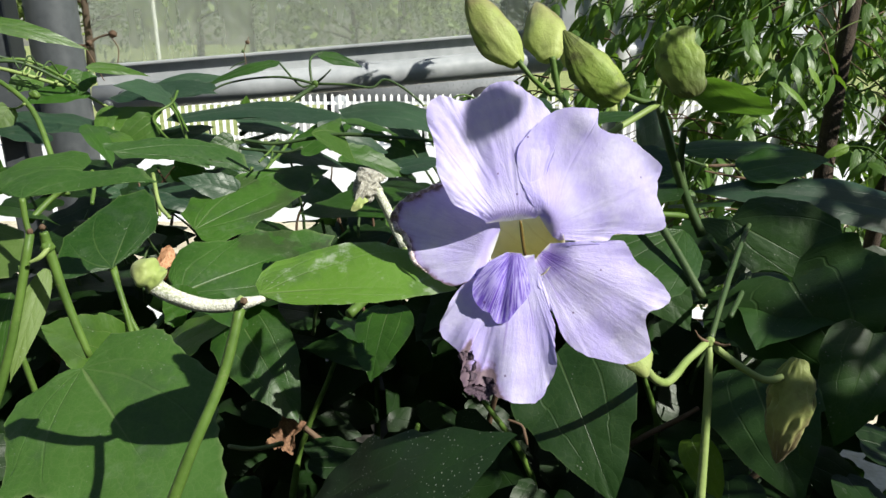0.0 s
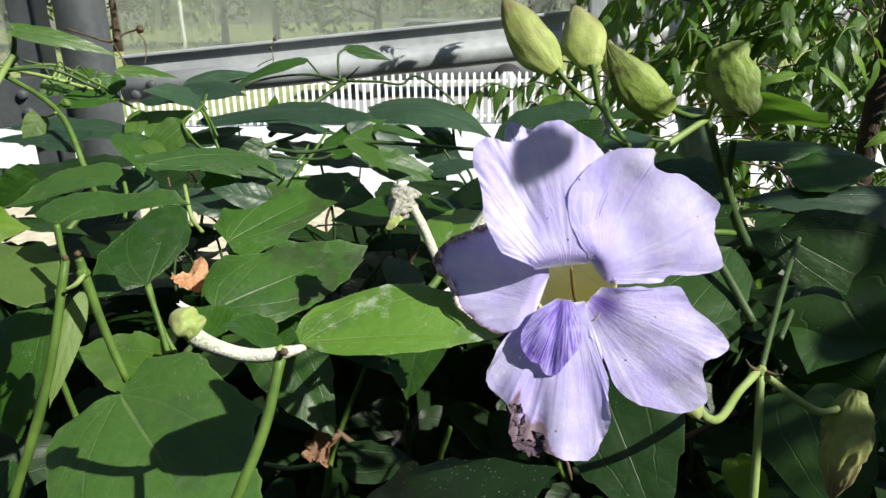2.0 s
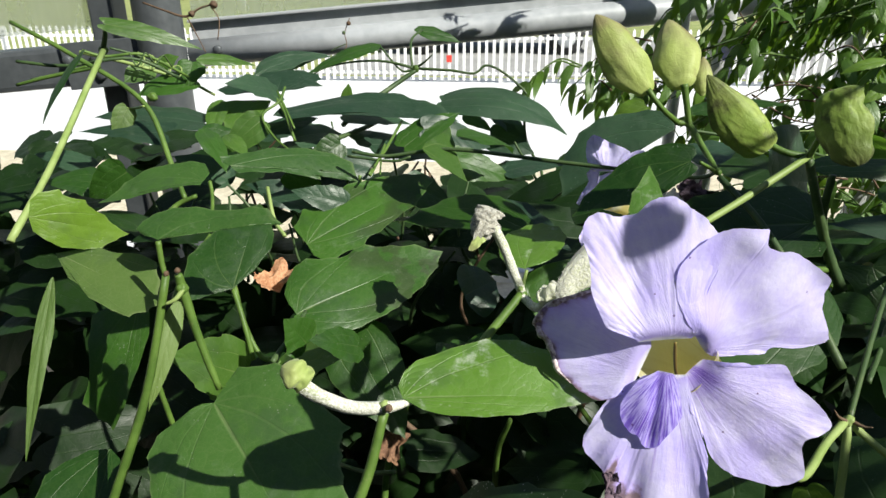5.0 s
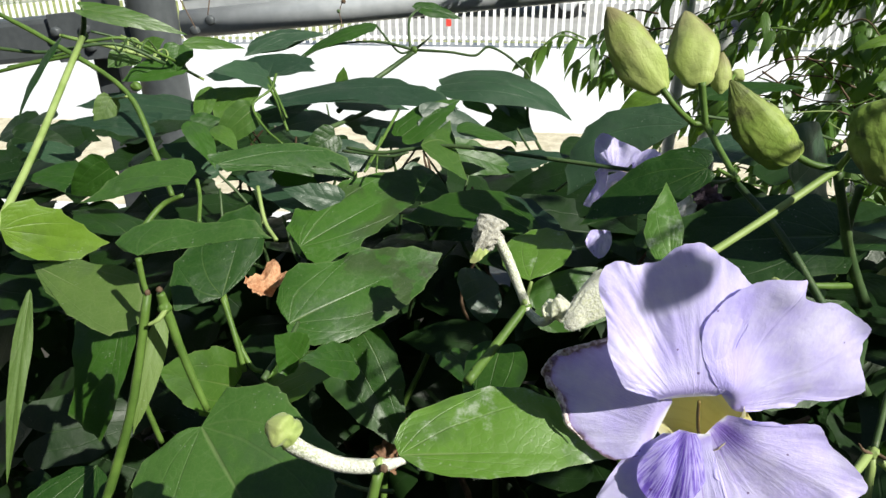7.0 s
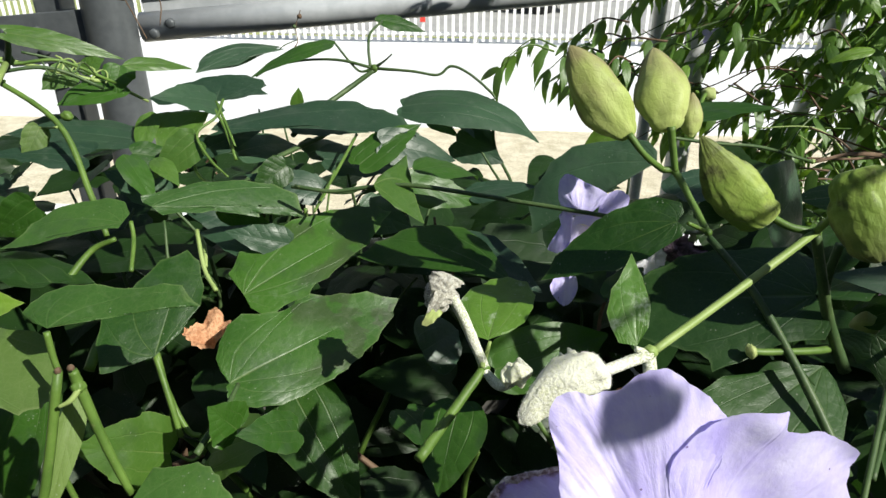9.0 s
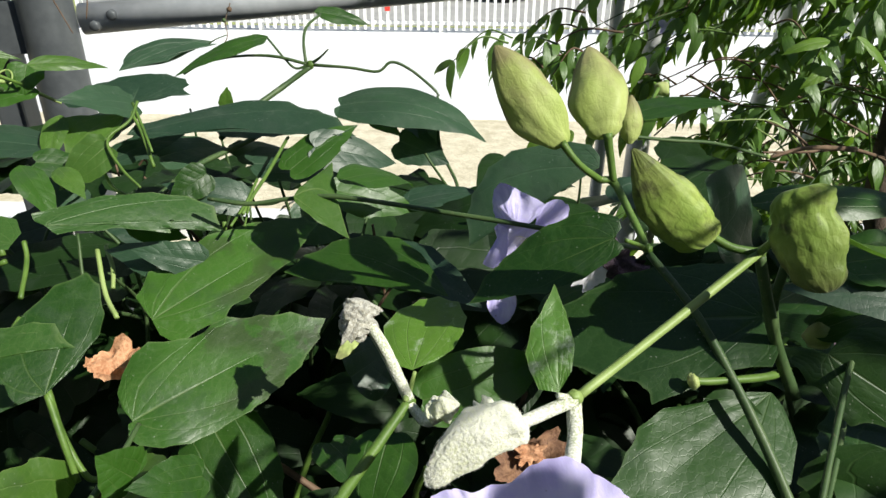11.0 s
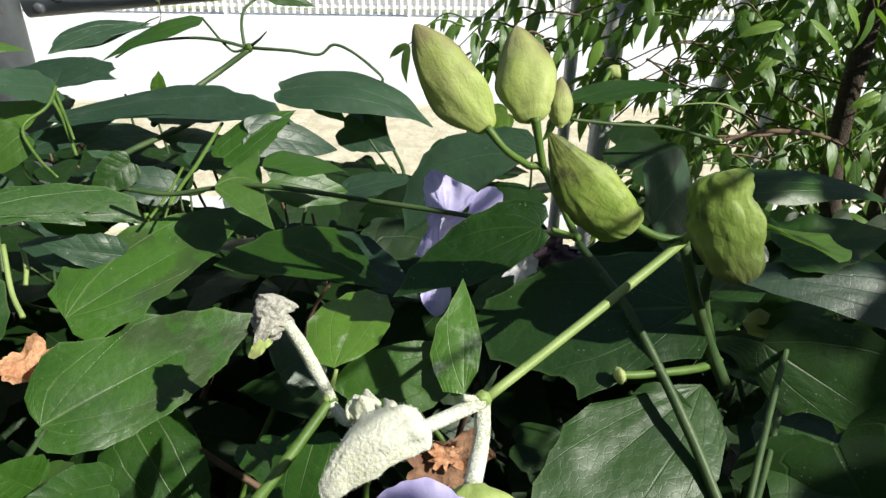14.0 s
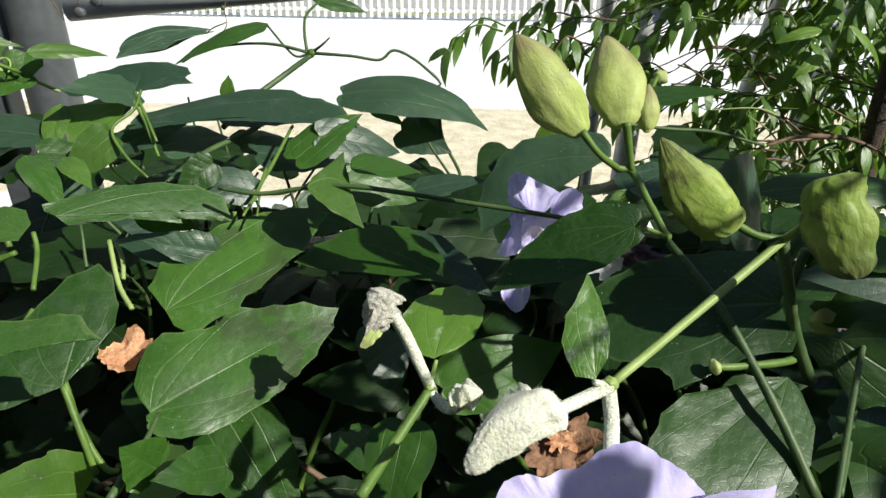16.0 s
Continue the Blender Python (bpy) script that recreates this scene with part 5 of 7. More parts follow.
stem(vine, [(0.2655, 0.6651, 1.2337), (0.3336, 0.7343, 1.2206), (0.4327, 0.8292, 1.1893)], [0.00159, 0.00213, 0.00325], "brown", "twig")
stem(vine, [(0.3325, 0.7344, 1.2211), (0.3160, 0.7382, 1.2335), (0.2921, 0.7511, 1.2414)], [0.00122, 0.00090, 0.00090], "brown", "twig")
stem(vine, [(-0.2045, 0.5151, 1.3109), (-0.1918, 0.4969, 1.2992), (-0.1827, 0.4836, 1.2901)], [0.00099, 0.00095, 0.00074], "green", "leaf_stalk")
stem(vine, [(-0.1645, 0.3759, 1.2797), (-0.1566, 0.3611, 1.2657), (-0.1467, 0.3491, 1.2607)], [0.00116, 0.00113, 0.00109], "pale", "leaf_stalk")
stem(vine, [(-0.2015, 0.3813, 1.2805), (-0.1976, 0.3742, 1.2741), (-0.1885, 0.3514, 1.2680)], [0.00117, 0.00115, 0.00109], "green", "leaf_stalk")
stem(vine, [(-0.1696, 0.2642, 1.2906), (-0.1691, 0.2633, 1.2810), (-0.1680, 0.2625, 1.2747)], [0.00119, 0.00121, 0.00122], "green", "leaf_stalk")
stem(vine, [(-0.2073, 0.3741, 1.2738), (-0.2205, 0.3721, 1.2673), (-0.2282, 0.3583, 1.2563)], [0.0012, 0.0016, 0.0019], "green", "stem")
stem(vine, [(-0.1881, 0.3488, 1.2595), (-0.1988, 0.3327, 1.2411), (-0.1996, 0.3196, 1.2324)], [0.00234, 0.00250, 0.00247], "green", "stem")
stem(vine, [(-0.1198, 0.4167, 1.2764), (-0.1204, 0.4150, 1.2710), (-0.1265, 0.4136, 1.2663)], [0.00118, 0.00118, 0.00102], "green", "leaf_stalk")
stem(vine, [(-0.1820, 0.4126, 1.2630), (-0.1739, 0.4004, 1.2574), (-0.1690, 0.3884, 1.2522)], [0.00106, 0.00121, 0.00101], "pale", "leaf_stalk")
stem(vine, [(-0.1200, 0.4455, 1.2680), (-0.1190, 0.4676, 1.2720), (-0.1176, 0.4895, 1.2751), (-0.1117, 0.5248, 1.2879)], [0.00108, 0.00113, 0.00118, 0.00104], "green", "stem")
stem(vine, [(-0.2055, 0.5104, 1.3094), (-0.1937, 0.4968, 1.2989), (-0.1821, 0.4810, 1.2816)], [0.00106, 0.00103, 0.00100], "green", "leaf_stalk")
stem(vine, [(-0.2098, 0.4734, 1.2908), (-0.1980, 0.4590, 1.2780), (-0.1827, 0.4480, 1.2763)], [0.00100, 0.00097, 0.00094], "green", "tendril")
stem(vine, [(-0.3312, 0.4790, 1.3434), (-0.3202, 0.4880, 1.3385), (-0.2979, 0.4986, 1.3390), (-0.2807, 0.5152, 1.3250), (-0.2776, 0.5240, 1.3195)], [0.00112, 0.00112, 0.00111, 0.00113, 0.00092], "green", "tendril")
stem(vine, [(-0.2955, 0.4786, 1.3421), (-0.2899, 0.4760, 1.3335), (-0.2837, 0.4787, 1.3423), (-0.2820, 0.4865, 1.3337), (-0.2816, 0.4983, 1.3382), (-0.2801, 0.5061, 1.3293)], [0.00056, 0.00055, 0.00055, 0.00056, 0.00057, 0.00058], "dark", "tendril")
stem(vine, [(-0.3037, 0.4576, 1.3417), (-0.2944, 0.4511, 1.3547), (-0.2879, 0.4434, 1.3639)], [0.00189, 0.00163, 0.00120], "dark", "leaf_stalk")
stem(vine, [(-0.3548, 0.4529, 1.3265), (-0.3311, 0.4544, 1.3313), (-0.3135, 0.4558, 1.3359)], [0.00111, 0.00108, 0.00106], "green", "tendril")
stem(vine, [(-0.1275, 0.5868, 1.2856), (-0.1413, 0.5433, 1.2802), (-0.1645, 0.5002, 1.2758), (-0.1751, 0.4565, 1.2699)], [0.00165, 0.00176, 0.00185, 0.00172], "dark", "stem")
stem(vine, [(-0.1054, 0.2872, 1.1607), (-0.0901, 0.2781, 1.1652), (-0.0742, 0.2702, 1.1734)], [0.00106, 0.00117, 0.00112], "dark", "stem")
stem(vine, [(-0.1885, 0.2730, 1.2167), (-0.1867, 0.2737, 1.2019), (-0.1851, 0.2746, 1.1879)], [0.00128, 0.00131, 0.00134], "green", "leaf_stalk")
stem(vine, [(-0.1562, 0.3005, 1.2040), (-0.1484, 0.3036, 1.1971), (-0.1416, 0.3113, 1.2054)], 0.00073, "green", "leaf_stalk")
stem(vine, [(-0.1668, 0.3225, 1.2421), (-0.1608, 0.3151, 1.2247), (-0.1515, 0.3086, 1.2101), (-0.1466, 0.3095, 1.2063)], 0.00132, "green", "leaf_stalk")
stem(vine, [(-0.1317, 0.277, 1.2263), (-0.1297, 0.287, 1.2286), (-0.1261, 0.297, 1.2333), (-0.1258, 0.312, 1.235)], [0.0015, 0.0014, 0.0012, 0.0009], "dark", "stem")
stem(vine, [(0.1965, 0.3627, 1.2367), (0.2005, 0.3651, 1.2444), (0.2045, 0.3761, 1.2463)], [0.00119, 0.00119, 0.00122], "pale", "leaf_stalk")
stem(vine, [(0.1555, 0.3215, 1.2387), (0.1422, 0.2997, 1.2358), (0.1285, 0.2781, 1.2334)], [0.00129, 0.00121, 0.00124], "dark", "stem")
leaf(vine, (0.1295, 0.3057, 1.1527), (0.1413, 0.2877, 1.1282), 0.0196, (-0.31, -0.83, 0.46), "ovate", "light")
stem(vine, [(0.0239, 0.2187, 1.2172), (0.0289, 0.2172, 1.2157), (0.0302, 0.2151, 1.2123), (0.0310, 0.2142, 1.2093)], [0.00043, 0.00054, 0.00076, 0.00033], "brown", "withered_tip")
knob(vine, (-0.0562, 0.1735, 1.2813), 0.0019, "pale", label='pale swollen joint with a round leaf scar', seed=1)
knob(vine, (-0.0544, 0.1708, 1.2829), 0.0011, "brown", label='round brown leaf scar', seed=2)
knob(vine, (-0.1657, 0.2593, 1.2781), 0.0012, "brown", label='dry brown cut stem end', seed=3)
knob(vine, (-0.1602, 0.2588, 1.2799), 0.0012, "brown", label='dry brown cut stem end', seed=4)
knob(vine, (-0.1598, 0.2594, 1.2715), 0.0025, "green", seed=5)
stem(vine, [(-0.1588, 0.2583, 1.2715), (-0.1610, 0.2553, 1.2685), (-0.1647, 0.2537, 1.2668)], [0.00116, 0.00103, 0.00065], "pale", "side_shoot")
knob(vine, (0.1070, 0.2463, 1.2356), 0.0022, "pale", seed=6)
stem(vine, [(0.1057, 0.2454, 1.2360), (0.1018, 0.2441, 1.2386), (0.0992, 0.2431, 1.2422)], [0.00086, 0.00060, 0.00024], "brown", "dry_bract")
stem(vine, [(0.1079, 0.2454, 1.2360), (0.1108, 0.2423, 1.2360), (0.1126, 0.2406, 1.2373)], [0.00086, 0.00061, 0.00024], "brown", "dry_bract")
knob(vine, (0.0317, 0.2496, 1.3043), 0.0020, "pale", label='pale swollen stem joint', seed=7)
knob(vine, (-0.0175, 0.3108, 1.2516), 0.0024, "green", seed=8)
knob(vine, (-0.0183, 0.3059, 1.2562), 0.0013, "pale", seed=9)
knob(vine, (0.0932, 0.2957, 1.3253), 0.0019, "green", seed=10)
knob(vine, (0.0701, 0.3322, 1.3078), 0.0018, "green", seed=11)
knob(vine, (0.0553, 0.3564, 1.3254), 0.0013, "pale", seed=12)
knob(vine, (0.0606, 0.3560, 1.3243), 0.0016, "green", seed=13)
knob(vine, (-0.1132, 0.6129, 1.3162), 0.0033, "green", seed=14)
knob(vine, (0.2626, 0.6650, 1.2336), 0.0022, "pale", seed=15)
knob(vine, (-0.2618, 0.4401, 1.3187), 0.0032, "green", seed=16)
knob(vine, (-0.3023, 0.4589, 1.3460), 0.0031, "green", seed=17)
stem(vine, [(-0.4535, 0.7882, 1.3628), (-0.4276, 0.7857, 1.3546), (-0.4024, 0.7837, 1.3481), (-0.3855, 0.7864, 1.3570), (-0.3661, 0.7879, 1.3618)], [0.00113, 0.00111, 0.00146, 0.00109, 0.00108], "brown", "twig")
stem(vine, [(-0.4005, 0.7835, 1.3475), (-0.3916, 0.7790, 1.3327), (-0.3789, 0.7723, 1.3108)], [0.00073, 0.00072, 0.00054], "brown", "twig")
stem(vine, [(-0.3725, 0.7871, 1.3594), (-0.3630, 0.7826, 1.3447), (-0.3645, 0.7763, 1.3239)], [0.00072, 0.00072, 0.00053], "brown", "twig")
knob(vine, (-0.3952, 0.7846, 1.3511), 0.0035, "brown", label='dark dried flower head', seed=31)
knob(vine, (-0.3693, 0.7875, 1.3606), 0.0044, "brown", label='dark dried flower head', seed=32)
stem(vine, [(-0.1769, 0.6397, 1.3560), (-0.1809, 0.6358, 1.3432), (-0.1766, 0.6223, 1.3332), (-0.1851, 0.6193, 1.3235)], [0.00038, 0.00038, 0.00037, 0.00028], "brown", "twig")
knob(vine, (-0.1776, 0.6383, 1.3514), 0.0019, "brown", label='tiny dried flower head', seed=33)
knob(vine, (-0.1818, 0.6359, 1.3436), 0.0016, "dark", seed=34)
stem(vine, [(-0.1770, 0.6229, 1.3352), (-0.1855, 0.6219, 1.3320), (-0.1907, 0.6209, 1.3288)], 0.00046, "dark", "tendril")
stem(vine, [(-0.1899, 0.4921, 1.3180), (-0.1905, 0.4792, 1.3100), (-0.1988, 0.4665, 1.3024), (-0.1868, 0.4526, 1.2911), (-0.1717, 0.4402, 1.2848)], [0.00093, 0.00091, 0.00090, 0.00087, 0.00067], "green", "tendril")

# the shoot that climbs past the post, with its coiling tendrils
stem(vine, [(-0.3507, 0.5050, 1.3395), (-0.3189, 0.5150, 1.3304), (-0.2975, 0.5250, 1.3218), (-0.2871, 0.5350, 1.3164), (-0.2678, 0.5450, 1.3022)], [0.0013, 0.0014, 0.0014, 0.0013, 0.0010], "pale", "stem")
stem(vine, [(-0.3264, 0.5050, 1.3427), (-0.3110, 0.5150, 1.3362), (-0.2969, 0.5250, 1.3252)], [0.0009, 0.0009, 0.0008], "dark", "leaf_stalk")
leaf(vine, (-0.2783, 0.5350, 1.3155), (-0.3110, 0.5050, 1.3088), 0.026, (0.15, -0.50, 0.75), "ovate", "dark")
leaf(vine, (-0.3133, 0.5350, 1.3259), (-0.3262, 0.5150, 1.3163), 0.020, (0.2, -0.85, 0.4), "ovate", "mid")
leaf(vine, (-0.3067, 0.5350, 1.3259), (-0.2912, 0.5400, 1.3329), 0.013, (0.2, -0.80, 0.5), "ovate", "mid")
leaf(vine, (-0.2781, 0.5350, 1.3295), (-0.2789, 0.5250, 1.3115), 0.022, (0.3, -0.90, 0.1), "toothed", "dark")
leaf(vine, (-0.2835, 0.4450, 1.3103), (-0.2925, 0.4350, 1.2914), 0.015, (0.5, -0.80, 0.3), "toothed", "pale", label="small yellowing crumpled leaf")
stem(vine, [(-0.2662, 0.4350, 1.3135), (-0.2780, 0.4450, 1.3100), (-0.2840, 0.4450, 1.3100)], [0.0008, 0.0007, 0.0006], "pale", "leaf_stalk")
for start, turns, reach in (((-0.3129, 0.5150, 1.3337), 2.0, 0.0045), ((-0.2968, 0.5250, 1.3261), 1.5, 0.0030)):
    coil = [Vector(start) + Vector((0.009 * a + reach * (1 - 0.2 * a / turns) * math.sin(6.28 * a), 0.004 * math.cos(6.28 * a), reach * math.cos(6.28 * a) - 0.002 * a)) for a in [turns * j / 14 for j in range(15)]]
    stem(vine, coil, [0.0007] * 12 + [0.0005] * 3, "pale", "tendril", sides=6)
stem(vine, [(-0.1278, 0.4201, 1.2876), (-0.0994, 0.4194, 1.2853), (-0.0880, 0.4203, 1.2882)], [0.00091, 0.00089, 0.00088], "dark", "stem")
stem(vine, [(-0.1096, 0.3977, 1.2828), (-0.1079, 0.4198, 1.2865), (-0.1083, 0.4418, 1.2902)], [0.00071, 0.00074, 0.00078], "green", "stem")
stem(vine, [(-0.1029, 0.3978, 1.2829), (-0.1066, 0.4194, 1.2852)], [0.00056, 0.00060], "green", "stem")
stem(vine, [(0.2082, 0.3815, 1.2298), (0.2277, 0.4023, 1.2294), (0.2565, 0.4236, 1.2305)], [0.00079, 0.00085, 0.00073], "brown", "twig")
stem(vine, [(0.2255, 0.4010, 1.2251), (0.2376, 0.3998, 1.2210), (0.2486, 0.3980, 1.2154)], [0.00085, 0.00069, 0.00070], "brown", "twig")
stem(vine, [(0.2205, 0.4317, 1.2229), (0.2326, 0.4327, 1.2262), (0.2507, 0.4342, 1.2311)], [0.00089, 0.00090, 0.00092], "pale", "twig")
stem(vine, [(0.2386, 0.4637, 1.2251), (0.2591, 0.4630, 1.2228), (0.2799, 0.4620, 1.2192)], [0.00096, 0.00118, 0.00101], "brown", "twig")

# ---- flowers ----
THROAT = Nodes("flower_throat")
tu = THROAT.node("SeparateXYZ", Vector=THROAT.node("UVMap").outputs[0])
tcol = THROAT.mix(THROAT.step(tu.outputs[0], 0.03, 0.14), (0.84, 0.82, 0.86), (0.90, 0.87, 0.66))
tcol = THROAT.mix(THROAT.step(tu.outputs[0], 0.2, 0.7), tcol, (0.84, 0.76, 0.34))
tline = THROAT.node("CombineXYZ", X=0.0, Y=THROAT.maths("MULTIPLY", tu.outputs[1], 14.0))
tcol = THROAT.mix(THROAT.step(THROAT.noise(2.0, 3.0, tline.outputs[0]), 0.55, 0.75, 0.0, 0.35), tcol, (0.50, 0.36, 0.08))
tn = THROAT.bump(THROAT.noise(260.0, 3.0), 0.3)
THROAT.set(Base_Color=tcol, Roughness=0.6, Specular_IOR_Level=0.3)
THROAT.thin(tcol, 0.6, tn)


def funnel(parent, line, radii, name="throat", label="cream and yellow flower throat"):
    """The open corolla tube, seen from within."""
    bm = bmesh.new()
    uvl = bm.loops.layers.uv.verify()
    pts = smooth_line(line, radii, 6)
    rings = []
    for i, (p, r) in enumerate(pts):
        way = (pts[min(i + 1, len(pts) - 1)][0] - pts[max(i - 1, 0)][0]).normalized()
        x = way.cross(Vector((0, 0, 1))).normalized()
        y = x.cross(way)
        rings.append([bm.verts.new(p + (x * math.cos(a) + y * math.sin(a) * 0.88) * r * (1 + 0.05 * math.sin(5 * a))) for a in [2 * math.pi * j / 30 for j in range(30)]])
    for i, (a, b) in enumerate(zip(rings, rings[1:])):
        for j in range(30):
            f = bm.faces.new((a[j], b[j], b[(j + 1) % 30], a[(j + 1) % 30]))
            for loop, (di, dj) in zip(f.loops, ((0, 0), (1, 0), (1, 1), (0, 1))):
                loop[uvl].uv = ((i + di) / (len(rings) - 1), (j + dj) / 30)
    return keep(part(name, bm, THROAT.mat, None, label), parent)


def bud_material(name, fresh, tinge, shade, fuzz=0.0, blots=0.5):
    """Closed bracts: fine lengthwise veins, browner at the tip and along the seams. UV runs from base to tip."""
    k = Nodes(name)
    uv = k.node("SeparateXYZ", Vector=k.node("UVMap").outputs[0])
    wander = k.noise(90.0, 3.0)
    line = k.node("CombineXYZ", X=k.maths("MULTIPLY", uv.outputs[0], 3.0), Y=k.maths("MULTIPLY_ADD", uv.outputs[1], 13.0, k.maths("MULTIPLY", wander, 2.5)))
    veins = k.noise(1.3, 3.0, line.outputs[0])
    net = k.step(k.cells(330.0, "DISTANCE_TO_EDGE"), 0.0, 0.16, 1.0, 0.0)
    spots = k.noise(110.0, 5.0)
    colour = k.mix(k.step(k.noise(45.0, 4.0), 0.35, 0.65), fresh, shade)
    colour = k.mix(k.maths("MULTIPLY", k.step(veins, 0.48, 0.66), 0.16), colour, shade)
    colour = k.mix(k.maths("MULTIPLY", net, 0.14), colour, shade)
    tip = k.maths("MULTIPLY", k.step(k.maths("MULTIPLY_ADD", spots, 0.7, uv.outputs[0]), 0.72, 1.30), 0.75)
    colour = k.mix(tip, colour, tinge)
    seam = k.maths("ABSOLUTE", k.maths("MULTIPLY_ADD", uv.outputs[1], 2.0, -1.0))
    seam = k.maths("MULTIPLY", k.step(k.maths("MULTIPLY_ADD", spots, 0.5, seam), 1.02, 1.25), k.step(uv.outputs[0], 0.15, 0.5))
    colour = k.mix(k.maths("MULTIPLY", seam, 0.7), colour, tinge)
    colour = k.mix(k.step(k.noise(75.0, 6.0, rough=0.65), 0.54, 0.70, 0.0, blots), colour, tinge)
    if fuzz:
        colour = k.mix(k.step(k.noise(1200.0, 4.0), 0.35, 0.62, 0.1, fuzz), colour, (0.80, 0.80, 0.74))
    relief = k.maths("SUBTRACT", k.maths("MULTIPLY", veins, 0.45), k.maths("MULTIPLY", net, 0.10))
    n = k.bump(k.maths("ADD", relief, k.maths("MULTIPLY", k.noise(1000.0 if fuzz else 210.0, 4.0), 0.9)), 0.55 if fuzz else 0.28, 0.0012)
    k.set(Base_Color=colour, Roughness=0.55 if not fuzz else 0.9, Specular_IOR_Level=0.35, Sheen_Weight=0.2)
    k.thin(colour, 0.3, n)
    return k.mat


HEM = plain("withered_hem", (0.16, 0.09, 0.07), (0.74, 0.66, 0.66), 260.0, 0.8, bump=0.5, depth=0.001, fine=4.0)
BUD = bud_material("bud_green", (0.50, 0.57, 0.20), (0.24, 0.18, 0.11), (0.38, 0.47, 0.12), blots=0.35)
BUD_WORN = bud_material("bud_worn", (0.40, 0.50, 0.11), (0.07, 0.075, 0.025), (0.20, 0.31, 0.045), blots=0.85)
BUD_BROWN = bud_material("bud_browning", (0.42, 0.48, 0.15), (0.17, 0.12, 0.065), (0.27, 0.32, 0.09))
BUD_WHITE = bud_material("bract_furry_white", (0.76, 0.80, 0.46), (0.46, 0.46, 0.36), (0.82, 0.83, 0.66), fuzz=0.7, blots=0.35)
BUD_GREY = bud_material("bract_withered_grey", (0.30, 0.27, 0.20), (0.10, 0.08, 0.055), (0.38, 0.36, 0.29), fuzz=0.6)
BRACT_PALE = bud_material("bract_pale_green", (0.46, 0.54, 0.20), (0.40, 0.42, 0.18), (0.36, 0.46, 0.13))
YELLOW_CUP = plain("yellow_cup", (0.50, 0.36, 0.05), (0.66, 0.50, 0.12), 200.0, 0.6, bump=0.4)
DRIED = plain("dried_leaf", (0.10, 0.045, 0.025), (0.24, 0.13, 0.07), 90.0, 0.8, bump=0.7, depth=0.002)
DRIED_TAN = plain("dried_leaf_tan", (0.30, 0.13, 0.06), (0.58, 0.33, 0.19), 90.0, 0.8, bump=0.7, depth=0.002)
DEADPETAL = plain("withered_petal", (0.030, 0.018, 0.032), (0.11, 0.07, 0.10), 120.0, 0.75, bump=0.7, depth=0.002)


def pod(bm, base, tip, width, normal, flat=0.62, blunt=0.0, dent=0.10, twist=0.0, seed=0, bend=0.0, wide_at=0.42, half=None, rough=0.015, nose=0.0, crumple=0.0):
    """Two closed bracts: a flattened almond with a keel on each side and a pointed tip."""
    base, tip, n = Vector(base), Vector(tip), Vector(normal)
    axis = tip - base
    length, x = axis.length, axis.normalized()
    n = (n - x * n.dot(x)).normalized()
    y = n.cross(x)
    uvl = bm.loops.layers.uv.verify()
    rings, count, sides = [], 40, 36
    off = Vector((seed * 3.7, seed * 1.3, 0))
    for i in range(count + 1):
        s = (1 - math.cos(math.pi * i / count)) / 2
        q = s ** (math.log(0.5) / math.log(wide_at))
        r = math.sin(math.pi * min(max(q, 0.0), 1.0)) ** 0.72
        r = max(r, blunt * (1 - s) ** 0.3 if s < 0.5 else blunt * 0.8 * (1 - s) ** 0.5)
        if s > 0.5:
            r = max(r, nose * max(0.0, 1 - ((s - 0.5) / 0.5) ** 4) ** 0.5)
        r *= min(1.0, 0.35 + (s / 0.09) ** 0.5 * 0.65)
        r = max(0.015, r) if 0 < i < count else max(0.05, blunt * 0.22) if i == 0 else 0.01
        ring = []
        for j in range(sides + (half is not None)):
            a = 2 * math.pi * j / sides if half is None else math.pi * (half + j / sides)
            keel = 1 + 0.10 * max(0.0, math.cos(a * 2)) ** 6
            c, d = math.cos(a) * keel, math.sin(a) * flat
            b = twist * s
            c, d = c * math.cos(b) - d * math.sin(b), c * math.sin(b) + d * math.cos(b)
            p = base + x * (s * length) + (y * c + n * d) * (r * width / 2) + y * (bend * length * math.sin(math.pi * s))
            p += (y * c + n * d) * width * dent * noise.noise(Vector((math.cos(a) * 1.3, math.sin(a) * 1.3, s * 3.2)) + off) * r
            p += (y * c + n * d) * width * rough * noise.noise(Vector((math.cos(a) * 3.6, math.sin(a) * 3.6, s * 9)) + off)
            if crumple:
                q = Vector((math.cos(a) * 2.0, math.sin(a) * 2.0, s * 5.5)) + off
                p += (y * c + n * d) * width * crumple * r * (0.30 - abs(noise.noise(q)) - 0.25 * abs(noise.noise(q * 2.3)))
            ring.append(bm.verts.new(p))
        rings.append(ring)
    for i, (a, b) in enumerate(zip(rings, rings[1:])):
        for j in range(sides):
            k = (j + 1) % len(a)
            f = bm.faces.new((a[j], a[k], b[k], b[j]))
            for loop, (di, dj) in zip(f.loops, ((0, 0), (0, 1), (1, 1), (1, 0))):
                loop[uvl].uv = ((i + di) / count, (j + dj) / sides)
    if half is None:
        bm.faces.new(rings[0][::-1]), bm.faces.new(rings[-1])
    bmesh.ops.recalc_face_normals(bm, faces=bm.faces)


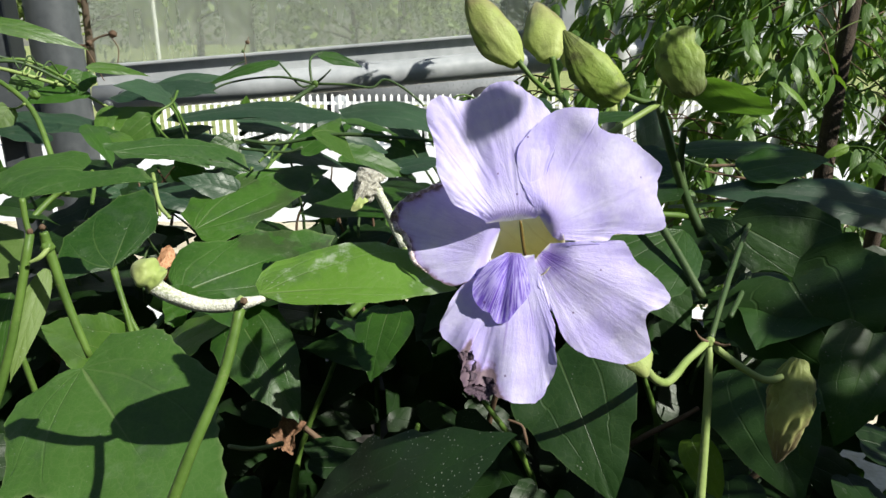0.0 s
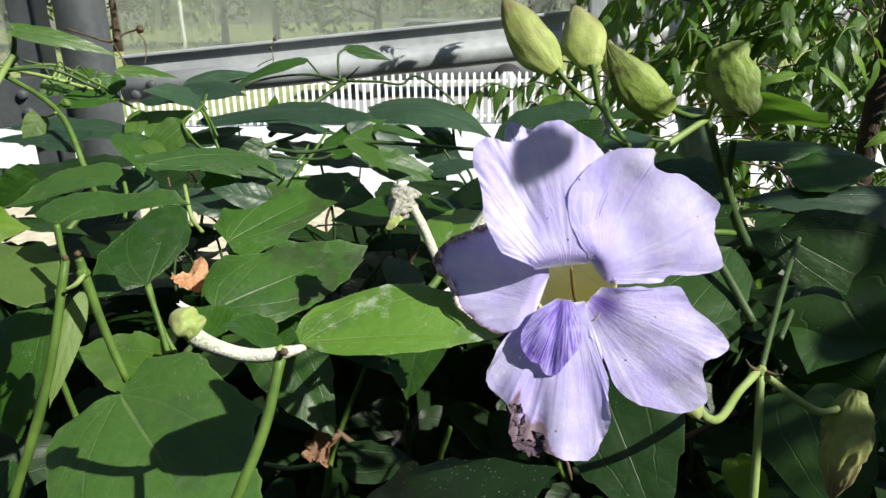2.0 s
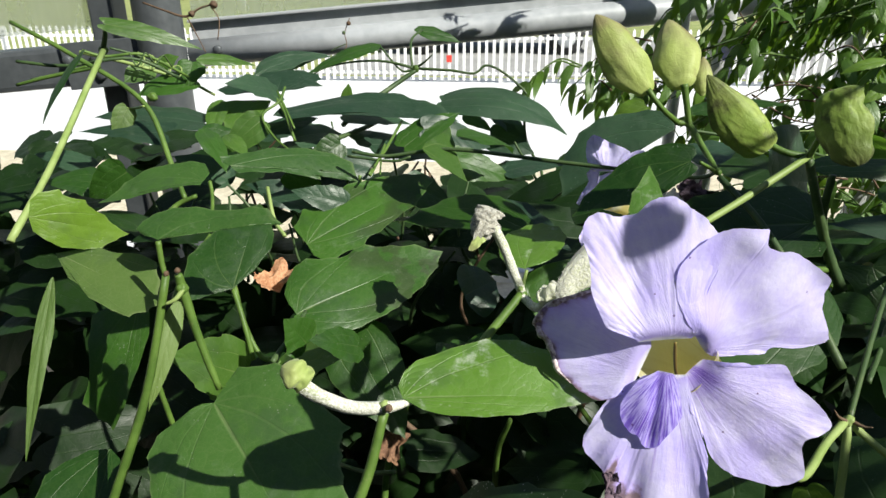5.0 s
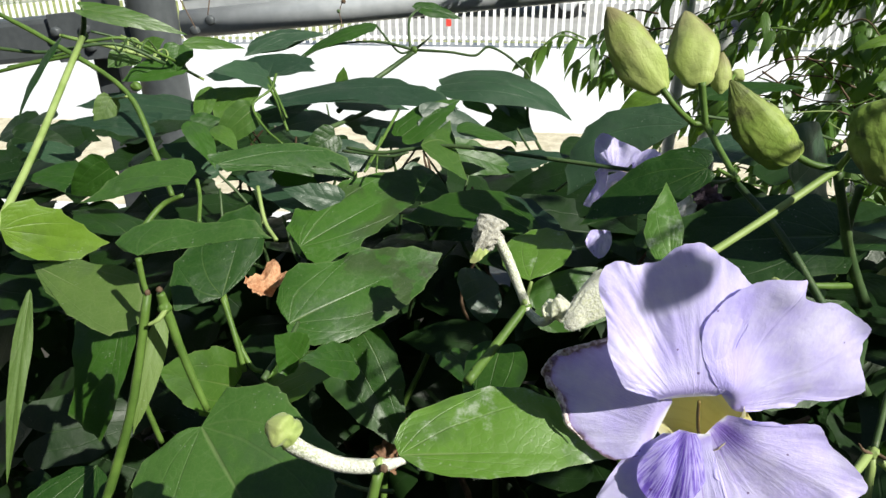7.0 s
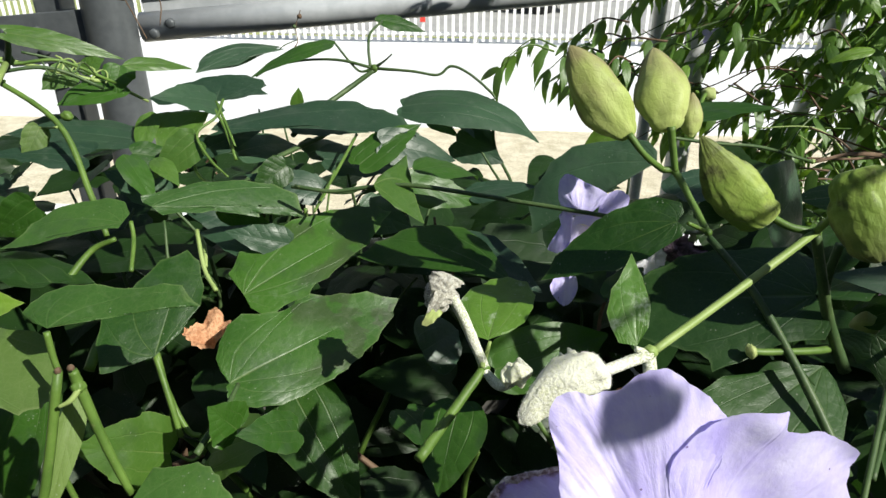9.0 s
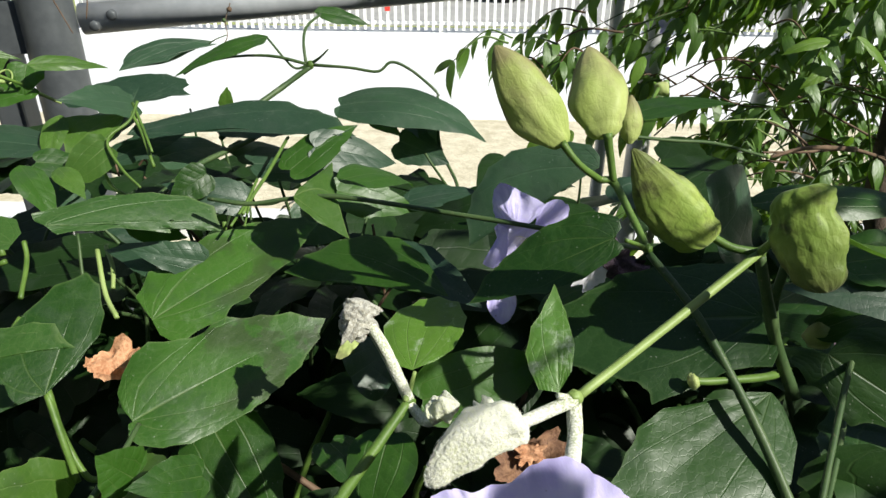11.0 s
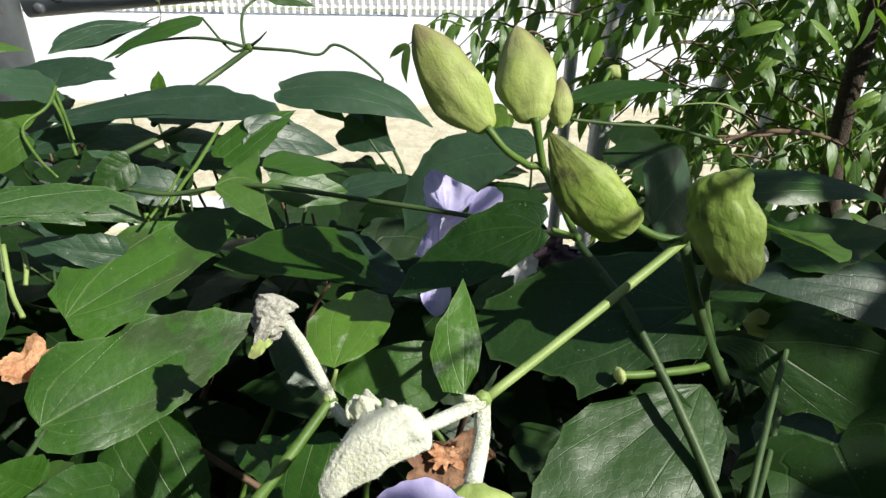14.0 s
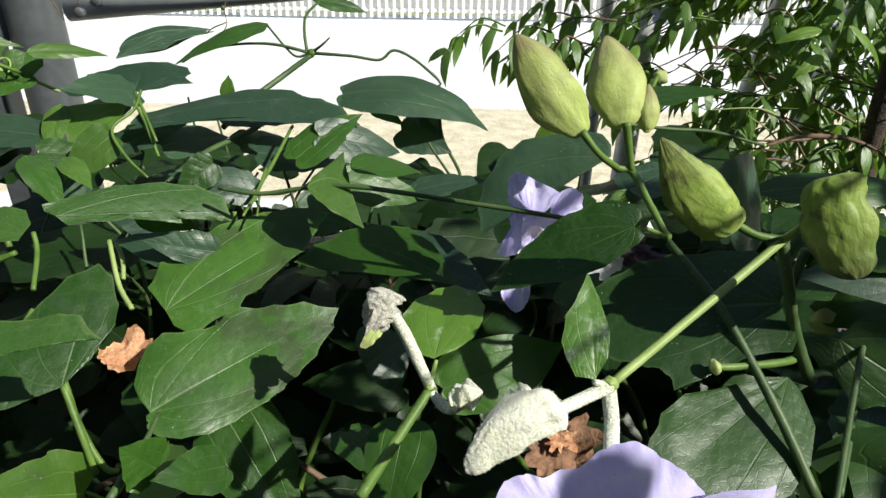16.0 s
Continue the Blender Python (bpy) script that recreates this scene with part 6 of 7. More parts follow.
def bud(name, base, tip, width, normal, skin, label, category="flower bud", group="", parent=None, **shape):
    halves = shape.pop("halves", False)
    if name == "flower_bud" or halves:
        root = thing(name, base, label, category, group)
        for half in (0, 1):
            bm = bmesh.new()
            pod(bm, base, tip, width * (1.0 if half else 1.03), normal, half=half, **shape)
            piece = keep(part("fold" if halves else "bract", bm, skin), root)
            if halves:
                fur(piece, piece, 2500, 0.0007, half + 5)
        return root
    bm = bmesh.new()
    pod(bm, base, tip, width, normal, **shape)
    ob = part(name, bm, skin, None, label)
    if parent is not None:
        return keep(ob, parent)
    return tagged(ob, label, category, group)


def husk(base, tip, width, normal, skin, label, fold):
    """A thick, folded, shrivelled bract."""
    LEAF_COUNT[0] += 1
    bm = bmesh.new()
    back = Vector(normal).normalized() * -0.0012
    for shift, k in ((Vector((0, 0, 0)), 1.0), (back, 0.97)):
        blade(bm, Vector(base) + shift, Vector(tip) + shift, width * k, normal, "husk", fold=fold, arch=0.18, wave=0.22, across=8, along=40, seed=LEAF_COUNT[0] * 3, jag=0.06)
    bmesh.ops.remove_doubles(bm, verts=bm.verts, dist=1e-5)
    return tagged(part("withered_bract", bm, skin, None, label), label, "bract")


def scrap(name, place, size, normal, skin, label, category, seed, parent=None, curl=0.6, ragged=0.6):
    """A crumpled, curled dry leaf or petal."""
    rnd = random.Random(seed)
    n = Vector(normal).normalized()
    x = n.cross(Vector((rnd.uniform(-1, 1), rnd.uniform(-1, 1), 0.3))).normalized()
    y = n.cross(x)
    bm = bmesh.new()
    off = Vector((seed * 2.1, 0, 0))
    grid = []
    for i in range(15):
        row = []
        for j in range(15):
            u, v = i / 7 - 1, j / 7 - 1
            edge = 1 + ragged * noise.noise(Vector((u * 2.6, v * 2.6, 5)) + off)
            h = curl * (u * u * 0.5 - 0.2) + 0.5 * noise.noise(Vector((u * 1.6, v * 1.6, 0)) + off) + 0.4 * abs(noise.noise(Vector((u * 3.5, v * 3.5, 3)) + off))
            lim = (1 - 0.22 * v * v)
            row.append(bm.verts.new(Vector(place) + (x * u * lim * edge + y * v * 0.7 * edge + n * h * 0.7) * size / 2))
        grid.append(row)
    for a, b in zip(grid, grid[1:]):
        for j in range(14):
            bm.faces.new((a[j], a[j + 1], b[j + 1], b[j]))
    ob = part(name, bm, skin, None, label)
    if parent is not None:
        return keep(ob, parent)
    return tagged(ob, label, category)


def limb(parent, base, tip, normal, outline, foot, lifts=(), skin=None, label="", name="petal", seed=1, pleat=0.22, edge=0.5, rings=30, smooth=5):
    """A broad soft petal. Outline, foot and lifts are in millimetres along the petal and across it;
    a lift is a soft swelling (along, across, reach along, reach across, height)."""
    base, n = Vector(base), Vector(normal)
    x = (Vector(tip) - base).normalized()
    n = (n - x * n.dot(x)).normalized()
    y = n.cross(x)
    off = Vector((seed * 7.3, seed * 2.9, 0))
    line = [p for p, r in smooth_line([Vector((p[0], p[1], 0)) for p in outline], [0] * len(outline), smooth)]
    f0, f1 = Vector((*foot[0], 0)), Vector((*foot[1], 0))
    bm = bmesh.new()
    uvl = bm.loops.layers.uv.verify()
    rows, coords = [], {}
    count = len(line) - 1
    for i, e in enumerate(line):
        w = i / count
        root = f0.lerp(f1, w)
        row = []
        rag = 1 + 0.018 * edge * noise.noise(Vector((i * 0.55, 3, 0)) + off) + 0.012 * edge * noise.noise(Vector((i * 1.7, 9, 0)) + off)
        for k in range(rings + 1):
            q = k / rings
            p = root.lerp(e * rag, q)
            h = sum(v * math.exp(-((p.x - u) / a) ** 2 - ((p.y - s) / c) ** 2) for u, s, a, c, v in lifts)
            h += 0.9 * q * noise.noise(Vector((p.x * 0.09, p.y * 0.09, 0)) + off)
            h += pleat * q * noise.noise(Vector((w * 34, q * 2.2, 5)) + off) + 0.6 * pleat * q * noise.noise(Vector((w * 80, q * 5.0, 8)) + off)
            h += edge * q ** 5 * (1.1 * noise.noise(Vector((i * 0.16, 1, 0)) + off) + 0.5 * noise.noise(Vector((i * 0.6, 5, 0)) + off))
            v = bm.verts.new(base + (x * p.x + y * p.y + n * h) * 0.001)
            coords[v] = (q, w)
            row.append(v)
        rows.append(row)
    for r0, r1 in zip(rows, rows[1:]):
        for k in range(rings):
            f = bm.faces.new((r0[k], r0[k + 1], r1[k + 1], r1[k]))
            for loop in f.loops:
                loop[uvl].uv = coords[loop.vert]
    bmesh.ops.remove_doubles(bm, verts=bm.verts, dist=1e-6)
    return keep(part(name, bm, skin or PETAL, None, label), parent)


def hem(parent, base, tip, normal, line, width, height):
    """A dry rolled-in, crumpled edge that follows a petal's outline (millimetres)."""
    base, n = Vector(base), Vector(normal)
    x = (Vector(tip) - base).normalized()
    n = (n - x * n.dot(x)).normalized()
    y = n.cross(x)
    bm = bmesh.new()
    rows = []
    path = smooth_line([Vector((*p, 0)) for p in line], list(width), 8)
    for i, (p, w) in enumerate(path):
        a, b = path[max(i - 1, 0)][0], path[min(i + 1, len(path) - 1)][0]
        along = (b - a).normalized()
        out = Vector((-along.y, along.x, 0))
        row = []
        for j in range(9):
            turn = -0.6 + 4.4 * j / 8
            swell = w * (0.75 + 0.7 * noise.noise(Vector((i * 0.23, j * 0.5, 2))) + 0.35 * noise.noise(Vector((i * 0.8, j * 0.9, 7))))
            q = p + out * (math.cos(turn) * swell - w * 0.3)
            h = height + math.sin(turn) * swell * 0.8 + 0.5 * noise.noise(Vector((i * 0.16, 4, 1)))
            row.append(bm.verts.new(base + (x * q.x + y * q.y + n * h) * 0.001))
        rows.append(row)
    for r0, r1 in zip(rows, rows[1:]):
        for j in range(8):
            bm.faces.new((r0[j], r0[j + 1], r1[j + 1], r1[j]))
    return keep(part("withered_rim", bm, HEM, None, "rolled pale and brown withered rim of the petal"), parent)


flower = thing("flower", (0.0233, 0.1808, 1.2949), "large open pale lilac trumpet flower with a yellow throat", "flower", "trumpet flowers")


limb(flower, (0.0120, 0.1800, 1.2945), (-0.0150, 0.1925, 1.3015), (-0.30, -0.86, 0.40),
     ((0.3, 8.6), (3.2, 11.4), (5.8, 12.8), (10, 12.7), (13.8, 11.9), (18.7, 10.3), (22.3, 6.5), (25.1, 4.2), (28.6, 2.6), (30.2, -0.1), (29.2, -4.4), (26.4, -8), (22.7, -11.5), (18, -15.5), (11, -17), (5, -15), (0, -9.5)),
     ((-1.2, 6), (-1.2, -7)), ((-1.5, 0, 2, 14, -3), (29, -2, 3, 10, 1.2), (24, 9, 5, 3, 1.3), (10, 0, 9, 8, -1.0)), PETAL_BURNT, "lilac petal with a brown withered edge", seed=3, edge=1.1)
hem(flower, (0.0120, 0.1800, 1.2945), (-0.0150, 0.1925, 1.3015), (-0.30, -0.86, 0.40),
    ((13.8, 11.9), (18.7, 10.3), (22.3, 6.5), (25.1, 4.2), (28.6, 2.6), (30.0, -0.1), (29.0, -4.4), (26.2, -8), (22.5, -11.5), (18, -15.3)), (0.2, 0.7, 1.0, 0.9, 1.2, 1.5, 1.2, 1.0, 0.7, 0.3), 0.7)
limb(flower, (0.0190, 0.1795, 1.3046), (0.0150, 0.1895, 1.3410), (0.12, -0.95, 0.27),
     ((2.7, 8.6), (4.2, 12.5), (4.4, 16), (8, 17.8), (12, 19.2), (16.1, 19.6), (20, 19.4), (23.6, 19.8), (28.6, 20.8), (32.5, 19.9), (34.4, 16.9), (33.8, 14), (32.9, 11.1), (33.5, 5.8), (36, 3.1), (37, -0.3), (36.7, -4.1), (33.2, -8.3), (29.4, -12.6), (23.7, -15.8), (18, -14.2), (12, -12), (6, -10.5), (0, -9)),
     ((-1.2, 7), (-1.2, -7)), ((-1.5, 0, 2, 14, -3), (7, 15, 7, 6, 3.2), (18, 19, 12, 5, 1.8), (16, 8, 14, 3.5, -1.4), (27, -1, 6, 6, 1.2), (33, 9, 4, 3, -1.2), (14, -9, 12, 7, 1.2), (9, -12, 9, 4, -1.4)), PETAL, seed=5, pleat=0.55)
limb(flower, (0.0290, 0.1850, 1.3020), (0.0598, 0.1945, 1.3205), (0.28, -0.96, -0.03),
     ((-1.7, 4.9), (-1.9, 8), (-1.7, 11), (-1.4, 13.5), (-0.6, 16.2), (2.4, 21.7), (7.6, 24.1), (14, 25.5), (19.2, 25.1), (25.4, 21.4), (27.6, 19.3), (25.6, 16.4), (27.6, 12.2), (32.6, 7.6), (36.8, -0.4), (39.6, -7.6), (37, -11.1), (34.3, -15.7), (33.6, -22), (31.7, -25.2), (25.1, -22.3), (17.9, -17.7), (14.9, -18.1), (10.5, -15.6), (6.5, -11.9), (1, -8)),
     ((-1.5, 4), (0, -6)), ((-1.5, -2, 2, 9, -2.5), (0, 5, 8, 7.5, 4.4), (6, 25, 9, 6, -2.1), (12, 5, 10, 10, -0.8), (14, -16, 9, 4, -1.6), (36, -8, 5, 12, -1.8), (24, 18, 4, 4, 1.2), (22, -2, 6, 14, 0.8)), PETAL, seed=8, pleat=0.26)
limb(flower, (0.0320, 0.1815, 1.2925), (0.0620, 0.1785, 1.2740), (-0.01, -0.99, 0.14),
     ((2, 4.4), (4.4, 8), (8.8, 9.5), (10.1, 11.4), (13.9, 13.6), (17.5, 12.2), (21, 10.7), (27.1, 10.1), (32.2, 8.6), (34.9, 6.9), (34.2, 3.9), (31.3, 1), (31.8, -2), (36.4, -6.1), (38.8, -9.7), (35.3, -15.7), (28.4, -18.4), (23.5, -19.8), (17.7, -19.7), (13.1, -17.6), (9.7, -14.5), (4.7, -14.1), (1.1, -12.5), (-1.6, -8)),
     ((-2.5, 2), (-4, -6)), ((-2.5, 0, 4, 12, -4.5), (12, 1, 12, 4.5, 0.8), (12, -9, 10, 5, -0.9), (24, -6, 8, 5, 0.9), (30, -12, 8, 5, -0.8), (31, 1, 5, 4, 1.8), (20, 10, 7, 4, -1.2)), PETAL_SIDE, seed=11, pleat=0.14)
limb(flower, (0.0205, 0.1790, 1.2925), (0.0230, 0.1590, 1.2625), (-0.25, -0.81, 0.52),
     ((3.5, -13.1), (6.5, -17.1), (11.1, -20.5), (16, -23.3), (20.3, -22.6), (24.1, -18.9), (27.1, -17.1), (30.9, -18.3), (33.8, -17.2), (33.5, -14.5), (34, -12.1), (37.3, -8.6), (39.1, -3.7), (39.5, 1.9), (34.9, 5), (30.6, 7.8), (24.9, 7.9), (20.6, 8.6), (16.2, 7.8), (11.7, 7.5), (8.4, 5)),
     ((-1, -6), (-1, 5)), ((-1, 0, 2, 12, -2), (24, -5, 14, 4, 0.8), (20, -15, 10, 5, 0.8), (28, -11, 9, 3, -0.8), (34, -16, 4, 4, 2.2), (26, 3, 12, 3, -1.0)), PETAL_LIP, "lower petal with a violet patch and brown edge", seed=14, edge=1.1, pleat=0.18)
scrap("withered_fold", (0.0067, 0.1662, 1.2670), 0.006, (-0.25, -0.81, 0.52), DEADPETAL, "crumpled violet-brown fold of the lip's edge", "", 31, parent=flower, curl=0.8, ragged=0.3)
scrap("withered_fold", (0.0103, 0.1616, 1.2616), 0.008, (-0.25, -0.81, 0.52), DEADPETAL, "crumpled violet-brown fold of the lip's edge", "", 33, parent=flower, curl=0.8, ragged=0.4)
funnel(flower, [(0.0234, 0.1868, 1.2944), (0.0238, 0.1892, 1.2938), (0.0262, 0.1926, 1.2905), (0.0352, 0.1990, 1.2806), (0.0572, 0.2036, 1.2566)], [0.0111, 0.0116, 0.0112, 0.0088, 0.004])
limb(flower, (0.0200, 0.1795, 1.2930), (0.0170, 0.1686, 1.2782), (0.02, -0.76, 0.62),
     ((3, -7), (6.3, -8.8), (9.6, -10.2), (13.6, -9.6), (16.5, -7), (17.2, -4.5), (19.4, -2.6), (19, 0.4), (15.5, 2.6), (11.4, 5.1), (6.8, 6.3), (3.1, 5.4), (0, 2.3)),
     ((-1, -2), (-1, 2)), ((9, -4.5, 7, 3.4, 1.8), (8, 1.6, 7, 3.2, 1.8), (17, -3, 4, 6, -1.2), (11, -1.6, 12, 1.0, -1.0)), PALATE, "domed violet palate with dark stripes below the throat", name="palate", seed=17, pleat=0.3, edge=0.4)
bm = bmesh.new()
tube(bm, [(0.0215, 0.1802, 1.3030), (0.0222, 0.1812, 1.2985), (0.0232, 0.1822, 1.2935), (0.0248, 0.1850, 1.2890)], [0.0004, 0.0005, 0.0005, 0.0004], 8, 5)
keep(part("style", bm, STYLE, None, "thin olive style hanging in the throat"), flower)
bud("calyx", (0.0697, 0.2060, 1.2510), (0.0595, 0.1993, 1.2495), 0.0119, (0.35, -0.67, 0.66), BRACT_PALE, "pale green calyx behind the flower", wide_at=0.5, blunt=0.5, seed=3, parent=flower)

# second flower half hidden behind leaves, and a withered one
flower_b = thing("flower", (0.0270, 0.3834, 1.2770), "smaller lilac trumpet flower half hidden behind leaves", "flower", "trumpet flowers")
limb(flower_b, (0.0258, 0.3781, 1.2943), (0.0220, 0.3877, 1.3103), (-0.25, -0.86, 0.45),
     ((2.6, 7.6), (8.7, 9.2), (14.8, 8.5), (19.6, 5.8), (20.1, 1.6), (16.3, -3.3), (9.8, -11.5), (6.8, -13.8), (3.2, -10.2), (0.3, -5.6)),
     ((0.5, 4.5), (-1.1, -2.8)), ((20, 3, 10, 3, 2.5), (14, -4, 8, 3, -2.0)), PETAL, seed=21, pleat=1.1, edge=1.8)
limb(flower_b, (0.0357, 0.3816, 1.2928), (0.0476, 0.3888, 1.2997), (0.25, -0.86, 0.45),
     ((0.6, 2.6), (3.9, 5.3), (9.6, 6.4), (15.5, 4.3), (16.0, -0.3), (13.9, -5.8), (9.5, -6.3), (7.3, -2.3), (2.5, -1.8)),
     ((-1.4, 1.6), (0.8, -2.4)), ((14, 0, 8, 3, 3.0), (20, -6, 5, 4, -2.0)), PETAL, seed=23, pleat=1.1, edge=1.8)
limb(flower_b, (0.0351, 0.3937, 1.2884), (0.0225, 0.3814, 1.2762), (0.10, -0.75, 0.65),
     ((-4.1, 7.6), (3.2, 7.8), (9.9, 4.4), (17.4, 1.7), (23.0, -0.4), (22.4, -4.6), (16.1, -7.5), (10.3, -8.6), (4.7, -5.8)),
     ((-1.8, 2.2), (1.7, -2.9)), ((14, 0, 6, 8, -2.0), (9, -3, 8, 2, 1.6), (15, 2, 6, 2, 1.4)), PETAL_PALE_SOFT, seed=25, pleat=1.1, edge=1.6)
limb(flower_b, (0.0205, 0.3852, 1.2926), (0.0168, 0.3785, 1.2754), (-0.51, -0.76, 0.41),
     ((-0.5, -2.5), (3.9, -3.8), (9.3, -0.6), (15.6, -3.8), (20.2, -5.7), (19.9, 2.0), (15.1, 5.0), (6.8, 3.5), (1.0, 2.6)),
     ((0.4, -1.7), (0.1, 1.8)), ((20, 0, 9, 2, 2.0),), PETAL, seed=27, pleat=1.1, edge=1.8)
limb(flower_b, (0.0215, 0.3798, 1.2597), (0.0206, 0.3712, 1.2482), (0.00, -0.80, 0.60),
     ((-0.1, -5.1), (5.7, -7.3), (10.6, -5.1), (14.4, -1.0), (13.7, 2.5), (8.8, 5.7), (2.9, 6.4), (-0.9, 5.1)),
     ((-0.8, -3.1), (-1.2, 3.0)), ((12, 0, 9, 3, 1.5),), PETAL, seed=29, pleat=1.1, edge=1.8)
funnel(flower_b, [(0.0270, 0.3838, 1.2783), (0.0325, 0.3908, 1.2739), (0.0415, 0.4026, 1.2644)], [0.009, 0.008, 0.004], "throat", "white flower tube")
scrap("withered_flower", (0.0678, 0.3527, 1.2894), 0.020, (0.2, -0.7, 0.6), DEADPETAL, "shrivelled dark purple withered flower", "flower", 5)
scrap("withered_flower", (0.0544, 0.3514, 1.2852), 0.014, (0.1, -0.9, 0.3), PETAL_BURNT, "pale crumpled withered petal", "flower", 8)
scrap("withered_flower", (0.0237, 0.2626, 1.2685), 0.022, (0.1, -0.8, 0.5), DRIED, "brown dried flower remains", "flower", 11)
scrap("withered_flower", (0.0230, 0.2618, 1.2726), 0.009, (0.1, -0.8, 0.5), DRIED_TAN, "tan dried flower remains", "flower", 12)

# closed buds and withered bracts
bud("flower_bud", (0.0388, 0.3544, 1.3395), (0.0120, 0.3631, 1.3748), 0.0190, (-0.03, -0.98, 0.22), BUD, "plump pointed yellow-green flower bud with a brownish tip", seed=1, dent=0.10, wide_at=0.44, blunt=0.55, flat=0.52, rough=0.010, bend=0.03, crumple=0.0, group='buds on the flower stalk')
bud("flower_bud", (0.0553, 0.3592, 1.3414), (0.0499, 0.3830, 1.3715), 0.0206, (-0.21, -0.78, 0.58), BUD, "plump pointed yellow-green flower bud with a brownish tip", seed=2, dent=0.10, wide_at=0.42, blunt=0.66, flat=0.55, rough=0.010, crumple=0.0, group='buds on the flower stalk')
bud("flower_bud", (0.0673, 0.3672, 1.3367), (0.0669, 0.3737, 1.3548), 0.0082, (-0.19, -0.92, 0.33), BUD, "slim pale green flower bud behind two plump ones", seed=6, dent=0.05, blunt=0.4, group='buds on the flower stalk')
bud("flower_bud", (0.0779, 0.2982, 1.3268), (0.0517, 0.3028, 1.3555), 0.0163, (-0.03, -0.99, 0.13), BUD_WORN, "wrinkled yellow-green flower bud with a blunt dented base", seed=3, dent=0.1, wide_at=0.34, blunt=0.88, bend=0.05, flat=0.45, rough=0.03, crumple=0.10, group='buds on the flower stalk')
bud("flower_bud", (0.0890, 0.2744, 1.3550), (0.0964, 0.2618, 1.3307), 0.0156, (-0.39, -0.86, 0.33), BUD_WORN, "hanging wrinkled green flower bud with brown spots", seed=4, dent=0.07, wide_at=0.46, blunt=0.95, bend=-0.05, flat=0.42, rough=0.03, nose=0.80, crumple=0.10, group='buds on the flower stalk')
bud("flower_bud", (0.1380, 0.2362, 1.2334), (0.1272, 0.2209, 1.1968), 0.0165, (-0.46, -0.76, 0.46), BUD_BROWN, "drooping yellow-green bud with browning folds", seed=5, dent=0.14, wide_at=0.46, blunt=0.5, flat=0.5, rough=0.04, twist=0.9, crumple=0.24, group='buds on the flower stalk')
bud("withered_bract", (0.0171, 0.2422, 1.3041), (-0.0064, 0.2325, 1.2895), 0.0123, (-0.06, -0.78, 0.62), BUD_WHITE, "curled whitish furry withered bract on the stalk", seed=7, dent=0.14, wide_at=0.36, blunt=0.9, bend=-0.09, flat=0.55, rough=0.02, nose=0.62, crumple=0.10, halves=True)
bud("withered_bract", (0.0108, 0.2489, 1.3022), (0.0059, 0.2471, 1.2996), 0.0065, (-0.03, -0.79, 0.61), BUD_WHITE, "inner whitish furry fold of a withered bract", seed=27, dent=0.4, wide_at=0.5, blunt=0.6)
bud("withered_bract", (-0.0104, 0.3011, 1.2540), (0.0018, 0.2996, 1.2594), 0.0107, (-0.33, -0.78, 0.53), BUD_WHITE, "small knobbly whitish furry bract", seed=17, dent=0.5, wide_at=0.5, blunt=0.6)
bud("flower_bud", (0.0283, 0.2287, 1.2976), (0.0295, 0.2195, 1.2882), 0.0155, (-0.07, -0.72, 0.69), BRACT_PALE, "pale green calyx on a furry stalk", seed=8, dent=0.15, blunt=0.55)
bud("withered_bract", (-0.0330, 0.3150, 1.2928), (-0.0390, 0.3096, 1.2784), 0.0118, (0.12, -0.94, 0.31), BUD_GREY, "shrivelled grey flower remnant bent over its stalk", seed=9, dent=0.28, wide_at=0.4, blunt=0.9, rough=0.05, nose=0.75, flat=0.75, crumple=0.35)
bud("withered_bract", (-0.0782, 0.1752, 1.2868), (-0.0848, 0.1738, 1.2926), 0.0087, (0.46, -0.83, 0.33), BRACT_PALE, "cream-coloured empty cup of a shed flower", seed=12, dent=0.2, wide_at=0.55, blunt=0.85, flat=0.9)
bud("withered_bract", (0.0809, 0.2919, 1.2787), (0.0777, 0.2908, 1.2786), 0.0051, (0.20, -0.69, 0.69), BRACT_PALE, "small pale cup of a shed flower", seed=13, blunt=0.9, flat=0.95)
bud("seed_capsule", (0.1753, 0.3820, 1.2314), (0.1738, 0.3859, 1.2440), 0.0127, (-0.43, -0.88, 0.22), BRACT_PALE, "round pale green capsule among leaves", seed=14, blunt=0.8, flat=0.95)
bud("withered_bract", (0.2220, 0.4356, 1.2186), (0.2173, 0.4392, 1.2304), 0.0129, (-0.37, -0.92, 0.13), YELLOW_CUP, "yellowish dried flower cup", seed=15, blunt=0.6, dent=0.4)
bud("flower_bud", (0.1628, 0.6703, 1.2852), (0.1705, 0.6730, 1.2939), 0.0119, (-0.12, -0.92, 0.38), BRACT_PALE, "tiny pale bud on a thin stalk", seed=16, blunt=0.7)
scrap("dead_leaf", (-0.1605, 0.3583, 1.2300), 0.022, (0.25, -0.35, 0.9), DRIED_TAN, "curled orange-brown dead leaf caught in the vine", "dead leaf", 21, curl=1.3, ragged=0.3)
scrap("dead_leaf", (-0.0893, 0.3326, 1.1382), 0.02, (0.1, -0.7, 0.6), DRIED, "brown dead leaf in the shade of the vine", "dead leaf", 22)
husk((-0.0344, 0.3099, 1.2896), (-0.0409, 0.3051, 1.2773), 0.0048, (0.10, -0.94, 0.32), BUD_GREY, "torn grey strip of a withered flower", 0.6)
husk((-0.0363, 0.3063, 1.2814), (-0.0423, 0.3035, 1.2755), 0.0045, (0.04, -0.92, 0.40), BRACT_PALE, "pale torn strip of a withered flower", 0.4)
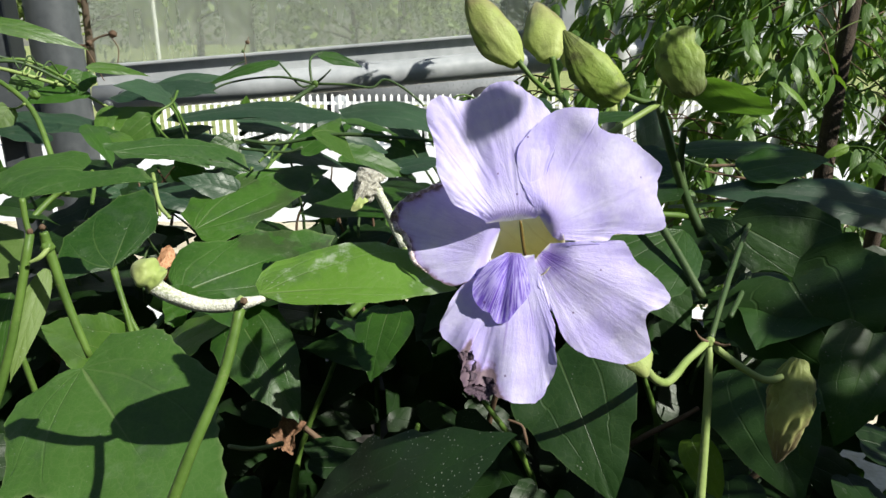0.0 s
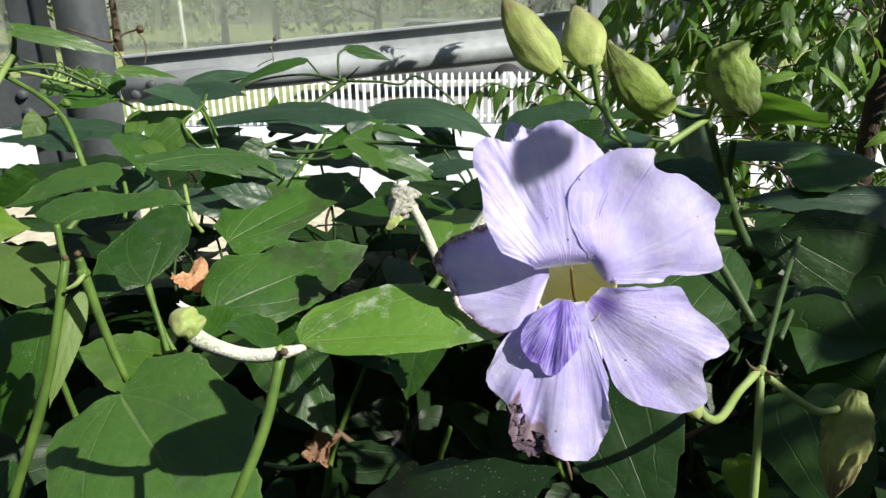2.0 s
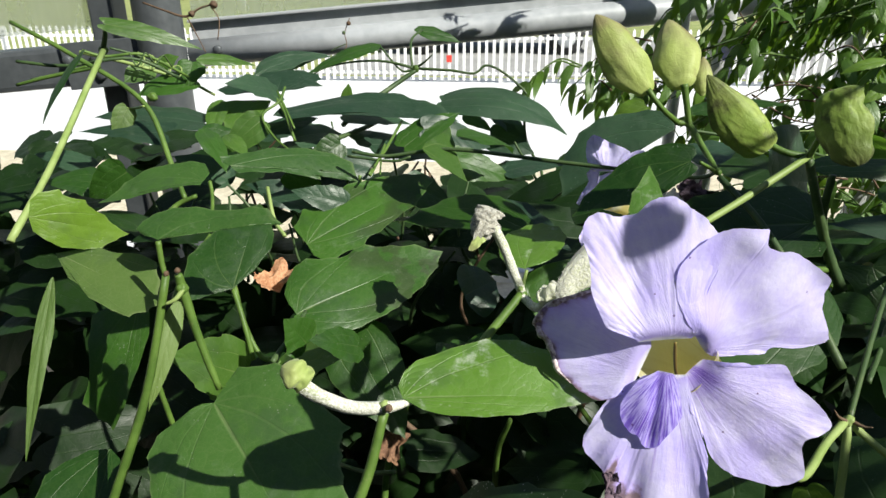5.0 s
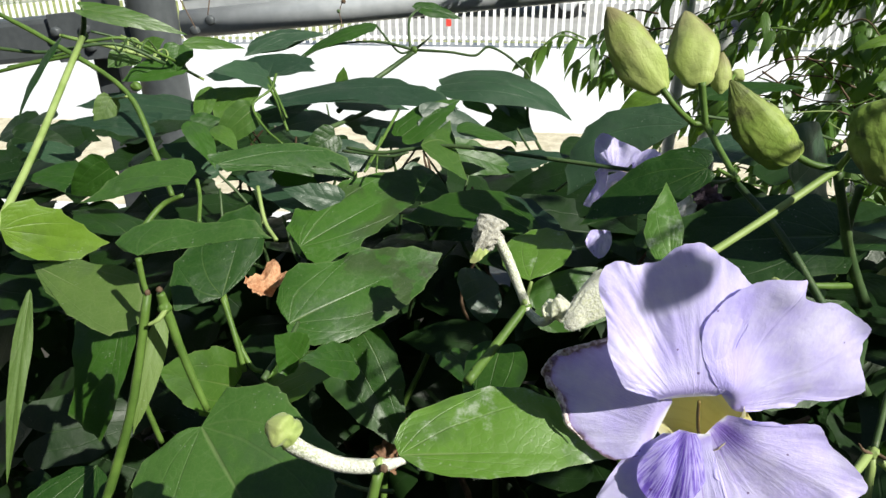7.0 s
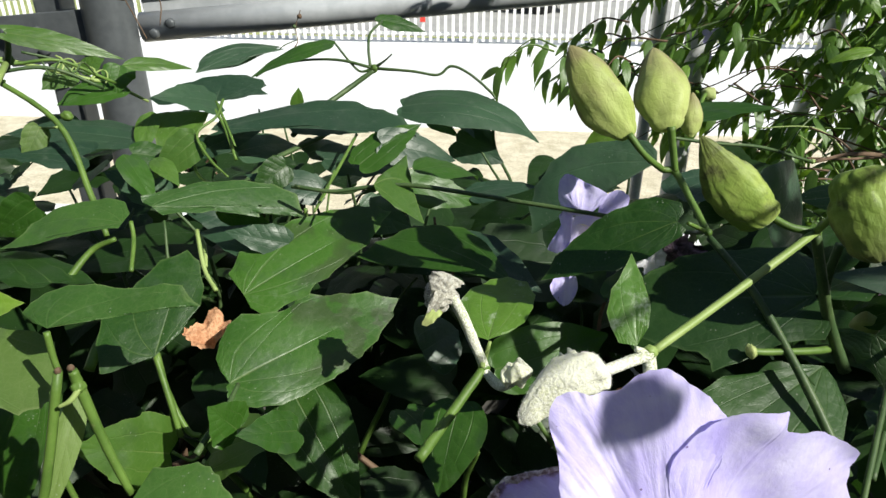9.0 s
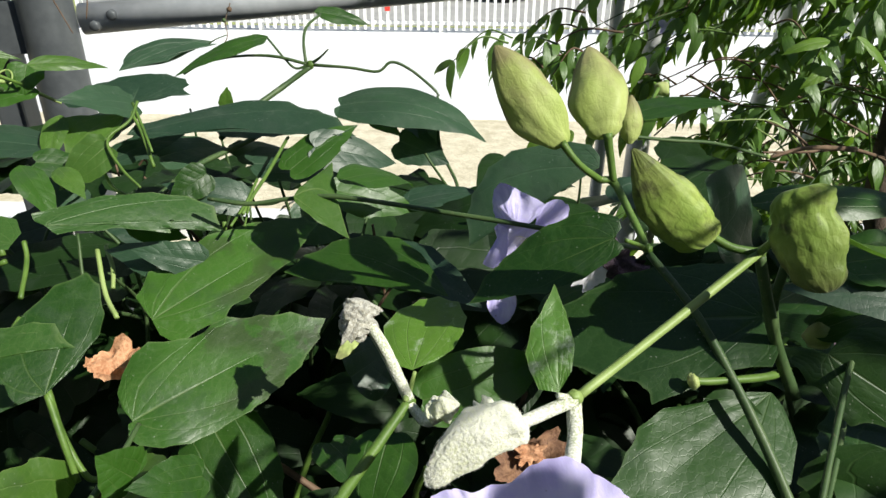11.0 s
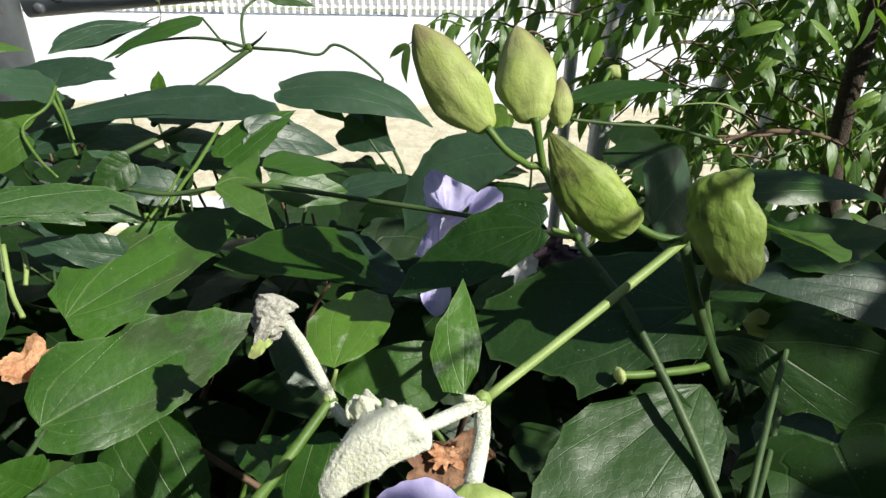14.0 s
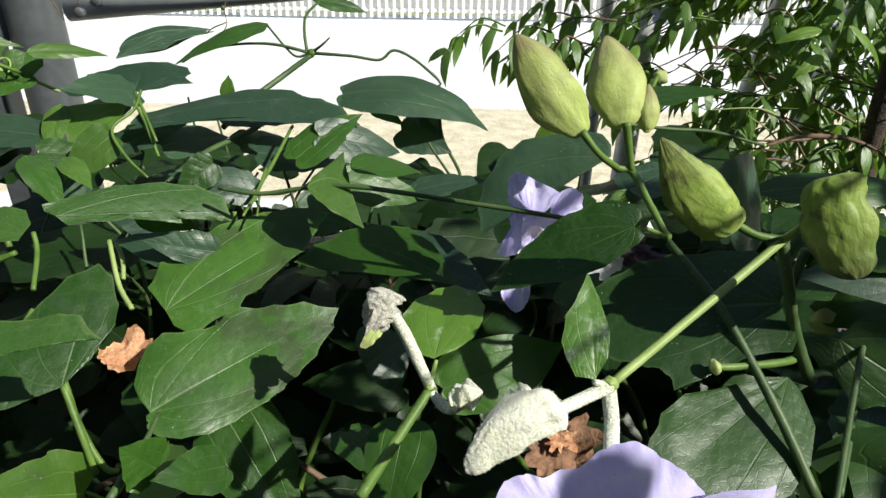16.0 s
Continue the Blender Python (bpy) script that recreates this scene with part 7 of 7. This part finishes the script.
scrap("withered_flower", (0.2025, 0.4122, 1.2276), 0.022, (0.1, -0.8, 0.5), DEADPETAL, "grey shrivelled flower beside a round capsule", "flower", 15)
# broad lobed leaf in front


leaf(vine, (0.058, 0.464, 1.314), (0.034, 0.464, 1.296), 0.019, (-0.2, -0.7, 0.65), "ovate", "light", label="small yellow-green leaf behind the buds")


# ---- inner leaves of the vine, deep shade painted into their green ----
inner = random.Random(41)
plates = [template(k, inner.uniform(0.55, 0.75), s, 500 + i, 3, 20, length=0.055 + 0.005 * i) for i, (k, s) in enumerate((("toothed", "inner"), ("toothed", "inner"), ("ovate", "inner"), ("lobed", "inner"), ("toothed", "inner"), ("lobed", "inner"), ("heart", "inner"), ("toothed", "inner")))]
for i in range(90):
    x, y = inner.uniform(-0.52, 0.36), inner.uniform(0.40, 0.69)
    top = 1.05 + 0.9 * max(0, min(y - 0.34, 0.165))
    z = top - 0.035 - abs(inner.gauss(0, 0.05))
    a = inner.uniform(0, 2 * math.pi)
    way = Vector((math.cos(a), math.sin(a), inner.uniform(-0.5, 0.1)))
    face = Vector((inner.gauss(0, 0.35), -0.3 + inner.gauss(0, 0.3), 1))
    shared_leaf(vine, inner.choice(plates), lay((x, y, z), way, face, inner.uniform(0.75, 1.2)))
for i in range(45):
    base = Vector((inner.uniform(-0.55, 0.30), inner.uniform(0.50, 0.70), inner.uniform(1.13, 1.222)))
    a = inner.uniform(0, 2 * math.pi)
    way = Vector((math.cos(a), math.sin(a), inner.uniform(-0.35, 0.1)))
    shared_leaf(vine, inner.choice(plates), lay(base, way, (inner.gauss(0, 0.3), -0.35 + inner.gauss(0, 0.25), 1), inner.uniform(0.8, 1.2)))
# a dense curtain of leaves hanging behind and below, in the shade-dark colour
picks = []
for i in range(75):
    base = Vector((inner.uniform(-0.56, 0.06), inner.uniform(0.47, 0.72), inner.uniform(1.165, 1.237)))
    a = inner.uniform(0, 2 * math.pi)
    way = Vector((math.cos(a), math.sin(a), inner.uniform(-0.35, 0.0)))
    picks.append((inner.choice(plates), lay(base, way, (inner.gauss(0, 0.3), -0.6 + inner.gauss(0, 0.25), 1), inner.uniform(0.75, 1.1))))
for i in range(160):
    base = Vector((inner.uniform(-0.45, 0.36), inner.uniform(0.36, 0.62), inner.uniform(0.88, 1.06)))
    a = inner.uniform(0, 2 * math.pi)
    way = Vector((math.cos(a), math.sin(a), inner.uniform(-0.8, -0.1)))
    picks.append((inner.choice(plates), lay(base, way, (inner.gauss(0, 0.4), -0.7, 0.7), inner.uniform(0.85, 1.2))))
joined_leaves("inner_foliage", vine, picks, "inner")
picks = []
for i in range(1300):
    base = Vector((inner.uniform(-0.85, 0.85), inner.uniform(0.56, 0.82), inner.uniform(0.45, 1.13)))
    a = inner.uniform(0, 2 * math.pi)
    way = Vector((0.7 * math.cos(a), 0.4 * math.sin(a), inner.uniform(-1.0, -0.2)))
    face = Vector((inner.gauss(0, 0.4), -1, 0.5 + inner.gauss(0, 0.4)))
    picks.append((inner.choice(plates), lay(base, way, face, inner.uniform(0.9, 1.35))))
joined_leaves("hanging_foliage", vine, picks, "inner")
for i in range(34):
    x, y = inner.uniform(-0.42, 0.30), inner.uniform(0.34, 0.66)
    dx, dy = inner.uniform(-0.12, 0.12), inner.uniform(-0.1, 0.1)
    stem(vine, [(x, y, 0.42), (x + dx * 0.4, y + dy * 0.2, 0.8), (x + dx * 0.3, y + dy, 1.0), (x + dx, y + dy * 1.2, inner.uniform(1.06, 1.15))],
         [0.004, 0.0035, 0.003, 0.002], inner.choice(("green", "dark", "brown")), sides=6)

for i in range(46):
    a = Vector((inner.uniform(-0.30, 0.10), inner.uniform(0.48, 0.68), inner.uniform(1.10, 1.17)))
    b = a + Vector((inner.uniform(-0.05, 0.05), inner.uniform(-0.03, 0.03), inner.uniform(0.06, 0.12)))
    stem(vine, [a, a.lerp(b, 0.5) + Vector((inner.gauss(0, 0.012), inner.gauss(0, 0.012), 0)), b], [0.0016, 0.0013, 0.0009], inner.choice(("dark", "brown", "dark")), sides=6)

# ---- the shrub with narrow leaves beside the poles ----
shrub = thing("shrub", (0.56, 1.0, 0.42), "leggy shrub with small narrow pointed green leaves", "shrub")
grow = random.Random(77)
bm = bmesh.new()
tube(bm, [(0.62, 1.0, 0.42), (0.63, 0.99, 0.9), (0.575, 1.0, 1.12), (0.60, 1.03, 1.7)], [0.018, 0.016, 0.014, 0.007], 10, 6, 0.15)
tube(bm, [(0.70, 1.1, 0.42), (0.72, 1.08, 1.0), (0.70, 1.06, 1.7)], [0.016, 0.013, 0.008], 8, 5, 0.15)
keep(part("trunk", bm, BARK), shrub)
narrow = [template("lance", grow.uniform(0.26, 0.36), "shrub", 900 + i, 2, 12, length=0.040, fold=0.25, arch=0.22, wave=0.1) for i in range(8)]
spots = []


def spray_of(s, reach, pairs):
    """A thin drooping twig that carries pairs of hanging leaves."""
    e = s + reach
    mid = s.lerp(e, 0.5) + Vector((0, 0, 0.018))
    stem(shrub, [s, mid, e], [0.0016, 0.0012, 0.0006], grow.choice(("green", "brown", "dark", "green")), "twig", sides=5)
    for j in range(pairs):
        q = 0.2 + 0.8 * j / (pairs - 1)
        p = s.lerp(mid, q * 2) if q < 0.5 else mid.lerp(e, q * 2 - 1)
        for sgn in (-1, 1):
            if grow.random() < 0.9:
                spots.append((p, reach.normalized(), sgn))


# the thick side beyond the vine
for i in range(300):
    sx = 0.40 + 0.62 * grow.random() ** 1.15
    s = Vector((sx, grow.uniform(0.86, 1.02) + 0.42 * (sx - 0.40) + 0.28 * grow.random(), grow.uniform(0.84, 1.62)))
    spray_of(s, Vector((grow.uniform(-0.11, 0.10), grow.uniform(-0.09, 0.06), grow.uniform(-0.07, 0.01))), grow.randint(4, 6))
for i in range(230):
    sx = 0.56 + 0.75 * grow.random()
    s = Vector((sx, 1.12 + 0.35 * (sx - 0.56) + 0.25 * grow.random(), grow.uniform(0.70, 1.60)))
    spray_of(s, Vector((grow.uniform(-0.12, 0.10), grow.uniform(-0.09, 0.06), grow.uniform(-0.08, 0.01))), 5)
# the thin overhanging side towards the rail, high up, and a few low twigs
for i in range(130):
    s = Vector((0.12 + 0.40 * grow.random() ** 0.6, grow.uniform(0.92, 1.22), 1.285 + 0.36 * grow.random()))
    spray_of(s, Vector((grow.uniform(-0.11, -0.02), grow.uniform(-0.05, 0.05), grow.uniform(-0.07, -0.02))), grow.randint(4, 5))
    if i % 12 == 0:
        stem(shrub, [(0.58, 1.02, grow.uniform(1.2, 1.5)), (s.x + 0.12, s.y, s.z + 0.05), s], [0.0017, 0.0013, 0.0009], "brown", "twig", sides=6)
for i in range(13):
    s = Vector((grow.uniform(0.03, 0.24), grow.uniform(0.96, 1.12), grow.uniform(1.215, 1.275)))
    spray_of(s, Vector((grow.uniform(-0.09, -0.04), grow.uniform(-0.03, 0.03), grow.uniform(-0.03, -0.005))), 4)
    if i % 3 == 0:
        stem(shrub, [(s.x + 0.24, s.y, s.z + 0.10), (s.x + 0.1, s.y, s.z + 0.05), s], [0.0016, 0.0012, 0.0008], "dark", "twig", sides=6)
for i in range(24):
    s = Vector((grow.uniform(0.24, 0.42), grow.uniform(0.88, 1.14), grow.uniform(1.06, 1.22)))
    spray_of(s, Vector((grow.uniform(-0.10, -0.01), grow.uniform(-0.05, 0.05), grow.uniform(-0.05, 0.0))), grow.randint(3, 4))
    if i % 3 == 0:
        stem(shrub, [(0.57, 1.0, grow.uniform(1.0, 1.2)), (s.x + 0.1, s.y, s.z + 0.03), s], [0.0017, 0.0013, 0.0009], grow.choice(("brown", "green")), "twig", sides=6)
for i in range(46):
    s = Vector((grow.uniform(0.24, 0.75), grow.uniform(0.85, 1.2), grow.uniform(1.0, 1.45)))
    e = s + Vector((grow.uniform(-0.22, 0.22), grow.uniform(-0.05, 0.05), grow.uniform(-0.03, 0.18)))
    stem(shrub, [s, s.lerp(e, 0.5) + Vector((0, 0, grow.uniform(-0.02, 0.03))), e], [0.0013, 0.0010, 0.0006], grow.choice(("brown", "pale", "dark")), "twig", sides=5)
# a bare forked twig and a few yellowing leaves in front
stem(shrub, [(0.5626, 0.98, 1.13), (0.4405, 0.85, 1.183), (0.3645, 0.80, 1.195), (0.2880, 0.73, 1.2165)], [0.0026, 0.0020, 0.0016, 0.0010], "brown", "twig", sides=7)
stem(shrub, [(0.3645, 0.80, 1.195), (0.335, 0.80, 1.221), (0.3093, 0.80, 1.229), (0.262, 0.80, 1.226)], [0.0015, 0.0012, 0.0010, 0.0007], "pale", "twig", sides=6)
for b, t in (((0.413, 0.85, 1.305), (0.460, 0.85, 1.258)), ((0.447, 0.85, 1.322), (0.468, 0.85, 1.287)), ((0.402, 0.88, 1.296), (0.352, 0.88, 1.280)), ((0.405, 0.87, 1.270), (0.372, 0.86, 1.247)), ((0.52, 0.86, 1.225), (0.487, 0.86, 1.207))):
    leaf(shrub, b, t, 0.016, (0.2, -0.6, 0.8), "lance", "light", fold=0.25, arch=0.2)
grow.shuffle(spots)
picks = []
for i, (p, way, sgn) in enumerate(spots):
    side = way.cross(Vector((0, 0, 1))).normalized() * sgn
    d = way * grow.uniform(0.1, 0.6) + side * grow.uniform(0.3, 0.9) + Vector((0, 0, -grow.uniform(0.35, 1.5)))
    m = lay(p, d, Vector((grow.gauss(0, 0.5), -0.35 + grow.gauss(0, 0.5), 1)), grow.uniform(0.7, 1.3))
    if i < 300:
        shared_leaf(shrub, narrow[i % 8], m)
    else:
        picks.append((narrow[i % 8], m))
joined_leaves("foliage", shrub, picks, "shrub")

# boughs added out of view beside the walkway, to shade the low leaves
bough = random.Random(5)
picks = []
for i in range(7):
    tip = Vector((bough.uniform(0.52, 0.72), bough.uniform(-0.04, 0.34), bough.uniform(1.36, 1.64)))
    stem(shrub, [(0.70, 1.08, bough.uniform(1.2, 1.5)), (0.80, 0.7, 1.55), tip], [0.005, 0.004, 0.0015], "brown", "twig", sides=6)
    for j in range(22):
        p = tip + Vector((bough.gauss(0, 0.05), bough.gauss(0, 0.06), bough.gauss(0, 0.05)))
        picks.append((narrow[j % 8], lay(p, (bough.gauss(0, 1), bough.gauss(0, 1), bough.uniform(-1, 0)), (bough.gauss(0, 0.5), bough.gauss(0, 0.5), 1), bough.uniform(1.25, 1.9))))
for i in range(4):
    tip = Vector((0.6, bough.uniform(-0.11, 0.0), bough.uniform(1.58, 1.68))) if i < 2 else Vector((0.6, 0.10 + 0.06 * (i - 2), 1.73))
    stem(shrub, [(0.70, 1.08, bough.uniform(1.2, 1.5)), (0.80, 0.7, 1.55), tip], [0.005, 0.004, 0.0015], "brown", "twig", sides=6)
    for j in range(26):
        p = tip + Vector((bough.gauss(0, 0.05), bough.gauss(0, 0.035), bough.gauss(0, 0.035)))
        picks.append((narrow[j % 8], lay(p, (bough.gauss(0, 1), bough.gauss(0, 1), bough.uniform(-1, 0)), (bough.gauss(0, 0.5), bough.gauss(0, 0.5), 1), bough.uniform(1.25, 1.9))))
joined_leaves("foliage", shrub, picks, "shrub")
# unseen twig and leaf added sunwards to throw a shadow on the upper petal
spray = Vector((0.0090, 0.1860, 1.3285)) + SUN_WAY * 0.34
stem(shrub, [(0.80, 0.7, 1.55), (0.5, 0.35, 1.60), tuple(spray + Vector((0.015, 0.01, 0.012)))], [0.004, 0.0025, 0.0010], "brown", "twig", sides=6)
leaf(shrub, spray + Vector((0.008, 0.004, 0.007)), spray - Vector((0.008, 0.0, 0.008)), 0.013, SUN_WAY, "ovate", "shrub")
# one more unseen bough, added to shade the lower right leaves
picks = []
tip = Vector((0.475, 0.16, 1.430))
stem(shrub, [(0.80, 0.7, 1.55), (0.66, 0.4, 1.55), tip], [0.004, 0.003, 0.0012], "brown", "twig", sides=6)
for j in range(16):
    p = tip + Vector((bough.gauss(0, 0.035), bough.gauss(0, 0.03), bough.gauss(0, 0.025)))
    picks.append((narrow[j % 8], lay(p, (bough.gauss(0, 1), bough.gauss(0, 1), bough.uniform(-1, 0)), (bough.gauss(0, 0.5), bough.gauss(0, 0.5), 1), bough.uniform(0.9, 1.3))))
joined_leaves("foliage", shrub, picks, "shrub")

# small violet flowers hanging in the shrub
for place, turn in (((0.262, 1.02, 1.262), 0.0), ((0.268, 1.04, 1.288), 0.9)):
    bloom = thing("flower", place, "small violet flower hanging among the shrub's leaves", "flower", "shrub flowers")
    for j in range(4):
        a = turn + 1.57 * j
        out = Vector((0.9 * math.cos(a), -0.25, 0.9 * math.sin(a) - 0.3)).normalized()
        limb(bloom, place, tuple(Vector(place) + out * 0.012), (0.3 * math.cos(a), -0.9, 0.3),
             ((0, 1.5), (4, 4), (9, 4.5), (13, 2.5), (14.5, 0), (13, -2.5), (9, -4.5), (4, -4), (0, -1.5)), ((0, 1), (0, -1)), ((8, 0, 5, 3, 1.0),), PETAL, seed=41 + j, rings=8, smooth=3)
